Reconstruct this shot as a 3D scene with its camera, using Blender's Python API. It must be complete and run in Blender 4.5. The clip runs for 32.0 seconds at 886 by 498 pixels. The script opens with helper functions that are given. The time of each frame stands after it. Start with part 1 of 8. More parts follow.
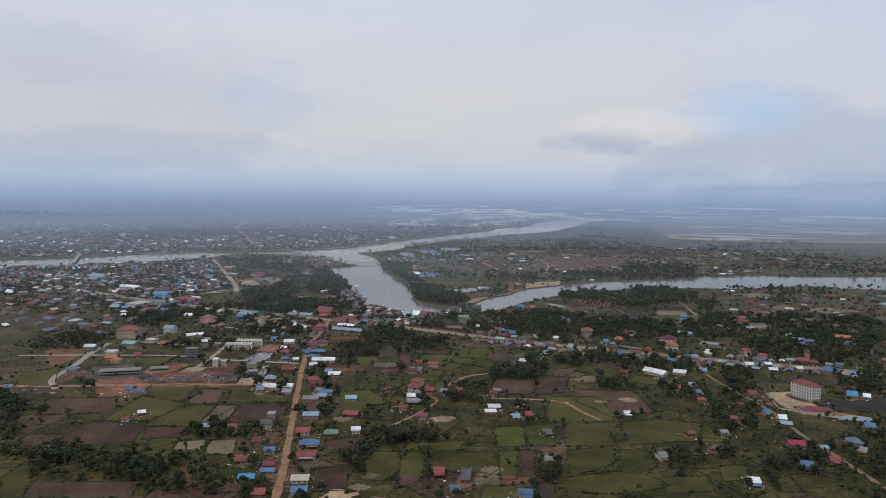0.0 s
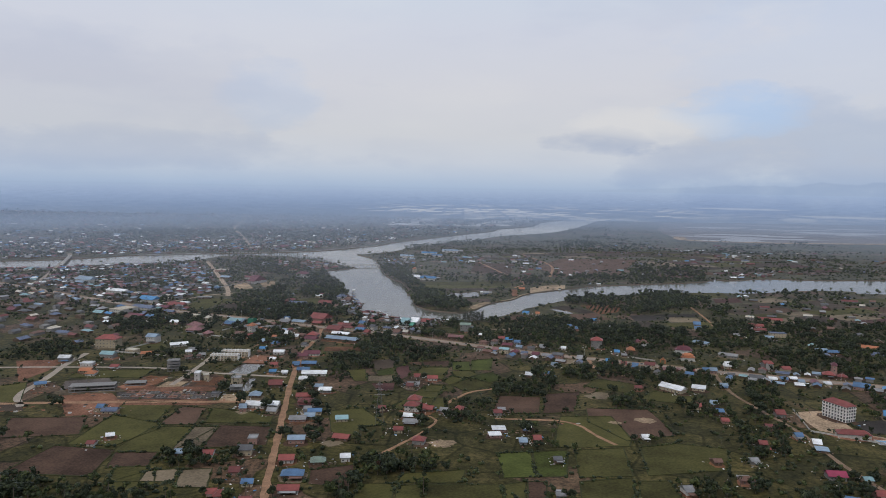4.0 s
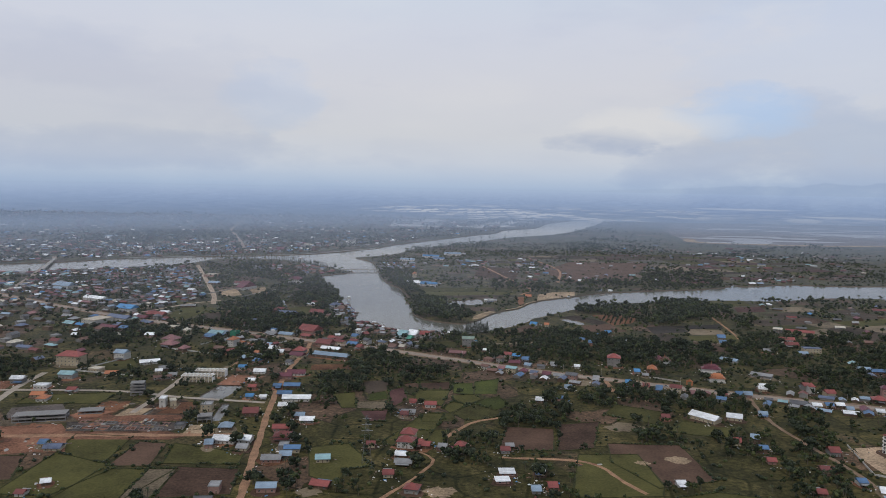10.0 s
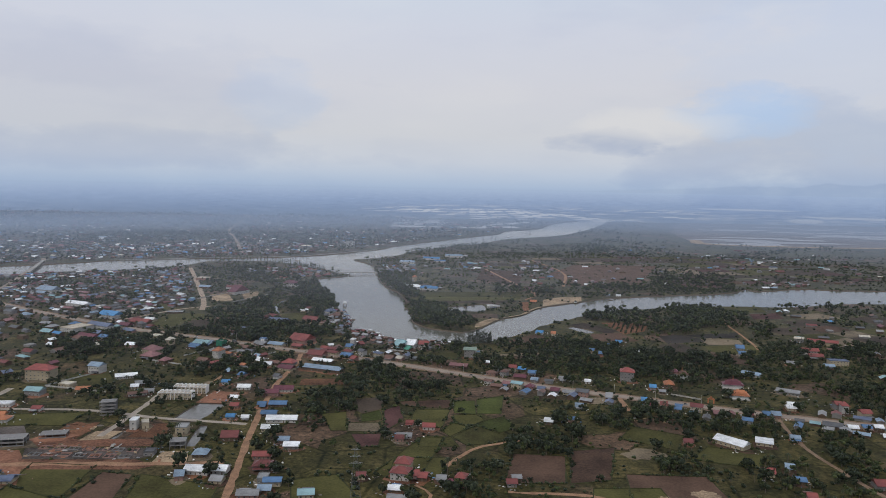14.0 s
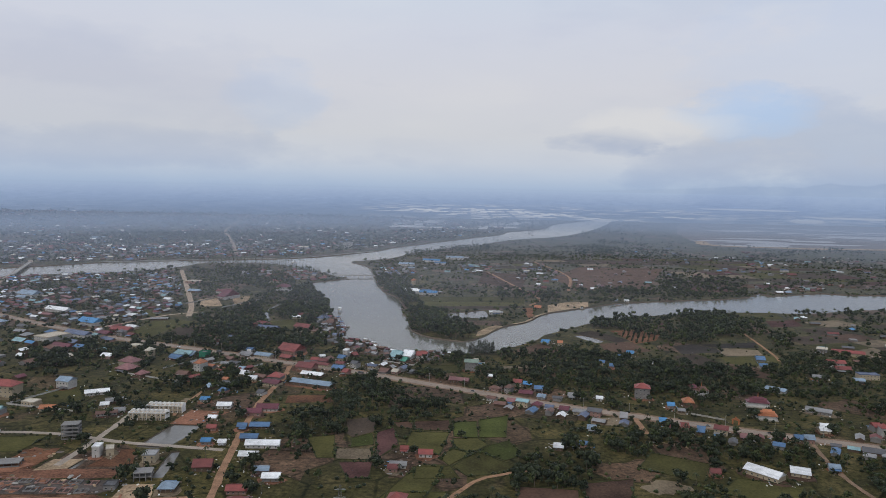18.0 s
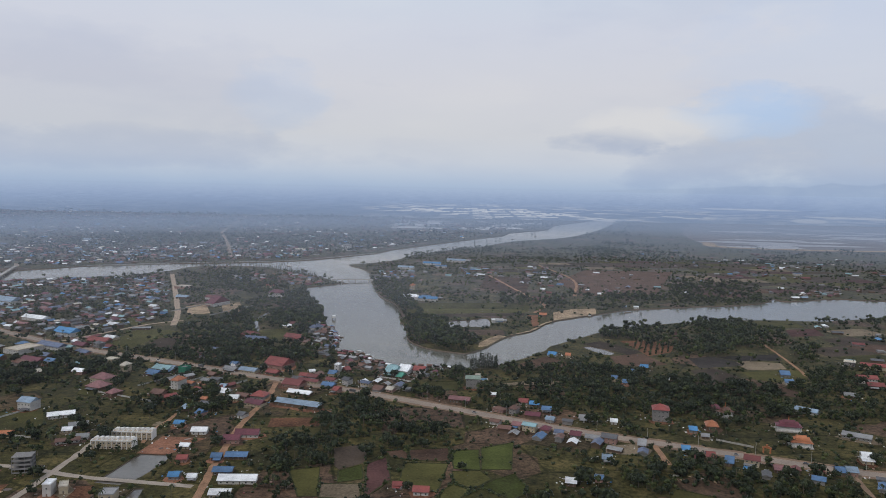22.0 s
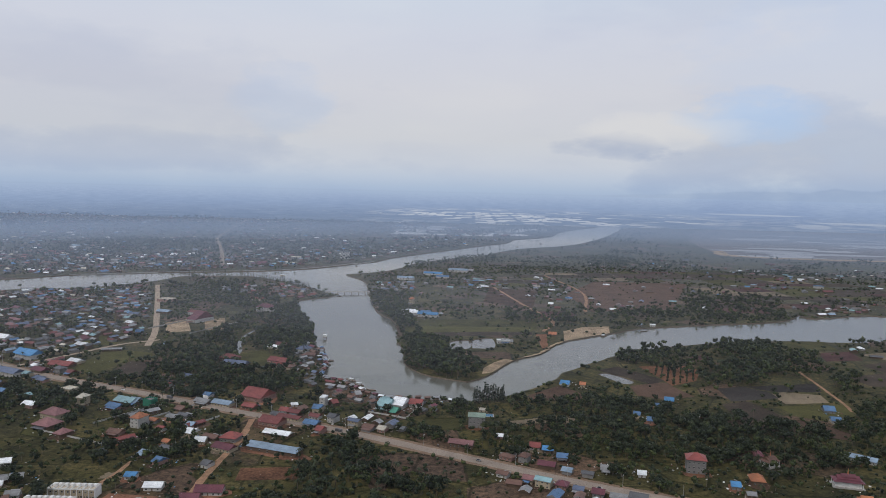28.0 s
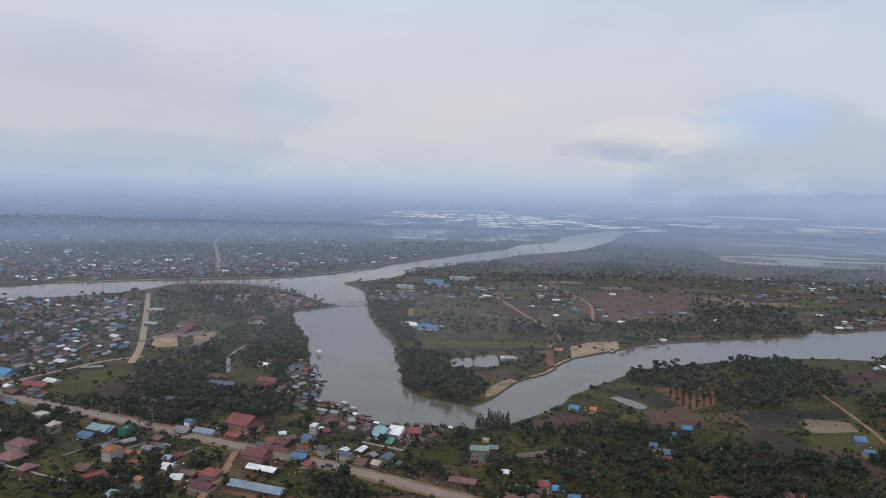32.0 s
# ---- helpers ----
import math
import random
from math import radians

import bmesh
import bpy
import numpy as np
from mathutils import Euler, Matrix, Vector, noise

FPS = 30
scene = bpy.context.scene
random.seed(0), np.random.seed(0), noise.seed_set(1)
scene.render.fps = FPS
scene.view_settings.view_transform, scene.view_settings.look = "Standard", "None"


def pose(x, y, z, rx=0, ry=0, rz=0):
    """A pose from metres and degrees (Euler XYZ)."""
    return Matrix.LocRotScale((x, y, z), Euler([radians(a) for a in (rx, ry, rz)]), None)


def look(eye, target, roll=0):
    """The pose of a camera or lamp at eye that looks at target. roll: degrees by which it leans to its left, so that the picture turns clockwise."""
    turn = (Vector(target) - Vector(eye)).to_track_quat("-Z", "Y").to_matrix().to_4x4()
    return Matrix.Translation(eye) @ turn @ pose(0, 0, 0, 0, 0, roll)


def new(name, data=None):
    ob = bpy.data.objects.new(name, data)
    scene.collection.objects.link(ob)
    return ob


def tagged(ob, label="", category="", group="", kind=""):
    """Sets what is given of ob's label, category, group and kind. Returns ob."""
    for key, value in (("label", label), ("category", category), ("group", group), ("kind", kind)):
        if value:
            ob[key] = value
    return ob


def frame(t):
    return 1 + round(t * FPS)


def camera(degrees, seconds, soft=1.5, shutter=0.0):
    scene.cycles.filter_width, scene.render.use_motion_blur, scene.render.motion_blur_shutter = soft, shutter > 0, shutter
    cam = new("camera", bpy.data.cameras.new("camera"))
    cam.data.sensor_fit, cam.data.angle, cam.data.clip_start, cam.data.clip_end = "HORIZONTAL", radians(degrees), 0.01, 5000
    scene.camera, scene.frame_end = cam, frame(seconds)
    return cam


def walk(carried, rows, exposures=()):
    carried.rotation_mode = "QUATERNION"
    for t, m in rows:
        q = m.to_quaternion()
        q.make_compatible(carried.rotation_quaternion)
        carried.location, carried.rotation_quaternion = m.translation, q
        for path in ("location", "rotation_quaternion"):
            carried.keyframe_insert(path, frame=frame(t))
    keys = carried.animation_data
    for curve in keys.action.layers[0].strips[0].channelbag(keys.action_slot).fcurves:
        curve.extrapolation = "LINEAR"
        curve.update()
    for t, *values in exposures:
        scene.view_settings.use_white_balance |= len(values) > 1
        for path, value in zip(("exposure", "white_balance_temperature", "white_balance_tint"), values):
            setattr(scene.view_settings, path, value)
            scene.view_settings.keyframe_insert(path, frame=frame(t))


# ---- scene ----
cam = camera(61.56, 32.0, soft=0.65)
PATH = [
    (0, (-0.3, -0.77, 204.94), (-2.62, 98.87, 196.75), 0.87),
    (1, (-0.35, 15.04, 204.99), (-2.72, 114.68, 196.8), 0.9),
    (2, (-0.29, 30.3, 205.09), (-2.73, 129.93, 196.92), 0.92),
    (3, (-0.32, 45.89, 205.36), (-2.81, 145.52, 197.16), 0.95),
    (4, (-0.27, 61.74, 205.6), (-2.82, 161.37, 197.37), 0.98),
    (5, (0.02, 77.28, 205.54), (-2.66, 176.9, 197.32), 1.02),
    (6, (-0.05, 93.55, 205.54), (-2.75, 193.18, 197.32), 1.02),
    (7, (-0.11, 110.02, 205.58), (-2.85, 209.65, 197.38), 1.02),
    (8, (0.02, 126.0, 205.5), (-2.8, 225.62, 197.32), 1.04),
    (9, (0.32, 141.98, 205.46), (-2.58, 241.6, 197.27), 1.04),
    (10, (0.61, 157.79, 205.57), (-2.38, 257.41, 197.37), 1.03),
    (11, (0.96, 173.73, 205.6), (-2.12, 273.35, 197.41), 1.02),
    (12, (1.36, 189.89, 205.6), (-1.82, 289.51, 197.43), 1.01),
    (13, (1.09, 205.55, 205.65), (-2.14, 305.16, 197.49), 1.05),
    (14, (0.54, 221.58, 206.13), (-2.71, 321.19, 197.92), 1.09),
    (15, (0.19, 238.06, 206.43), (-3.1, 337.66, 198.17), 1.13),
    (16, (0.35, 254.24, 206.11), (-3.03, 353.84, 197.86), 1.16),
    (17, (0.27, 270.34, 206.24), (-3.12, 369.94, 197.98), 1.16),
    (18, (0.16, 286.24, 206.34), (-3.23, 385.84, 198.09), 1.15),
    (19, (0.38, 302.43, 206.37), (-3.08, 402.03, 198.11), 1.17),
    (20, (0.62, 319.12, 206.85), (-2.93, 418.71, 198.55), 1.17),
    (21, (0.56, 335.86, 207.71), (-3.05, 435.45, 199.4), 1.16),
    (22, (0.62, 353.04, 208.16), (-3.02, 452.63, 199.89), 1.12),
    (23, (1.25, 371.33, 208.02), (-2.48, 470.92, 199.83), 1.16),
    (24, (1.25, 389.33, 208.0), (-2.55, 488.93, 199.96), 1.27),
    (25, (0.78, 406.05, 208.19), (-3.06, 505.66, 200.31), 1.34),
    (26, (0.51, 421.34, 209.23), (-3.41, 520.96, 201.46), 1.39),
    (27, (-0.27, 435.09, 212.14), (-4.26, 534.7, 204.35), 1.43),
    (28, (-1.02, 449.76, 213.97), (-5.02, 549.38, 206.23), 1.37),
    (29, (-1.66, 464.27, 215.82), (-5.68, 563.9, 208.15), 1.35),
    (30, (-1.78, 478.1, 218.27), (-5.89, 577.73, 210.68), 1.38),
    (31, (-2.18, 491.81, 220.88), (-6.35, 591.44, 213.34), 1.45),
    (32, (-2.99, 505.73, 223.18), (-7.19, 605.36, 215.7), 1.56),
]
walk(cam, [(t, look(eye, target, roll)) for t, eye, target, roll in PATH])

# ---------------------------------------------------------------- world, sun
SUN_EL, SUN_AZ = 52.0, 215.0
world = bpy.data.worlds.new("hazy_sky")
scene.world = world
world.use_nodes = True
wn, wl = world.node_tree.nodes, world.node_tree.links
wn.clear()


def wnode(kind, **props):
    n = wn.new(kind)
    for k, v in props.items():
        if k == "operation":
            n.operation = v
        elif k == "blend":
            n.blend_type = v
    return n


def wmath(op, a, b=None):
    n = wnode("ShaderNodeMath", operation=op)
    for i, v in enumerate((a, b)):
        if v is None:
            continue
        if isinstance(v, (int, float)):
            n.inputs[i].default_value = v
        else:
            wl.new(v, n.inputs[i])
    return n.outputs[0]


def ramp(nodes, stops, fac, links, interp="LINEAR"):
    n = nodes.new("ShaderNodeValToRGB")
    e = n.color_ramp.elements
    n.color_ramp.interpolation = interp
    while len(e) < len(stops):
        e.new(0.5)
    for el, (pos, col) in zip(e, stops):
        el.position = pos
        el.color = (*col, 1)
    links.new(fac, n.inputs[0])
    return n.outputs[0]


def srgb(r, g, b):
    return tuple(((v / 255 + 0.055) / 1.055) ** 2.4 if v > 10 else v / 255 / 12.92 for v in (r, g, b))


co = wn.new("ShaderNodeTexCoord")
sep = wn.new("ShaderNodeSeparateXYZ")
wl.new(co.outputs["Generated"], sep.inputs[0])
height = sep.outputs["Z"]
# veil of haze and high cloud by height above the horizon; below it, haze painted into the land's colour
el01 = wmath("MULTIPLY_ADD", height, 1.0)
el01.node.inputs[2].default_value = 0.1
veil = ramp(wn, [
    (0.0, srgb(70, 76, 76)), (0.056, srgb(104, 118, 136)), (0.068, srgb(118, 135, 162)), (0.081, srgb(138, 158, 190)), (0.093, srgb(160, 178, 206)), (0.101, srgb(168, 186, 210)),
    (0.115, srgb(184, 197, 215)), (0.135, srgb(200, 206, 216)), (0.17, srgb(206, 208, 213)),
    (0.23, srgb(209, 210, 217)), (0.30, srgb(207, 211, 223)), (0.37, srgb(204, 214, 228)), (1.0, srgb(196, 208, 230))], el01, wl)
# soft clouds, stretched along the horizon
mp = wn.new("ShaderNodeMapping")
mp.inputs["Scale"].default_value = (2.2, 2.2, 7.0)
wl.new(co.outputs["Generated"], mp.inputs[0])
cl = wn.new("ShaderNodeTexNoise")
cl.inputs["Scale"].default_value, cl.inputs["Detail"].default_value, cl.inputs["Roughness"].default_value = 1.6, 5.0, 0.5
wl.new(mp.outputs[0], cl.inputs[0])
mp2 = wn.new("ShaderNodeMapping")
mp2.inputs["Scale"].default_value = (6.0, 6.0, 14.0)
wl.new(co.outputs["Generated"], mp2.inputs[0])
cl2 = wn.new("ShaderNodeTexNoise")
cl2.inputs["Scale"].default_value, cl2.inputs["Detail"].default_value, cl2.inputs["Roughness"].default_value = 1.4, 6.0, 0.55
wl.new(mp2.outputs[0], cl2.inputs[0])
cloud = ramp(wn, [(0.34, (0.935, 0.945, 0.972)), (0.52, (1.0, 1.0, 1.0)), (0.70, (1.03, 1.025, 1.008))], cl.outputs[0], wl, "EASE")
# the plain beyond the built land, painted into the world: where a downward direction meets the ground, in units of the
# flying height
down = wmath("MAXIMUM", wmath("MULTIPLY", height, -1.0), 0.0015)
gu, gv = wmath("DIVIDE", sep.outputs["X"], down), wmath("DIVIDE", sep.outputs["Y"], down)
plain = wn.new("ShaderNodeCombineXYZ")
wl.new(gu, plain.inputs[0])
wl.new(gv, plain.inputs[1])
below = ramp(wn, [(0.094, (1, 1, 1)), (0.0985, (0, 0, 0))], el01, wl)
brick = wn.new("ShaderNodeTexBrick")
brick.inputs["Color1"].default_value, brick.inputs["Color2"].default_value, brick.inputs["Mortar"].default_value = (0, 0, 0, 1), (1, 1, 1, 1), (0, 0, 0, 1)
brick.inputs["Scale"].default_value, brick.inputs["Mortar Size"].default_value, brick.inputs["Brick Width"].default_value, brick.inputs["Row Height"].default_value = 1.0, 0.07, 0.8, 1.05
wl.new(plain.outputs[0], brick.inputs["Vector"])
bays = wn.new("ShaderNodeTexNoise")
bays.inputs["Scale"].default_value, bays.inputs["Detail"].default_value = 0.11, 3.0
wl.new(plain.outputs[0], bays.inputs[0])
woods = wn.new("ShaderNodeTexNoise")
woods.inputs["Scale"].default_value, woods.inputs["Detail"].default_value, woods.inputs["Roughness"].default_value = 0.9, 6.0, 0.7
wl.new(plain.outputs[0], woods.inputs[0])
east = ramp(wn, [(0.42, (0, 0, 0)), (0.46, (1, 1, 1)), (0.63, (1, 1, 1)), (0.66, (0.25, 0.25, 0.25))], wmath("MULTIPLY_ADD", sep.outputs["X"], 0.5), wl)
east.node.inputs[0].links[0].from_node.inputs[2].default_value = 0.5
wet = wmath("MULTIPLY", ramp(wn, [(0.50, (0, 0, 0)), (0.58, (1, 1, 1))], brick.outputs["Color"], wl), ramp(wn, [(0.41, (0, 0, 0)), (0.50, (1, 1, 1))], bays.outputs[0], wl))
shore = ramp(wn, [(0.0725, (1, 1, 1)), (0.0790, (0, 0, 0))], el01, wl)
wet = wmath("MULTIPLY", wmath("MULTIPLY", wet, east), wmath("MULTIPLY", shore, 1.0))
roofs = wn.new("ShaderNodeTexNoise")
roofs.inputs["Scale"].default_value, roofs.inputs["Detail"].default_value = 3.2, 2.0
wl.new(plain.outputs[0], roofs.inputs[0])
specks = wmath("MULTIPLY", ramp(wn, [(0.66, (0, 0, 0)), (0.72, (1, 1, 1))], roofs.outputs[0], wl), wmath("MULTIPLY", shore, 0.8))
wet = wmath("ADD", wet, specks)
wet.node.use_clamp = True
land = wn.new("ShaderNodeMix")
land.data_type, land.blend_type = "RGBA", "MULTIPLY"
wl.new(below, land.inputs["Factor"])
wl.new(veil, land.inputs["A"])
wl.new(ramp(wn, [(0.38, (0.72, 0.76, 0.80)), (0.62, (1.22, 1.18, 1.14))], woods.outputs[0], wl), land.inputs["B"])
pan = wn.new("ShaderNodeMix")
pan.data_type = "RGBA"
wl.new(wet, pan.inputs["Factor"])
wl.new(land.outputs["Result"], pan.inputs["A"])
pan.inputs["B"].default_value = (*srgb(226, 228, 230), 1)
# pale reaches of the estuary
def reach(cx, cz, wide, high):
    d1 = wmath("DIVIDE", wmath("SUBTRACT", sep.outputs["X"], cx), wide)
    d2 = wmath("DIVIDE", wmath("SUBTRACT", height, cz), high)
    q = wmath("SUBTRACT", 1.0, wmath("ADD", wmath("MULTIPLY", d1, d1), wmath("MULTIPLY", d2, d2)))
    q = wmath("MULTIPLY", q, 3.0)
    q.node.use_clamp = True
    return q


bay = wmath("MAXIMUM", wmath("MAXIMUM", reach(0.408, -0.0325, 0.020, 0.0030), reach(0.345, -0.0205, 0.060, 0.0011)), reach(0.47, -0.0275, 0.07, 0.0012))
wet = wmath("MAXIMUM", wet, wmath("MULTIPLY", wmath("MULTIPLY", bay, 0.42), wmath("GREATER_THAN", sep.outputs["Y"], 0.0)))
wl.new(wet, pan.inputs["Factor"])
# faint hills along the horizon, with the blue of distance haze mixed into their colour
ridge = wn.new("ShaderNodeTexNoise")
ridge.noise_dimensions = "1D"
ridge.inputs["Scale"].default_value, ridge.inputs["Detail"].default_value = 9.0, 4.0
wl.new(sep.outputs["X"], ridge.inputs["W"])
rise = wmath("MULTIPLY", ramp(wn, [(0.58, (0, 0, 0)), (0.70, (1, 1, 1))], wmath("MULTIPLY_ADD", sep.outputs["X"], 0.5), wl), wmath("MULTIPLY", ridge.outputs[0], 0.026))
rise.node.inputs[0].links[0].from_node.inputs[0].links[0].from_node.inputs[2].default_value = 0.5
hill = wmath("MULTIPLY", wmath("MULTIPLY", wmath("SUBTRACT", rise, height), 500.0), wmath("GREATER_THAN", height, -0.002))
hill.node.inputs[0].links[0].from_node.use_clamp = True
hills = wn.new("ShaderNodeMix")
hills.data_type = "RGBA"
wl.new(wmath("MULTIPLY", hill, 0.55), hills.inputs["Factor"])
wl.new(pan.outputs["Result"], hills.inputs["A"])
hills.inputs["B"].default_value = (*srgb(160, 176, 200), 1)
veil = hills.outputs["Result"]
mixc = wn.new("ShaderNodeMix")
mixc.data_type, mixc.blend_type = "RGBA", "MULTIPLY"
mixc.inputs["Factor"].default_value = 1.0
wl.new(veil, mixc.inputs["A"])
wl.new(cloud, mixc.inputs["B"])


def blot(direction, wide, high, inner=0.0):
    """0 to 1: a soft-edged patch of the sky round a direction, ragged by the cloud noise."""
    out = None
    for axis, c, w in zip("XYZ", direction, (wide, 1.0, high)):
        if axis == "Y":
            continue
        d = wmath("DIVIDE", wmath("SUBTRACT", sep.outputs[axis], c), w)
        sq = wmath("MULTIPLY", d, d)
        out = sq if out is None else wmath("ADD", out, sq)
    rag = wmath("MULTIPLY", wmath("SUBTRACT", cl2.outputs[0], 0.5), 3.6)
    fall = wmath("SUBTRACT", 1.0, wmath("ADD", out, rag))
    fall.node.use_clamp = True
    fall = wmath("MULTIPLY", fall, wmath("SUBTRACT", 1.6, wmath("MULTIPLY", fall, 0.6)))
    fall = wmath("MULTIPLY", fall, wmath("MULTIPLY_ADD", cl2.outputs[0], 1.2))
    fall.node.use_clamp = True
    front = wmath("GREATER_THAN", sep.outputs["Y"], 0.0)
    return wmath("MULTIPLY", fall, front)


# grey undersides of cloud banks
dark = wmath("ADD", wmath("MULTIPLY", blot((0.175, 0.98, 0.062), 0.085, 0.020), 0.85), wmath("MULTIPLY", blot((-0.47, 0.89, 0.044), 0.40, 0.026), 0.36))
dark = wmath("ADD", dark, wmath("MULTIPLY", blot((0.50, 0.87, 0.035), 0.30, 0.085), 0.75))
dark = wmath("ADD", dark, wmath("MULTIPLY", blot((-0.50, 0.87, 0.09), 0.34, 0.10), 0.26))
shade = wn.new("ShaderNodeMix")
shade.data_type = "RGBA"
shade.inputs["A"].default_value = (1, 1, 1, 1)
shade.inputs["B"].default_value = (0.70, 0.76, 0.88, 1)
wl.new(dark, shade.inputs["Factor"])
mixd = wn.new("ShaderNodeMix")
mixd.data_type, mixd.blend_type = "RGBA", "MULTIPLY"
mixd.inputs["Factor"].default_value = 1.0
wl.new(mixc.outputs["Result"], mixd.inputs["A"])
wl.new(shade.outputs["Result"], mixd.inputs["B"])
# clear blue gap between the clouds
sky = wn.new("ShaderNodeTexSky")
sky.sky_type, sky.sun_disc = "NISHITA", False
sky.sun_elevation, sky.sun_rotation = radians(SUN_EL), radians(SUN_AZ)
sky.air_density, sky.dust_density = 1.0, 2.0
gain = wn.new("ShaderNodeVectorMath")
gain.operation = "SCALE"
gain.inputs["Scale"].default_value = 0.15
wl.new(sky.outputs[0], gain.inputs[0])
gap = wmath("ADD", wmath("MULTIPLY", blot((0.325, 0.94, 0.098), 0.082, 0.034), 0.56), wmath("MULTIPLY", blot((-0.24, 0.96, 0.112), 0.07, 0.05), 0.22))
gap = wmath("ADD", gap, wmath("MULTIPLY", blot((0.46, 0.88, 0.17), 0.20, 0.15), 0.18))
gap = wmath("ADD", gap, 0.04)
mixs = wn.new("ShaderNodeMix")
mixs.data_type = "RGBA"
wl.new(gap, mixs.inputs["Factor"])
wl.new(mixd.outputs["Result"], mixs.inputs["A"])
blue = wn.new("ShaderNodeMix")
blue.data_type = "RGBA"
blue.inputs["Factor"].default_value = 0.75
wl.new(gain.outputs[0], blue.inputs["A"])
blue.inputs["B"].default_value = (*srgb(168, 194, 234), 1)
wl.new(blue.outputs["Result"], mixs.inputs["B"])
bright = wn.new("ShaderNodeMix")
bright.data_type = "RGBA"
wl.new(wmath("MULTIPLY", blot((0.225, 0.96, 0.084), 0.12, 0.024), 0.38), bright.inputs["Factor"])
wl.new(mixs.outputs["Result"], bright.inputs["A"])
bright.inputs["B"].default_value = (*srgb(226, 224, 221), 1)
bg = wn.new("ShaderNodeBackground")
bg.inputs["Strength"].default_value = 1.0
wl.new(bright.outputs["Result"], bg.inputs["Color"])
wo = wn.new("ShaderNodeOutputWorld")
wl.new(bg.outputs[0], wo.inputs["Surface"])

sun = new("sun", bpy.data.lights.new("sun", "SUN"))
sun.data.energy, sun.data.angle, sun.data.color = 1.2, radians(14), (1.0, 0.93, 0.84)
sun_to = Vector((math.sin(radians(SUN_AZ)) * math.cos(radians(SUN_EL)), math.cos(radians(SUN_AZ)) * math.cos(radians(SUN_EL)), math.sin(radians(SUN_EL))))
sun.matrix_world = look(sun_to * 1500, (0, 0, 0))


# ---------------------------------------------------------------- materials
def material(name, stops, scale=0.2, fine=2.0, rough=0.85, spec=0.3, bump=0.0, per_object=0.0, per_island=0.0, metal=0.0, coords="Object", stretch=(1, 1, 1)):
    """Colour from a ramp over two scales of noise; optional change from piece to piece."""
    m = bpy.data.materials.new(name)
    m.use_nodes = True
    n, l = m.node_tree.nodes, m.node_tree.links
    b = n["Principled BSDF"]
    tc, mapping = n.new("ShaderNodeTexCoord"), n.new("ShaderNodeMapping")
    mapping.inputs["Scale"].default_value = stretch
    if coords == "World":
        geo = n.new("ShaderNodeNewGeometry")
        l.new(geo.outputs["Position"], mapping.inputs[0])
    else:
        l.new(tc.outputs[coords], mapping.inputs[0])
    t1, t2 = n.new("ShaderNodeTexNoise"), n.new("ShaderNodeTexNoise")
    t1.inputs["Scale"].default_value, t1.inputs["Detail"].default_value, t1.inputs["Roughness"].default_value = scale, 6, 0.62
    t2.inputs["Scale"].default_value, t2.inputs["Detail"].default_value = fine, 3
    l.new(mapping.outputs[0], t1.inputs[0])
    l.new(mapping.outputs[0], t2.inputs[0])
    mix = n.new("ShaderNodeMix")
    mix.inputs["Factor"].default_value = 0.4
    l.new(t1.outputs[0], mix.inputs["A"])
    l.new(t2.outputs[0], mix.inputs["B"])
    fac = mix.outputs["Result"]
    for amount, node, out in ((per_object, "ShaderNodeObjectInfo", "Random"), (per_island, "ShaderNodeNewGeometry", "Random Per Island")):
        if amount:
            src = n.new(node)
            ma = n.new("ShaderNodeMath")
            ma.operation = "MULTIPLY_ADD"
            l.new(src.outputs[out], ma.inputs[0])
            ma.inputs[1].default_value = amount
            ad = n.new("ShaderNodeMath")
            ad.operation = "SUBTRACT"
            l.new(fac, ad.inputs[0])
            ad.inputs[1].default_value = amount / 2
            l.new(ad.outputs[0], ma.inputs[2])
            fac = ma.outputs[0]
    col = ramp(n, stops, fac, l)
    l.new(col, b.inputs["Base Color"])
    b.inputs["Roughness"].default_value = rough
    b.inputs["Specular IOR Level"].default_value = spec
    b.inputs["Metallic"].default_value = metal
    if bump:
        bp = n.new("ShaderNodeBump")
        bp.inputs["Strength"].default_value, bp.inputs["Distance"].default_value = bump, 0.2
        l.new(t2.outputs[0], bp.inputs["Height"])
        l.new(bp.outputs[0], b.inputs["Normal"])
    return m


def shades(c, spread=0.35):
    lo, hi = 1 - spread, 1 + spread
    return [(0.32, tuple(v * lo for v in c)), (0.5, c), (0.68, tuple(min(1, v * hi) for v in c))]


M = {}
# meadow with small plots, bunds and bare patches
g = M["ground"] = bpy.data.materials.new("meadow_ground")
g.use_nodes = True
n, l = g.node_tree.nodes, g.node_tree.links
b = n["Principled BSDF"]
geo = n.new("ShaderNodeNewGeometry")


def tex(scale, detail=4, rough=0.5, src=None):
    t = n.new("ShaderNodeTexNoise")
    t.inputs["Scale"].default_value, t.inputs["Detail"].default_value, t.inputs["Roughness"].default_value = scale, detail, rough
    l.new(src or geo.outputs["Position"], t.inputs[0])
    return t.outputs[0]


def blend(fac, a, c, mode="MIX"):
    k = n.new("ShaderNodeMix")
    k.data_type, k.blend_type = "RGBA", mode
    for sock, v in (("Factor", fac), ("A", a), ("B", c)):
        if isinstance(v, (int, float)):
            k.inputs[sock].default_value = v
        elif isinstance(v, tuple):
            k.inputs[sock].default_value = (*v, 1)
        else:
            l.new(v, k.inputs[sock])
    return k.outputs["Result"]


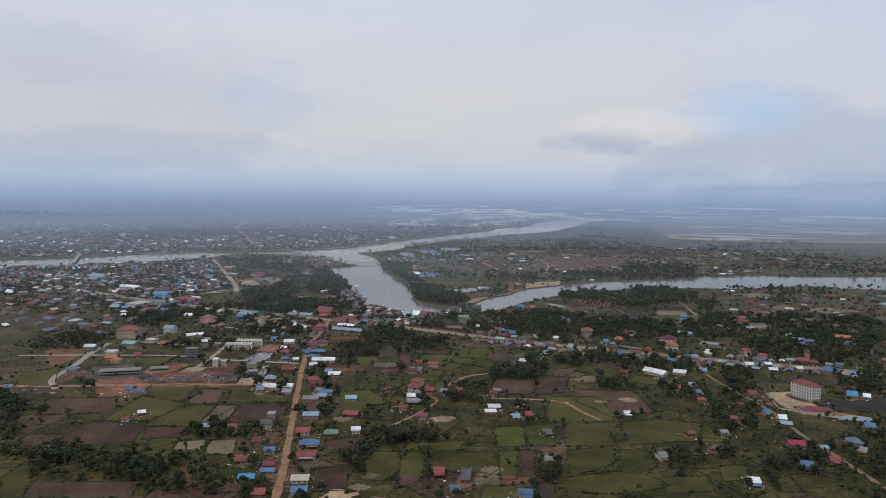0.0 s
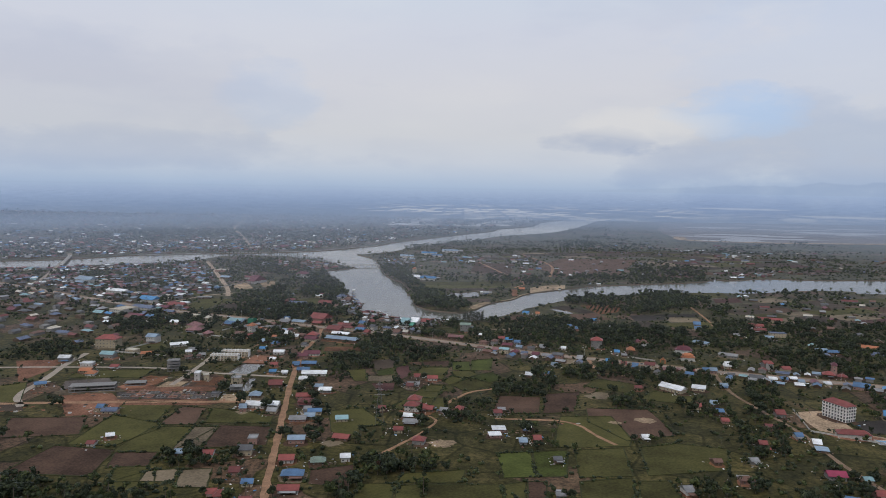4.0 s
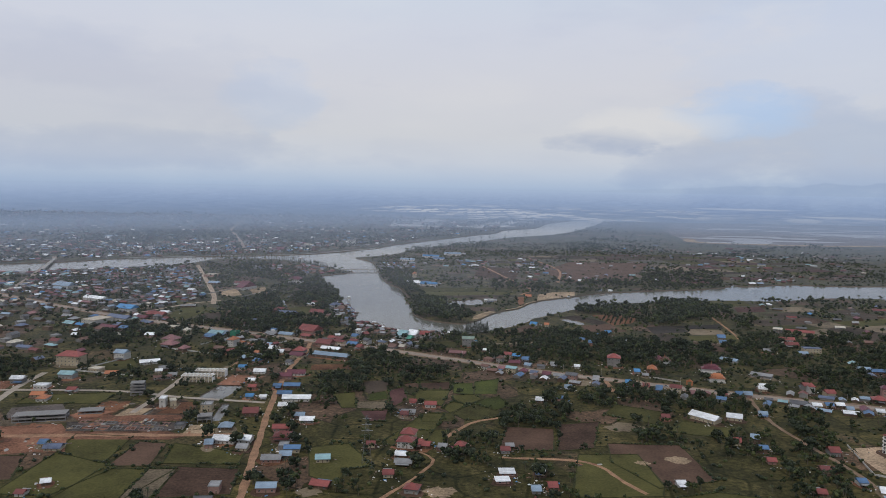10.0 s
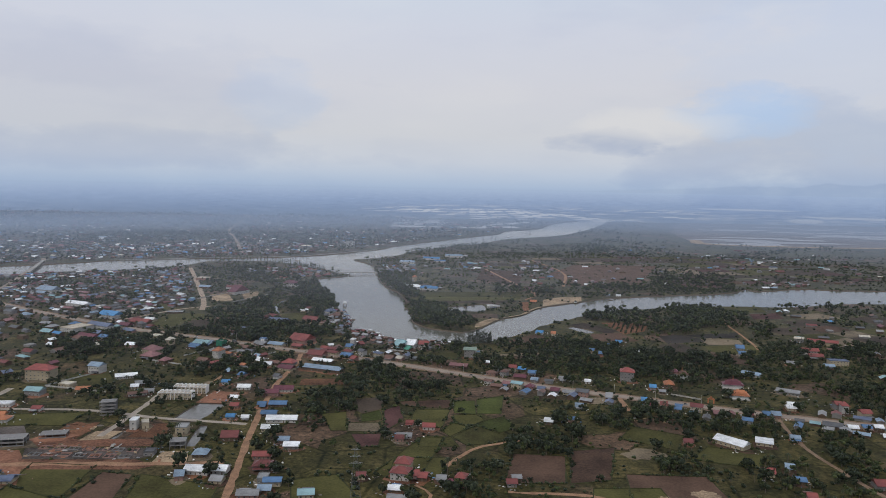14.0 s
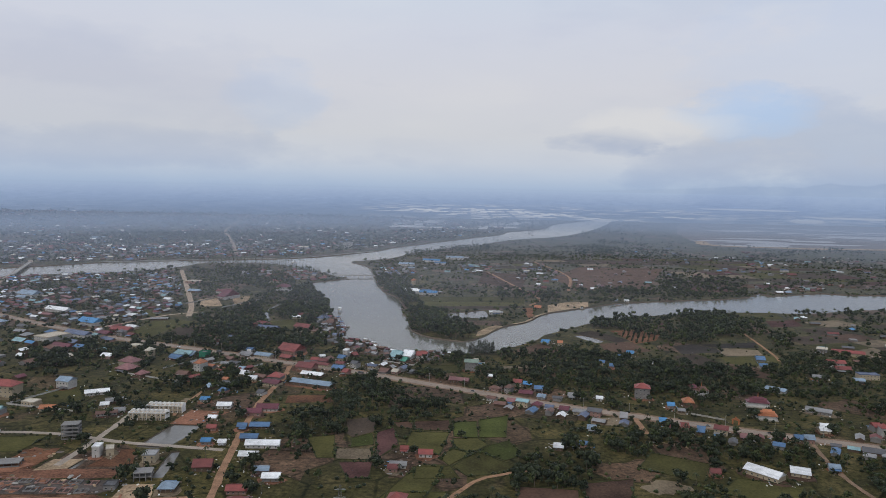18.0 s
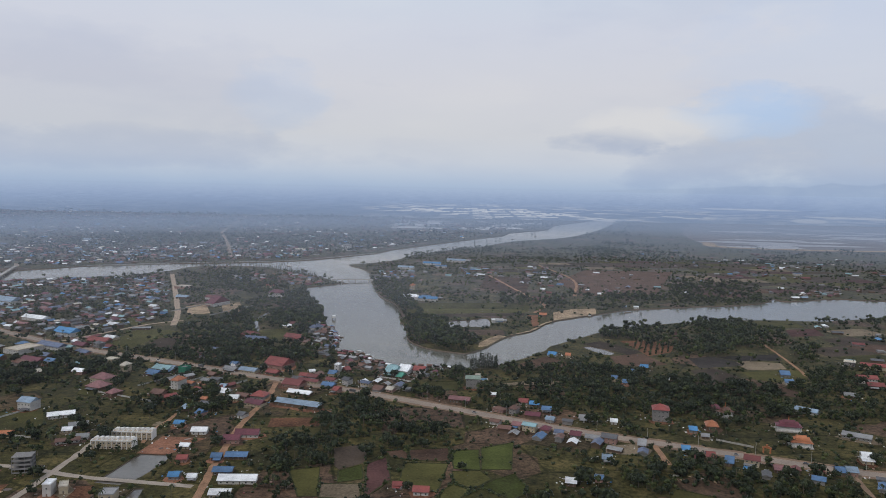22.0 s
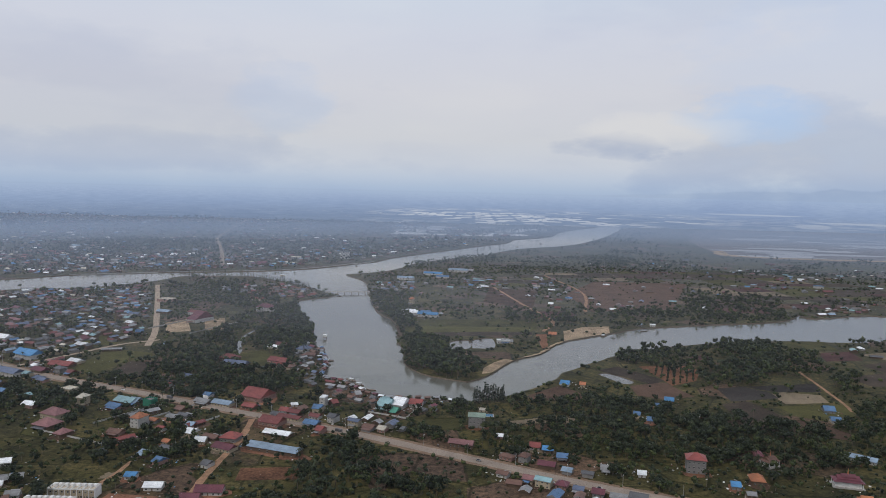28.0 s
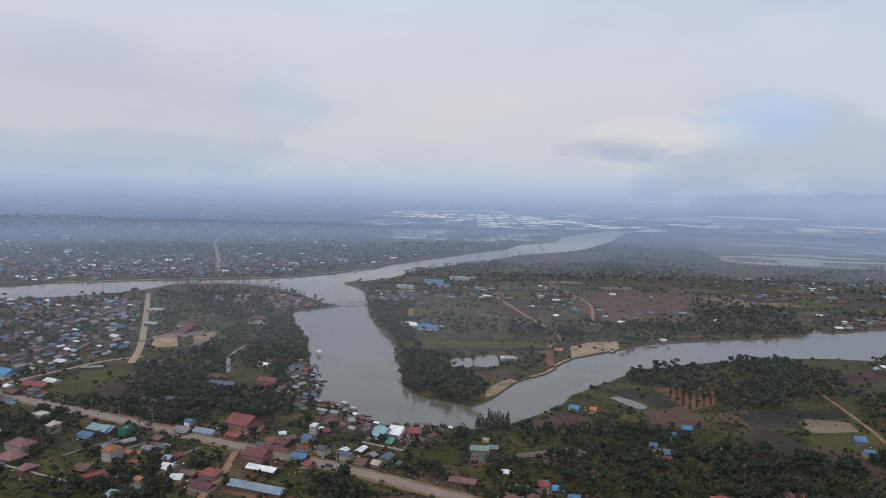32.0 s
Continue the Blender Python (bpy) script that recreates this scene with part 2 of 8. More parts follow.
grass = ramp(n, [(0.3, (0.021, 0.022, 0.010)), (0.5, (0.047, 0.043, 0.015)), (0.7, (0.098, 0.080, 0.034))], tex(0.035, 6, 0.65), l)
soil = ramp(n, [(0.3, (0.052, 0.034, 0.024)), (0.6, (0.100, 0.066, 0.046)), (0.75, (0.17, 0.115, 0.080))], tex(0.035, 6, 0.65), l)
vor = n.new("ShaderNodeTexVoronoi")
vor.voronoi_dimensions, vor.distance = "2D", "MANHATTAN"
vor.inputs["Scale"].default_value, vor.inputs["Randomness"].default_value = 0.02, 0.75
l.new(geo.outputs["Position"], vor.inputs[0])
vsep = n.new("ShaderNodeSeparateColor")
l.new(vor.outputs["Color"], vsep.inputs[0])
plot = ramp(n, [(0.84, (0, 0, 0)), (0.86, (1, 1, 1))], vsep.outputs[0], l)
plotv = n.new("ShaderNodeRGBToBW")
l.new(plot, plotv.inputs[0])
base = blend(plotv.outputs[0], grass, soil)
tone = ramp(n, [(0.0, (0.8, 0.8, 0.8)), (1.0, (1.25, 1.2, 1.1))], vsep.outputs[1], l)
base = blend(1.0, base, tone, "MULTIPLY")
patch = ramp(n, [(0.60, (0, 0, 0)), (0.68, (1, 1, 1))], tex(0.008, 5, 0.6), l)
patchv = n.new("ShaderNodeRGBToBW")
l.new(patch, patchv.inputs[0])
base = blend(patchv.outputs[0], base, soil)
ved = n.new("ShaderNodeTexVoronoi")
ved.voronoi_dimensions, ved.feature = "2D", "DISTANCE_TO_EDGE"
ved.inputs["Scale"].default_value, ved.inputs["Randomness"].default_value = 0.02, 0.75
l.new(geo.outputs["Position"], ved.inputs[0])
bund = ramp(n, [(0.012, (0.45, 0.5, 0.42)), (0.035, (1, 1, 1))], ved.outputs["Distance"], l)
base = blend(1.0, base, bund, "MULTIPLY")
speck = ramp(n, [(0.36, (0.28, 0.34, 0.3)), (0.62, (1.62, 1.52, 1.44))], tex(0.25, 6, 0.75), l)
base = blend(1.0, base, speck, "MULTIPLY")
l.new(base, b.inputs["Base Color"])
b.inputs["Roughness"].default_value = 0.9
b.inputs["Specular IOR Level"].default_value = 0.12
# blue-tinted sheen at low angles, put in to look like distance haze
b.inputs["Sheen Weight"].default_value, b.inputs["Sheen Roughness"].default_value = 0.22, 0.20
b.inputs["Sheen Tint"].default_value = (0.80, 0.88, 1.0, 1)

FIELD = {
    "dark": (0.036, 0.030, 0.026), "dry": (0.055, 0.040, 0.029),
    "green": (0.061, 0.056, 0.017), "lime": (0.055, 0.064, 0.015), "brown": (0.078, 0.046, 0.031), "tan": (0.15, 0.115, 0.075),
    "maroon": (0.075, 0.036, 0.032), "rust": (0.14, 0.065, 0.035), "sand": (0.30, 0.215, 0.135), "earth": (0.19, 0.09, 0.055),
    "gravel": (0.095, 0.078, 0.068), "paved": (0.44, 0.31, 0.20)}
for k, c in FIELD.items():
    M["field_" + k] = material("field_" + k, shades(c, 0.75 if k in ("earth", "gravel", "sand", "rust") else 0.6), 0.035, 0.5, 0.9, 0.12, per_object=0.16, coords="World")
M["bund"] = material("grassy_bund", shades((0.040, 0.042, 0.017), 0.5), 0.1, 0.9, 0.9, 0.12, coords="World")
M["dirt_road"] = material("red_dirt_road", shades((0.27, 0.155, 0.092), 0.5), 0.12, 0.9, 0.9, 0.15, coords="World")
M["sand_street"] = material("pale_sand_street", shades((0.33, 0.25, 0.18), 0.35), 0.1, 0.9, 0.9, 0.2, coords="World")
M["lane"] = material("pale_concrete_lane", shades((0.30, 0.25, 0.20), 0.3), 0.1, 0.9, 0.85, 0.25, coords="World")
M["main_road"] = material("dusty_asphalt", shades((0.25, 0.195, 0.15), 0.3), 0.05, 0.8, 0.8, 0.3, coords="World")
M["shoulder"] = material("road_shoulder_earth", shades((0.20, 0.13, 0.085), 0.45), 0.1, 0.8, 0.9, 0.2, coords="World")
M["concrete"] = material("pale_concrete", shades((0.32, 0.30, 0.27), 0.3), 0.3, 2.0, 0.8, 0.3)
M["bank"] = material("bank_mud", shades((0.16, 0.12, 0.09), 0.35), 0.15, 1.0, 0.8, 0.3, coords="World")
M["salt"] = material("flooded_salt_pan", shades((0.58, 0.58, 0.57), 0.3), 0.004, 0.05, 0.25, 0.5, coords="World")
M["mudflat"] = material("wet_mudflat", shades((0.125, 0.105, 0.097), 0.6), 0.006, 0.05, 0.6, 0.3, coords="World", stretch=(1, 3, 1))
M["pool_mud"] = material("shallow_pool_mud", shades((0.22, 0.20, 0.19), 0.4), 0.006, 0.05, 0.3, 0.5, coords="World", stretch=(1, 3, 1))

w = M["water"] = bpy.data.materials.new("river_water")
w.use_nodes = True
n, l = w.node_tree.nodes, w.node_tree.links
b = n["Principled BSDF"]
geo = n.new("ShaderNodeNewGeometry")
wc = ramp(n, [(0.35, (0.104, 0.100, 0.082)), (0.65, (0.130, 0.124, 0.100))], tex(0.01, 3), l)
l.new(wc, b.inputs["Base Color"])
rr = n.new("ShaderNodeMapRange")
rr.inputs["To Min"].default_value, rr.inputs["To Max"].default_value = 0.06, 0.18
l.new(tex(0.02, 4), rr.inputs[0])
l.new(rr.outputs[0], b.inputs["Roughness"])
b.inputs["IOR"].default_value = 1.33
bp = n.new("ShaderNodeBump")
bp.inputs["Strength"].default_value, bp.inputs["Distance"].default_value = 0.35, 0.12
wav = tex(0.7, 4, 0.6)
l.new(wav, bp.inputs["Height"])
l.new(bp.outputs[0], b.inputs["Normal"])

M["pond"] = material("muddy_pond_water", shades((0.11, 0.098, 0.082), 0.2), 0.02, 0.3, 0.2, 0.4, coords="World")
LEAF = {
    "leaf_dark": (0.022, 0.031, 0.015), "leaf_mid": (0.038, 0.052, 0.018), "leaf_palm": (0.030, 0.041, 0.020), "leaf_casuarina": (0.030, 0.040, 0.025)}
for k, c in LEAF.items():
    M[k] = material(k, [(0.2, tuple(v * 0.55 for v in c)), (0.5, c), (0.8, (c[0] * 1.9, c[1] * 1.6, c[2] * 1.5))], 0.02, 0.9, 0.75, 0.25, per_island=0.75, coords="World")
M["bark"] = material("bark", shades((0.12, 0.095, 0.075), 0.3), 1.0, 6.0, 0.9, 0.2)

ROOF = {
    "red": (0.21, 0.052, 0.042), "darkred": (0.135, 0.036, 0.030), "maroon": (0.115, 0.031, 0.040), "pink": (0.22, 0.10, 0.095), "magenta": (0.25, 0.03, 0.065),
    "orange": (0.36, 0.13, 0.055), "brown": (0.13, 0.066, 0.046), "blue": (0.07, 0.135, 0.235), "brightblue": (0.06, 0.19, 0.36), "greyblue": (0.20, 0.26, 0.32),
    "bluegrey": (0.095, 0.115, 0.17), "grey": (0.22, 0.215, 0.21), "darkgrey": (0.085, 0.083, 0.085), "white": (0.66, 0.66, 0.65), "cream": (0.44, 0.39, 0.31),
    "teal": (0.20, 0.31, 0.32), "green": (0.06, 0.22, 0.15), "greygreen": (0.18, 0.23, 0.18), "beige": (0.38, 0.32, 0.24)}
for k, c in ROOF.items():
    M["roof_" + k] = material("roof_" + k, shades(c, 0.4), 0.12, 1.6, 0.55, 0.4, per_object=0.18, stretch=(1, 3, 1))
for k, c in {"wall_white": (0.42, 0.40, 0.37), "wall_cream": (0.36, 0.30, 0.21), "wall_wood": (0.11, 0.075, 0.052), "wall_grey": (0.20, 0.19, 0.18), "wall_blue": (0.20, 0.26, 0.31), "wall_rose": (0.28, 0.17, 0.14), "wall_bright": (0.66, 0.64, 0.61)}.items():
    M[k] = material(k, shades(c, 0.22), 0.3, 2.5, 0.85, 0.25, per_object=0.15)
M["glass"] = material("dark_window_glass", shades((0.03, 0.035, 0.04), 0.3), 0.4, 2.0, 0.15, 0.5)
M["wood"] = material("weathered_wood", shades((0.16, 0.12, 0.09), 0.3), 0.5, 4.0, 0.85, 0.2)
M["steel"] = material("galvanised_steel", shades((0.36, 0.37, 0.38), 0.2), 0.5, 4.0, 0.5, 0.5, metal=0.5)
M["net"] = material("green_scaffold_net", shades((0.03, 0.16, 0.10), 0.3), 0.3, 2.0, 0.8, 0.2)
M["tyre"] = material("tyre_rubber", shades((0.02, 0.02, 0.02), 0.2), 1.0, 5.0, 0.8, 0.3)
M["pool"] = material("pool_water", shades((0.10, 0.22, 0.34), 0.15), 0.3, 2.0, 0.1, 0.5)


# pale blue sheen at low angles imitates distance haze on leaves, fields and bunds
for k, m in M.items():
    if k.startswith(("leaf", "field", "bund")):
        pb = m.node_tree.nodes["Principled BSDF"]
        pb.inputs["Sheen Weight"].default_value, pb.inputs["Sheen Roughness"].default_value = (0.10 if k.startswith("leaf") else 0.04), 0.22
        pb.inputs["Sheen Tint"].default_value = (0.80, 0.88, 1.0, 1)


# ---------------------------------------------------------------- mesh helpers
def link_mesh(name, verts, faces, mats, parent=None, smooth=False, face_mat=None):
    me = bpy.data.meshes.new(name)
    me.from_pydata([tuple(v) for v in verts], [], [tuple(f) for f in faces])
    for m in (mats if isinstance(mats, (list, tuple)) else [mats]):
        me.materials.append(m)
    if face_mat is not None:
        me.polygons.foreach_set("material_index", np.asarray(face_mat, dtype=np.int32))
    me.update()
    ob = new(name, me)
    if parent:
        ob.parent = parent
    return ob


def share(name, me, parent=None, m=None):
    ob = new(name, me)
    if parent:
        ob.parent = parent
    if m is not None:
        ob.matrix_basis = m
    return ob


def part(name, bm, mat, parent, label=""):
    me = bpy.data.meshes.new(name)
    bm.to_mesh(me)
    bm.free()
    me.materials.append(mat)
    ob = new(name, me)
    ob.parent = parent
    if label:
        tagged(ob, label)
    return ob


def smooth_line(pts, step=12.0, jitter=0.0, seed=0):
    """A curve through the points (Catmull-Rom), cut into short steps, with a little unevenness."""
    rng = np.random.default_rng(seed)
    p = np.array(pts, float)
    p = np.vstack([2 * p[0] - p[1], p, 2 * p[-1] - p[-2]])
    out = []
    for i in range(1, len(p) - 2):
        k = max(1, int(np.linalg.norm(p[i + 1] - p[i]) / step))
        for j in range(k):
            t = j / k
            q = 0.5 * (2 * p[i] + (p[i + 1] - p[i - 1]) * t + (2 * p[i - 1] - 5 * p[i] + 4 * p[i + 1] - p[i + 2]) * t * t + (3 * p[i] - p[i - 1] - 3 * p[i + 1] + p[i + 2]) * t ** 3)
            out.append(q + (rng.normal(0, jitter, 2) if j else 0))
    out.append(p[-2])
    return np.array(out)


def inside(points, poly):
    x, y = points[:, 0], points[:, 1]
    px, py = np.array(poly, float).T
    res = np.zeros(len(points), bool)
    j = len(px) - 1
    for i in range(len(px)):
        hit = ((py[i] > y) != (py[j] > y)) & (x < (px[j] - px[i]) * (y - py[i]) / (py[j] - py[i] + 1e-12) + px[i])
        res ^= hit
        j = i
    return res


def near_line(points, line, dist):
    res = np.zeros(len(points), bool)
    a, c = line[:-1], line[1:]
    for p, q in zip(a, c):
        d = q - p
        t = np.clip(((points - p) @ d) / (d @ d + 1e-9), 0, 1)
        res |= np.hypot(*(points - (p + t[:, None] * d)).T) < dist
    return res


# ---------------------------------------------------------------- land and water
NORTH_BANK = [(-4160, 480), (-2400, 1312), (-1203, 1907), (-1010, 2035), (-938, 2126), (-838, 2187), (-728, 2242), (-606, 2286), (-486, 2358), (-414, 2432), (-346, 2554),
              (-288, 2651), (-246, 2806), (-170, 2974), (-82, 3166), (43, 3429), (141, 3621), (189, 3851), (259, 3958), (387, 4182), (502, 4683), (747, 5251), (1050, 5896), (1656, 6666), (2325, 8301), (3333, 10037)]
FORK_NORTH = [(2798, 8507), (1752, 6523), (1029, 5413), (862, 4930), (688, 4325), (491, 3768), (365, 3526), (214, 3355), (122, 3192), (37, 2982), (-70, 2810), (-163, 2642), (-208, 2451),
              (-267, 2346), (-317, 2296), (-275, 2218), (-245, 2144), (-219, 2000), (-210, 1949)]
FORK_SOUTH = [(-190, 1848), (-165, 1736), (-133, 1666), (-114, 1579), (-106, 1504), (-88, 1410), (-78, 1344), (-58, 1310), (-27, 1288), (-3, 1278), (11, 1294), (27, 1323), (45, 1370), (64, 1405), (96, 1445),
              (112, 1488), (134, 1526), (181, 1571), (219, 1605), (274, 1658), (322, 1678), (424, 1720), (509, 1750), (574, 1798), (610, 1850), (608, 1814), (654, 1824), (744, 1869), (814, 1856), (1075, 1891), (1920, 2080), (4160, 2400)]
SOUTH_SHORE = [(4160, 1984), (1920, 1744), (922, 1619), (832, 1653), (731, 1648), (592, 1589), (523, 1587), (474, 1582), (411, 1570), (349, 1544), (275, 1506), (230, 1475), (195, 1440), (168, 1406), (134, 1363), (110, 1334), (101, 1306), (72, 1261),
               (53, 1238), (24, 1211), (8, 1200), (-19, 1192), (-35, 1200), (-62, 1197), (-83, 1197), (-107, 1211), (-128, 1237), (-144, 1259), (-160, 1264), (-171, 1283), (-179, 1342), (-202, 1422), (-222, 1485), (-238, 1557)]
BASIN_WEST = [(-264, 1630), (-286, 1685), (-310, 1762), (-333, 1832), (-298, 1886), (-274, 1926), (-302, 1966), (-336, 2014), (-421, 2110), (-507, 2189), (-578, 2202), (-682, 2163), (-704, 2067), (-762, 1962), (-848, 1893), (-906, 1878), (-1107, 1755), (-2400, 1184), (-4160, 320)]
river = np.vstack([smooth_line(q, 18, 1.2, i) for i, q in enumerate((NORTH_BANK, FORK_NORTH, FORK_SOUTH, SOUTH_SHORE, BASIN_WEST))])
PONDS = [
    [(-256, 843), (-245, 909), (-224, 901), (-232, 845)], [(-218, 784), (-224, 835), (-218, 837), (-210, 784)], [(-302, 789), (-305, 809), (-282, 815), (-280, 794)],
    [(-30, 1450), (-29, 1499), (-3, 1512), (-2, 1458)], [(2, 1459), (2, 1514), (30, 1534), (32, 1466)], [(152, 1334), (166, 1342), (189, 1306), (176, 1291)],
    [(-301, 1375), (-303, 1392), (-322, 1448), (-329, 1505), (-322, 1576), (-319, 1552), (-323, 1498), (-316, 1450), (-298, 1396), (-297, 1378)]]
waters = [river] + [smooth_line(p + p[:1], 5, 0.15, 20 + i)[:-1] for i, p in enumerate(PONDS)]

from mathutils.geometry import delaunay_2d_cdt

R = 60000.0
vs, es = [Vector((-R, -R)), Vector((R, -R)), Vector((R, R)), Vector((-R, R))], [(0, 1), (1, 2), (2, 3), (3, 0)]
for loop in waters:
    k = len(vs)
    vs += [Vector(p) for p in loop]
    es += [(k + i, k + (i + 1) % len(loop)) for i in range(len(loop))]
cv, ce, cf = delaunay_2d_cdt(vs, es, [], 1, 0.01)[:3]
cv = np.array([tuple(v) for v in cv])
mid = np.array([cv[list(f)].mean(0) for f in cf])
wet_of = np.full(len(cf), -1)
for i, loop in enumerate(waters):
    wet_of[inside(mid, loop)] = i
verts3 = [(x, y, 0.0) for x, y in cv]
dry = [f for f, k in zip(cf, wet_of) if k < 0]
ground = link_mesh("ground", verts3, dry, M["ground"])
tagged(ground, "flat meadow and farmland with dry bare patches", "ground", kind="structure")
LEVEL = [-1.4] + [-0.7] * len(PONDS)
for i, loop in enumerate(waters):
    ob = link_mesh("river_water" if i == 0 else "pond_water", [(x, y, LEVEL[i]) for x, y in cv], [f for f, k in zip(cf, wet_of) if k == i], M["water" if i in (0, 7) else "pond"])
    bmw = bmesh.new()
    bmw.from_mesh(ob.data)
    bmesh.ops.delete(bmw, geom=[v for v in bmw.verts if not v.link_faces], context="VERTS")
    bmw.to_mesh(ob.data)
    bmw.free()
    tagged(ob, "calm grey river water reflecting the hazy sky" if i == 0 else "small still grey pond", "water", kind="structure")
    k = len(loop)
    q = [(x, y, 0.0) for x, y in loop] + [(x, y, -2.5) for x, y in loop]
    bank = link_mesh("bank_edge", q, [(a, (a + 1) % k, k + (a + 1) % k, k + a) for a in range(k)], M["bank"])
    tagged(bank, "low muddy bank along the water", "bank", kind="structure")
bmw = bmesh.new()
bmw.from_mesh(ground.data)
bmesh.ops.delete(bmw, geom=[v for v in bmw.verts if not v.link_faces], context="VERTS")
bmesh.ops.recalc_face_normals(bmw, faces=bmw.faces)
bmw.to_mesh(ground.data)
bmw.free()


def ribbon(name, line, width, z, mat, label, category="road", rough_edge=0.25, seed=0, thick=0.05):
    rng = np.random.default_rng(seed)
    d = np.gradient(line, axis=0)
    d /= np.linalg.norm(d, axis=1)[:, None] + 1e-9
    nrm = np.c_[-d[:, 1], d[:, 0]]
    a = line + nrm * (width / 2 + rng.normal(0, rough_edge, len(line)))[:, None]
    c = line - nrm * (width / 2 + rng.normal(0, rough_edge, len(line)))[:, None]
    k = len(line)
    v = [(*p, z) for p in a] + [(*p, z) for p in c] + [(*p, z - thick - 0.2) for p in a] + [(*p, z - thick - 0.2) for p in c]
    f = []
    for i in range(k - 1):
        f += [(k + i, k + i + 1, i + 1, i), (i, i + 1, 2 * k + i + 1, 2 * k + i), (k + i + 1, k + i, 3 * k + i, 3 * k + i + 1)]
    return tagged(link_mesh(name, v, f, mat), label, category, kind="structure")


ROADS = {}


def road(key, pts, width, mat, label, z=0.10, edge=0.25, name="road"):
    ROADS[key] = (smooth_line(pts, 8), width)
    ribbon(name, ROADS[key][0], width, z, M[mat], label, rough_edge=edge, seed=len(ROADS))


MAIN = [(-1440, 1776), (-960, 1536), (-672, 1357), (-493, 1253), (-344, 1190), (-214, 1133), (-107, 1088), (-18, 1043), (94, 987), (189, 950), (274, 917), (339, 896), (480, 851), (672, 794), (1280, 640)]
road("main", MAIN, 11.5, "main_road", "dusty grey paved main road through the village", 0.14, 0.15)
ribbon("road_shoulder", ROADS["main"][0], 20.0, 0.07, M["shoulder"], "bare earth shoulder along the main road", "road", 0.8, 77)
road("dirt", [(-200, 1114), (-194, 1056), (-194, 976), (-187, 901), (-176, 819), (-158, 710), (-141, 610), (-126, 522), (-114, 432), (-99, 320), (-88, 160)], 5.6, "dirt_road", "straight red dirt road between fields and houses", 0.12, 0.4)
road("hotel", [(291, 909), (280, 832), (285, 768), (294, 698), (293, 624), (299, 544), (301, 400)], 3.8, "shoulder", "narrow earth lane", 0.11, 0.3)
road("town1", [(-672, 2002), (-568, 1760), (-466, 1517), (-429, 1408)], 9.0, "sand_street", "pale sandy street", 0.11, 0.4)
road("town2", [(-528, 1280), (-496, 1347), (-467, 1411), (-429, 1448)], 6.0, "sand_street", "pale sandy lane", 0.12, 0.3)
road("bridge", [(-1120, 2144), (-1075, 2064), (-992, 1864), (-896, 1632), (-848, 1488)], 11.0, "main_road", "straight paved approach road to the bridge", 0.13)
road("far", [(-685, 2450), (-800, 2784), (-942, 3171), (-1090, 3602), (-1406, 4952), (-2013, 7563)], 11.0, "main_road", "long straight street through the far town", 0.12)
road("site1", [(-560, 716), (-440, 722), (-372, 730), (-304, 739), (-234, 745), (-176, 752)], 7.0, "dirt_road", "red earth track by the building site", 0.12, 0.6)
road("site2", [(-400, 715), (-423, 752), (-431, 810), (-444, 878), (-448, 930)], 7.0, "lane", "pale gravel lane between building plots", 0.12, 0.3)
road("site3", [(-520, 852), (-426, 863), (-336, 867), (-270, 852), (-186, 842)], 5.5, "lane", "pale gravel lane past a pond", 0.13, 0.3)
road("farm3", [(-12, 758), (8, 796), (27, 810), (60, 826)], 3.6, "dirt_road", "curved sandy farm track", 0.12, 0.4)
road("farm", [(-64, 613), (-45, 645), (-26, 684), (-20, 706), (-32, 722)], 2.6, "dirt_road", "winding earth farm track", 0.13, 0.4)
road("farm2", [(32, 715), (96, 710), (117, 672), (128, 653)], 3.4, "dirt_road", "short sandy farm track", 0.13, 0.4)
road("east", [(425, 1506), (413, 1417), (404, 1322), (395, 1238), (389, 1207)], 3.6, "dirt_road", "earth track beside ploughed fields", 0.12, 0.3)
road("lot", [(156, 957), (156, 936), (156, 912)], 5.0, "dirt_road", "red earth lane off the main road", 0.12, 0.4)
road("bush", [(-257, 922), (-262, 949), (-260, 979), (-261, 1000)], 3.5, "dirt_road", "red earth track through scrub", 0.12, 0.5)
road("site4", [(-294, 800), (-294, 869), (-296, 935)], 5.5, "lane", "pale gravel lane between building plots", 0.14, 0.3)
road("fork1", [(48, 2128), (96, 1888), (136, 1696), (112, 1600)], 6.0, "dirt_road", "red earth lane across dry fields", 0.12, 0.4)
road("fork2", [(189, 2400), (240, 2080), (208, 1808)], 6.0, "dirt_road", "red earth lane", 0.12, 0.4)

FIELDS = [
    ("green", [(-307, 621), (-307, 699), (-248, 675), (-269, 622)]),
    ("green", [(-307, 699), (-314, 741), (-266, 739), (-261, 680)]),
    ("brown", [(-256, 675), (-256, 728), (-232, 725), (-226, 677)]),
    ("green", [(-219, 683), (-227, 726), (-166, 710), (-163, 686)]),
    ("green", [(-266, 608), (-258, 669), (-205, 674), (-221, 611)]),
    ("tan", [(-222, 616), (-224, 672), (-203, 674), (-202, 622)]),
    ("brown", [(-200, 622), (-205, 678), (-160, 677), (-152, 632)]),
    ("brown", [(-322, 562), (-315, 619), (-264, 613), (-258, 560)]),
    ("brown", [(-254, 576), (-262, 608), (-230, 610), (-226, 582)]),
    ("brown", [(-368, 632), (-390, 683), (-326, 691), (-309, 645)]),
    ("green", [(-242, 549), (-218, 578), (-208, 550), (-227, 534)]),
]
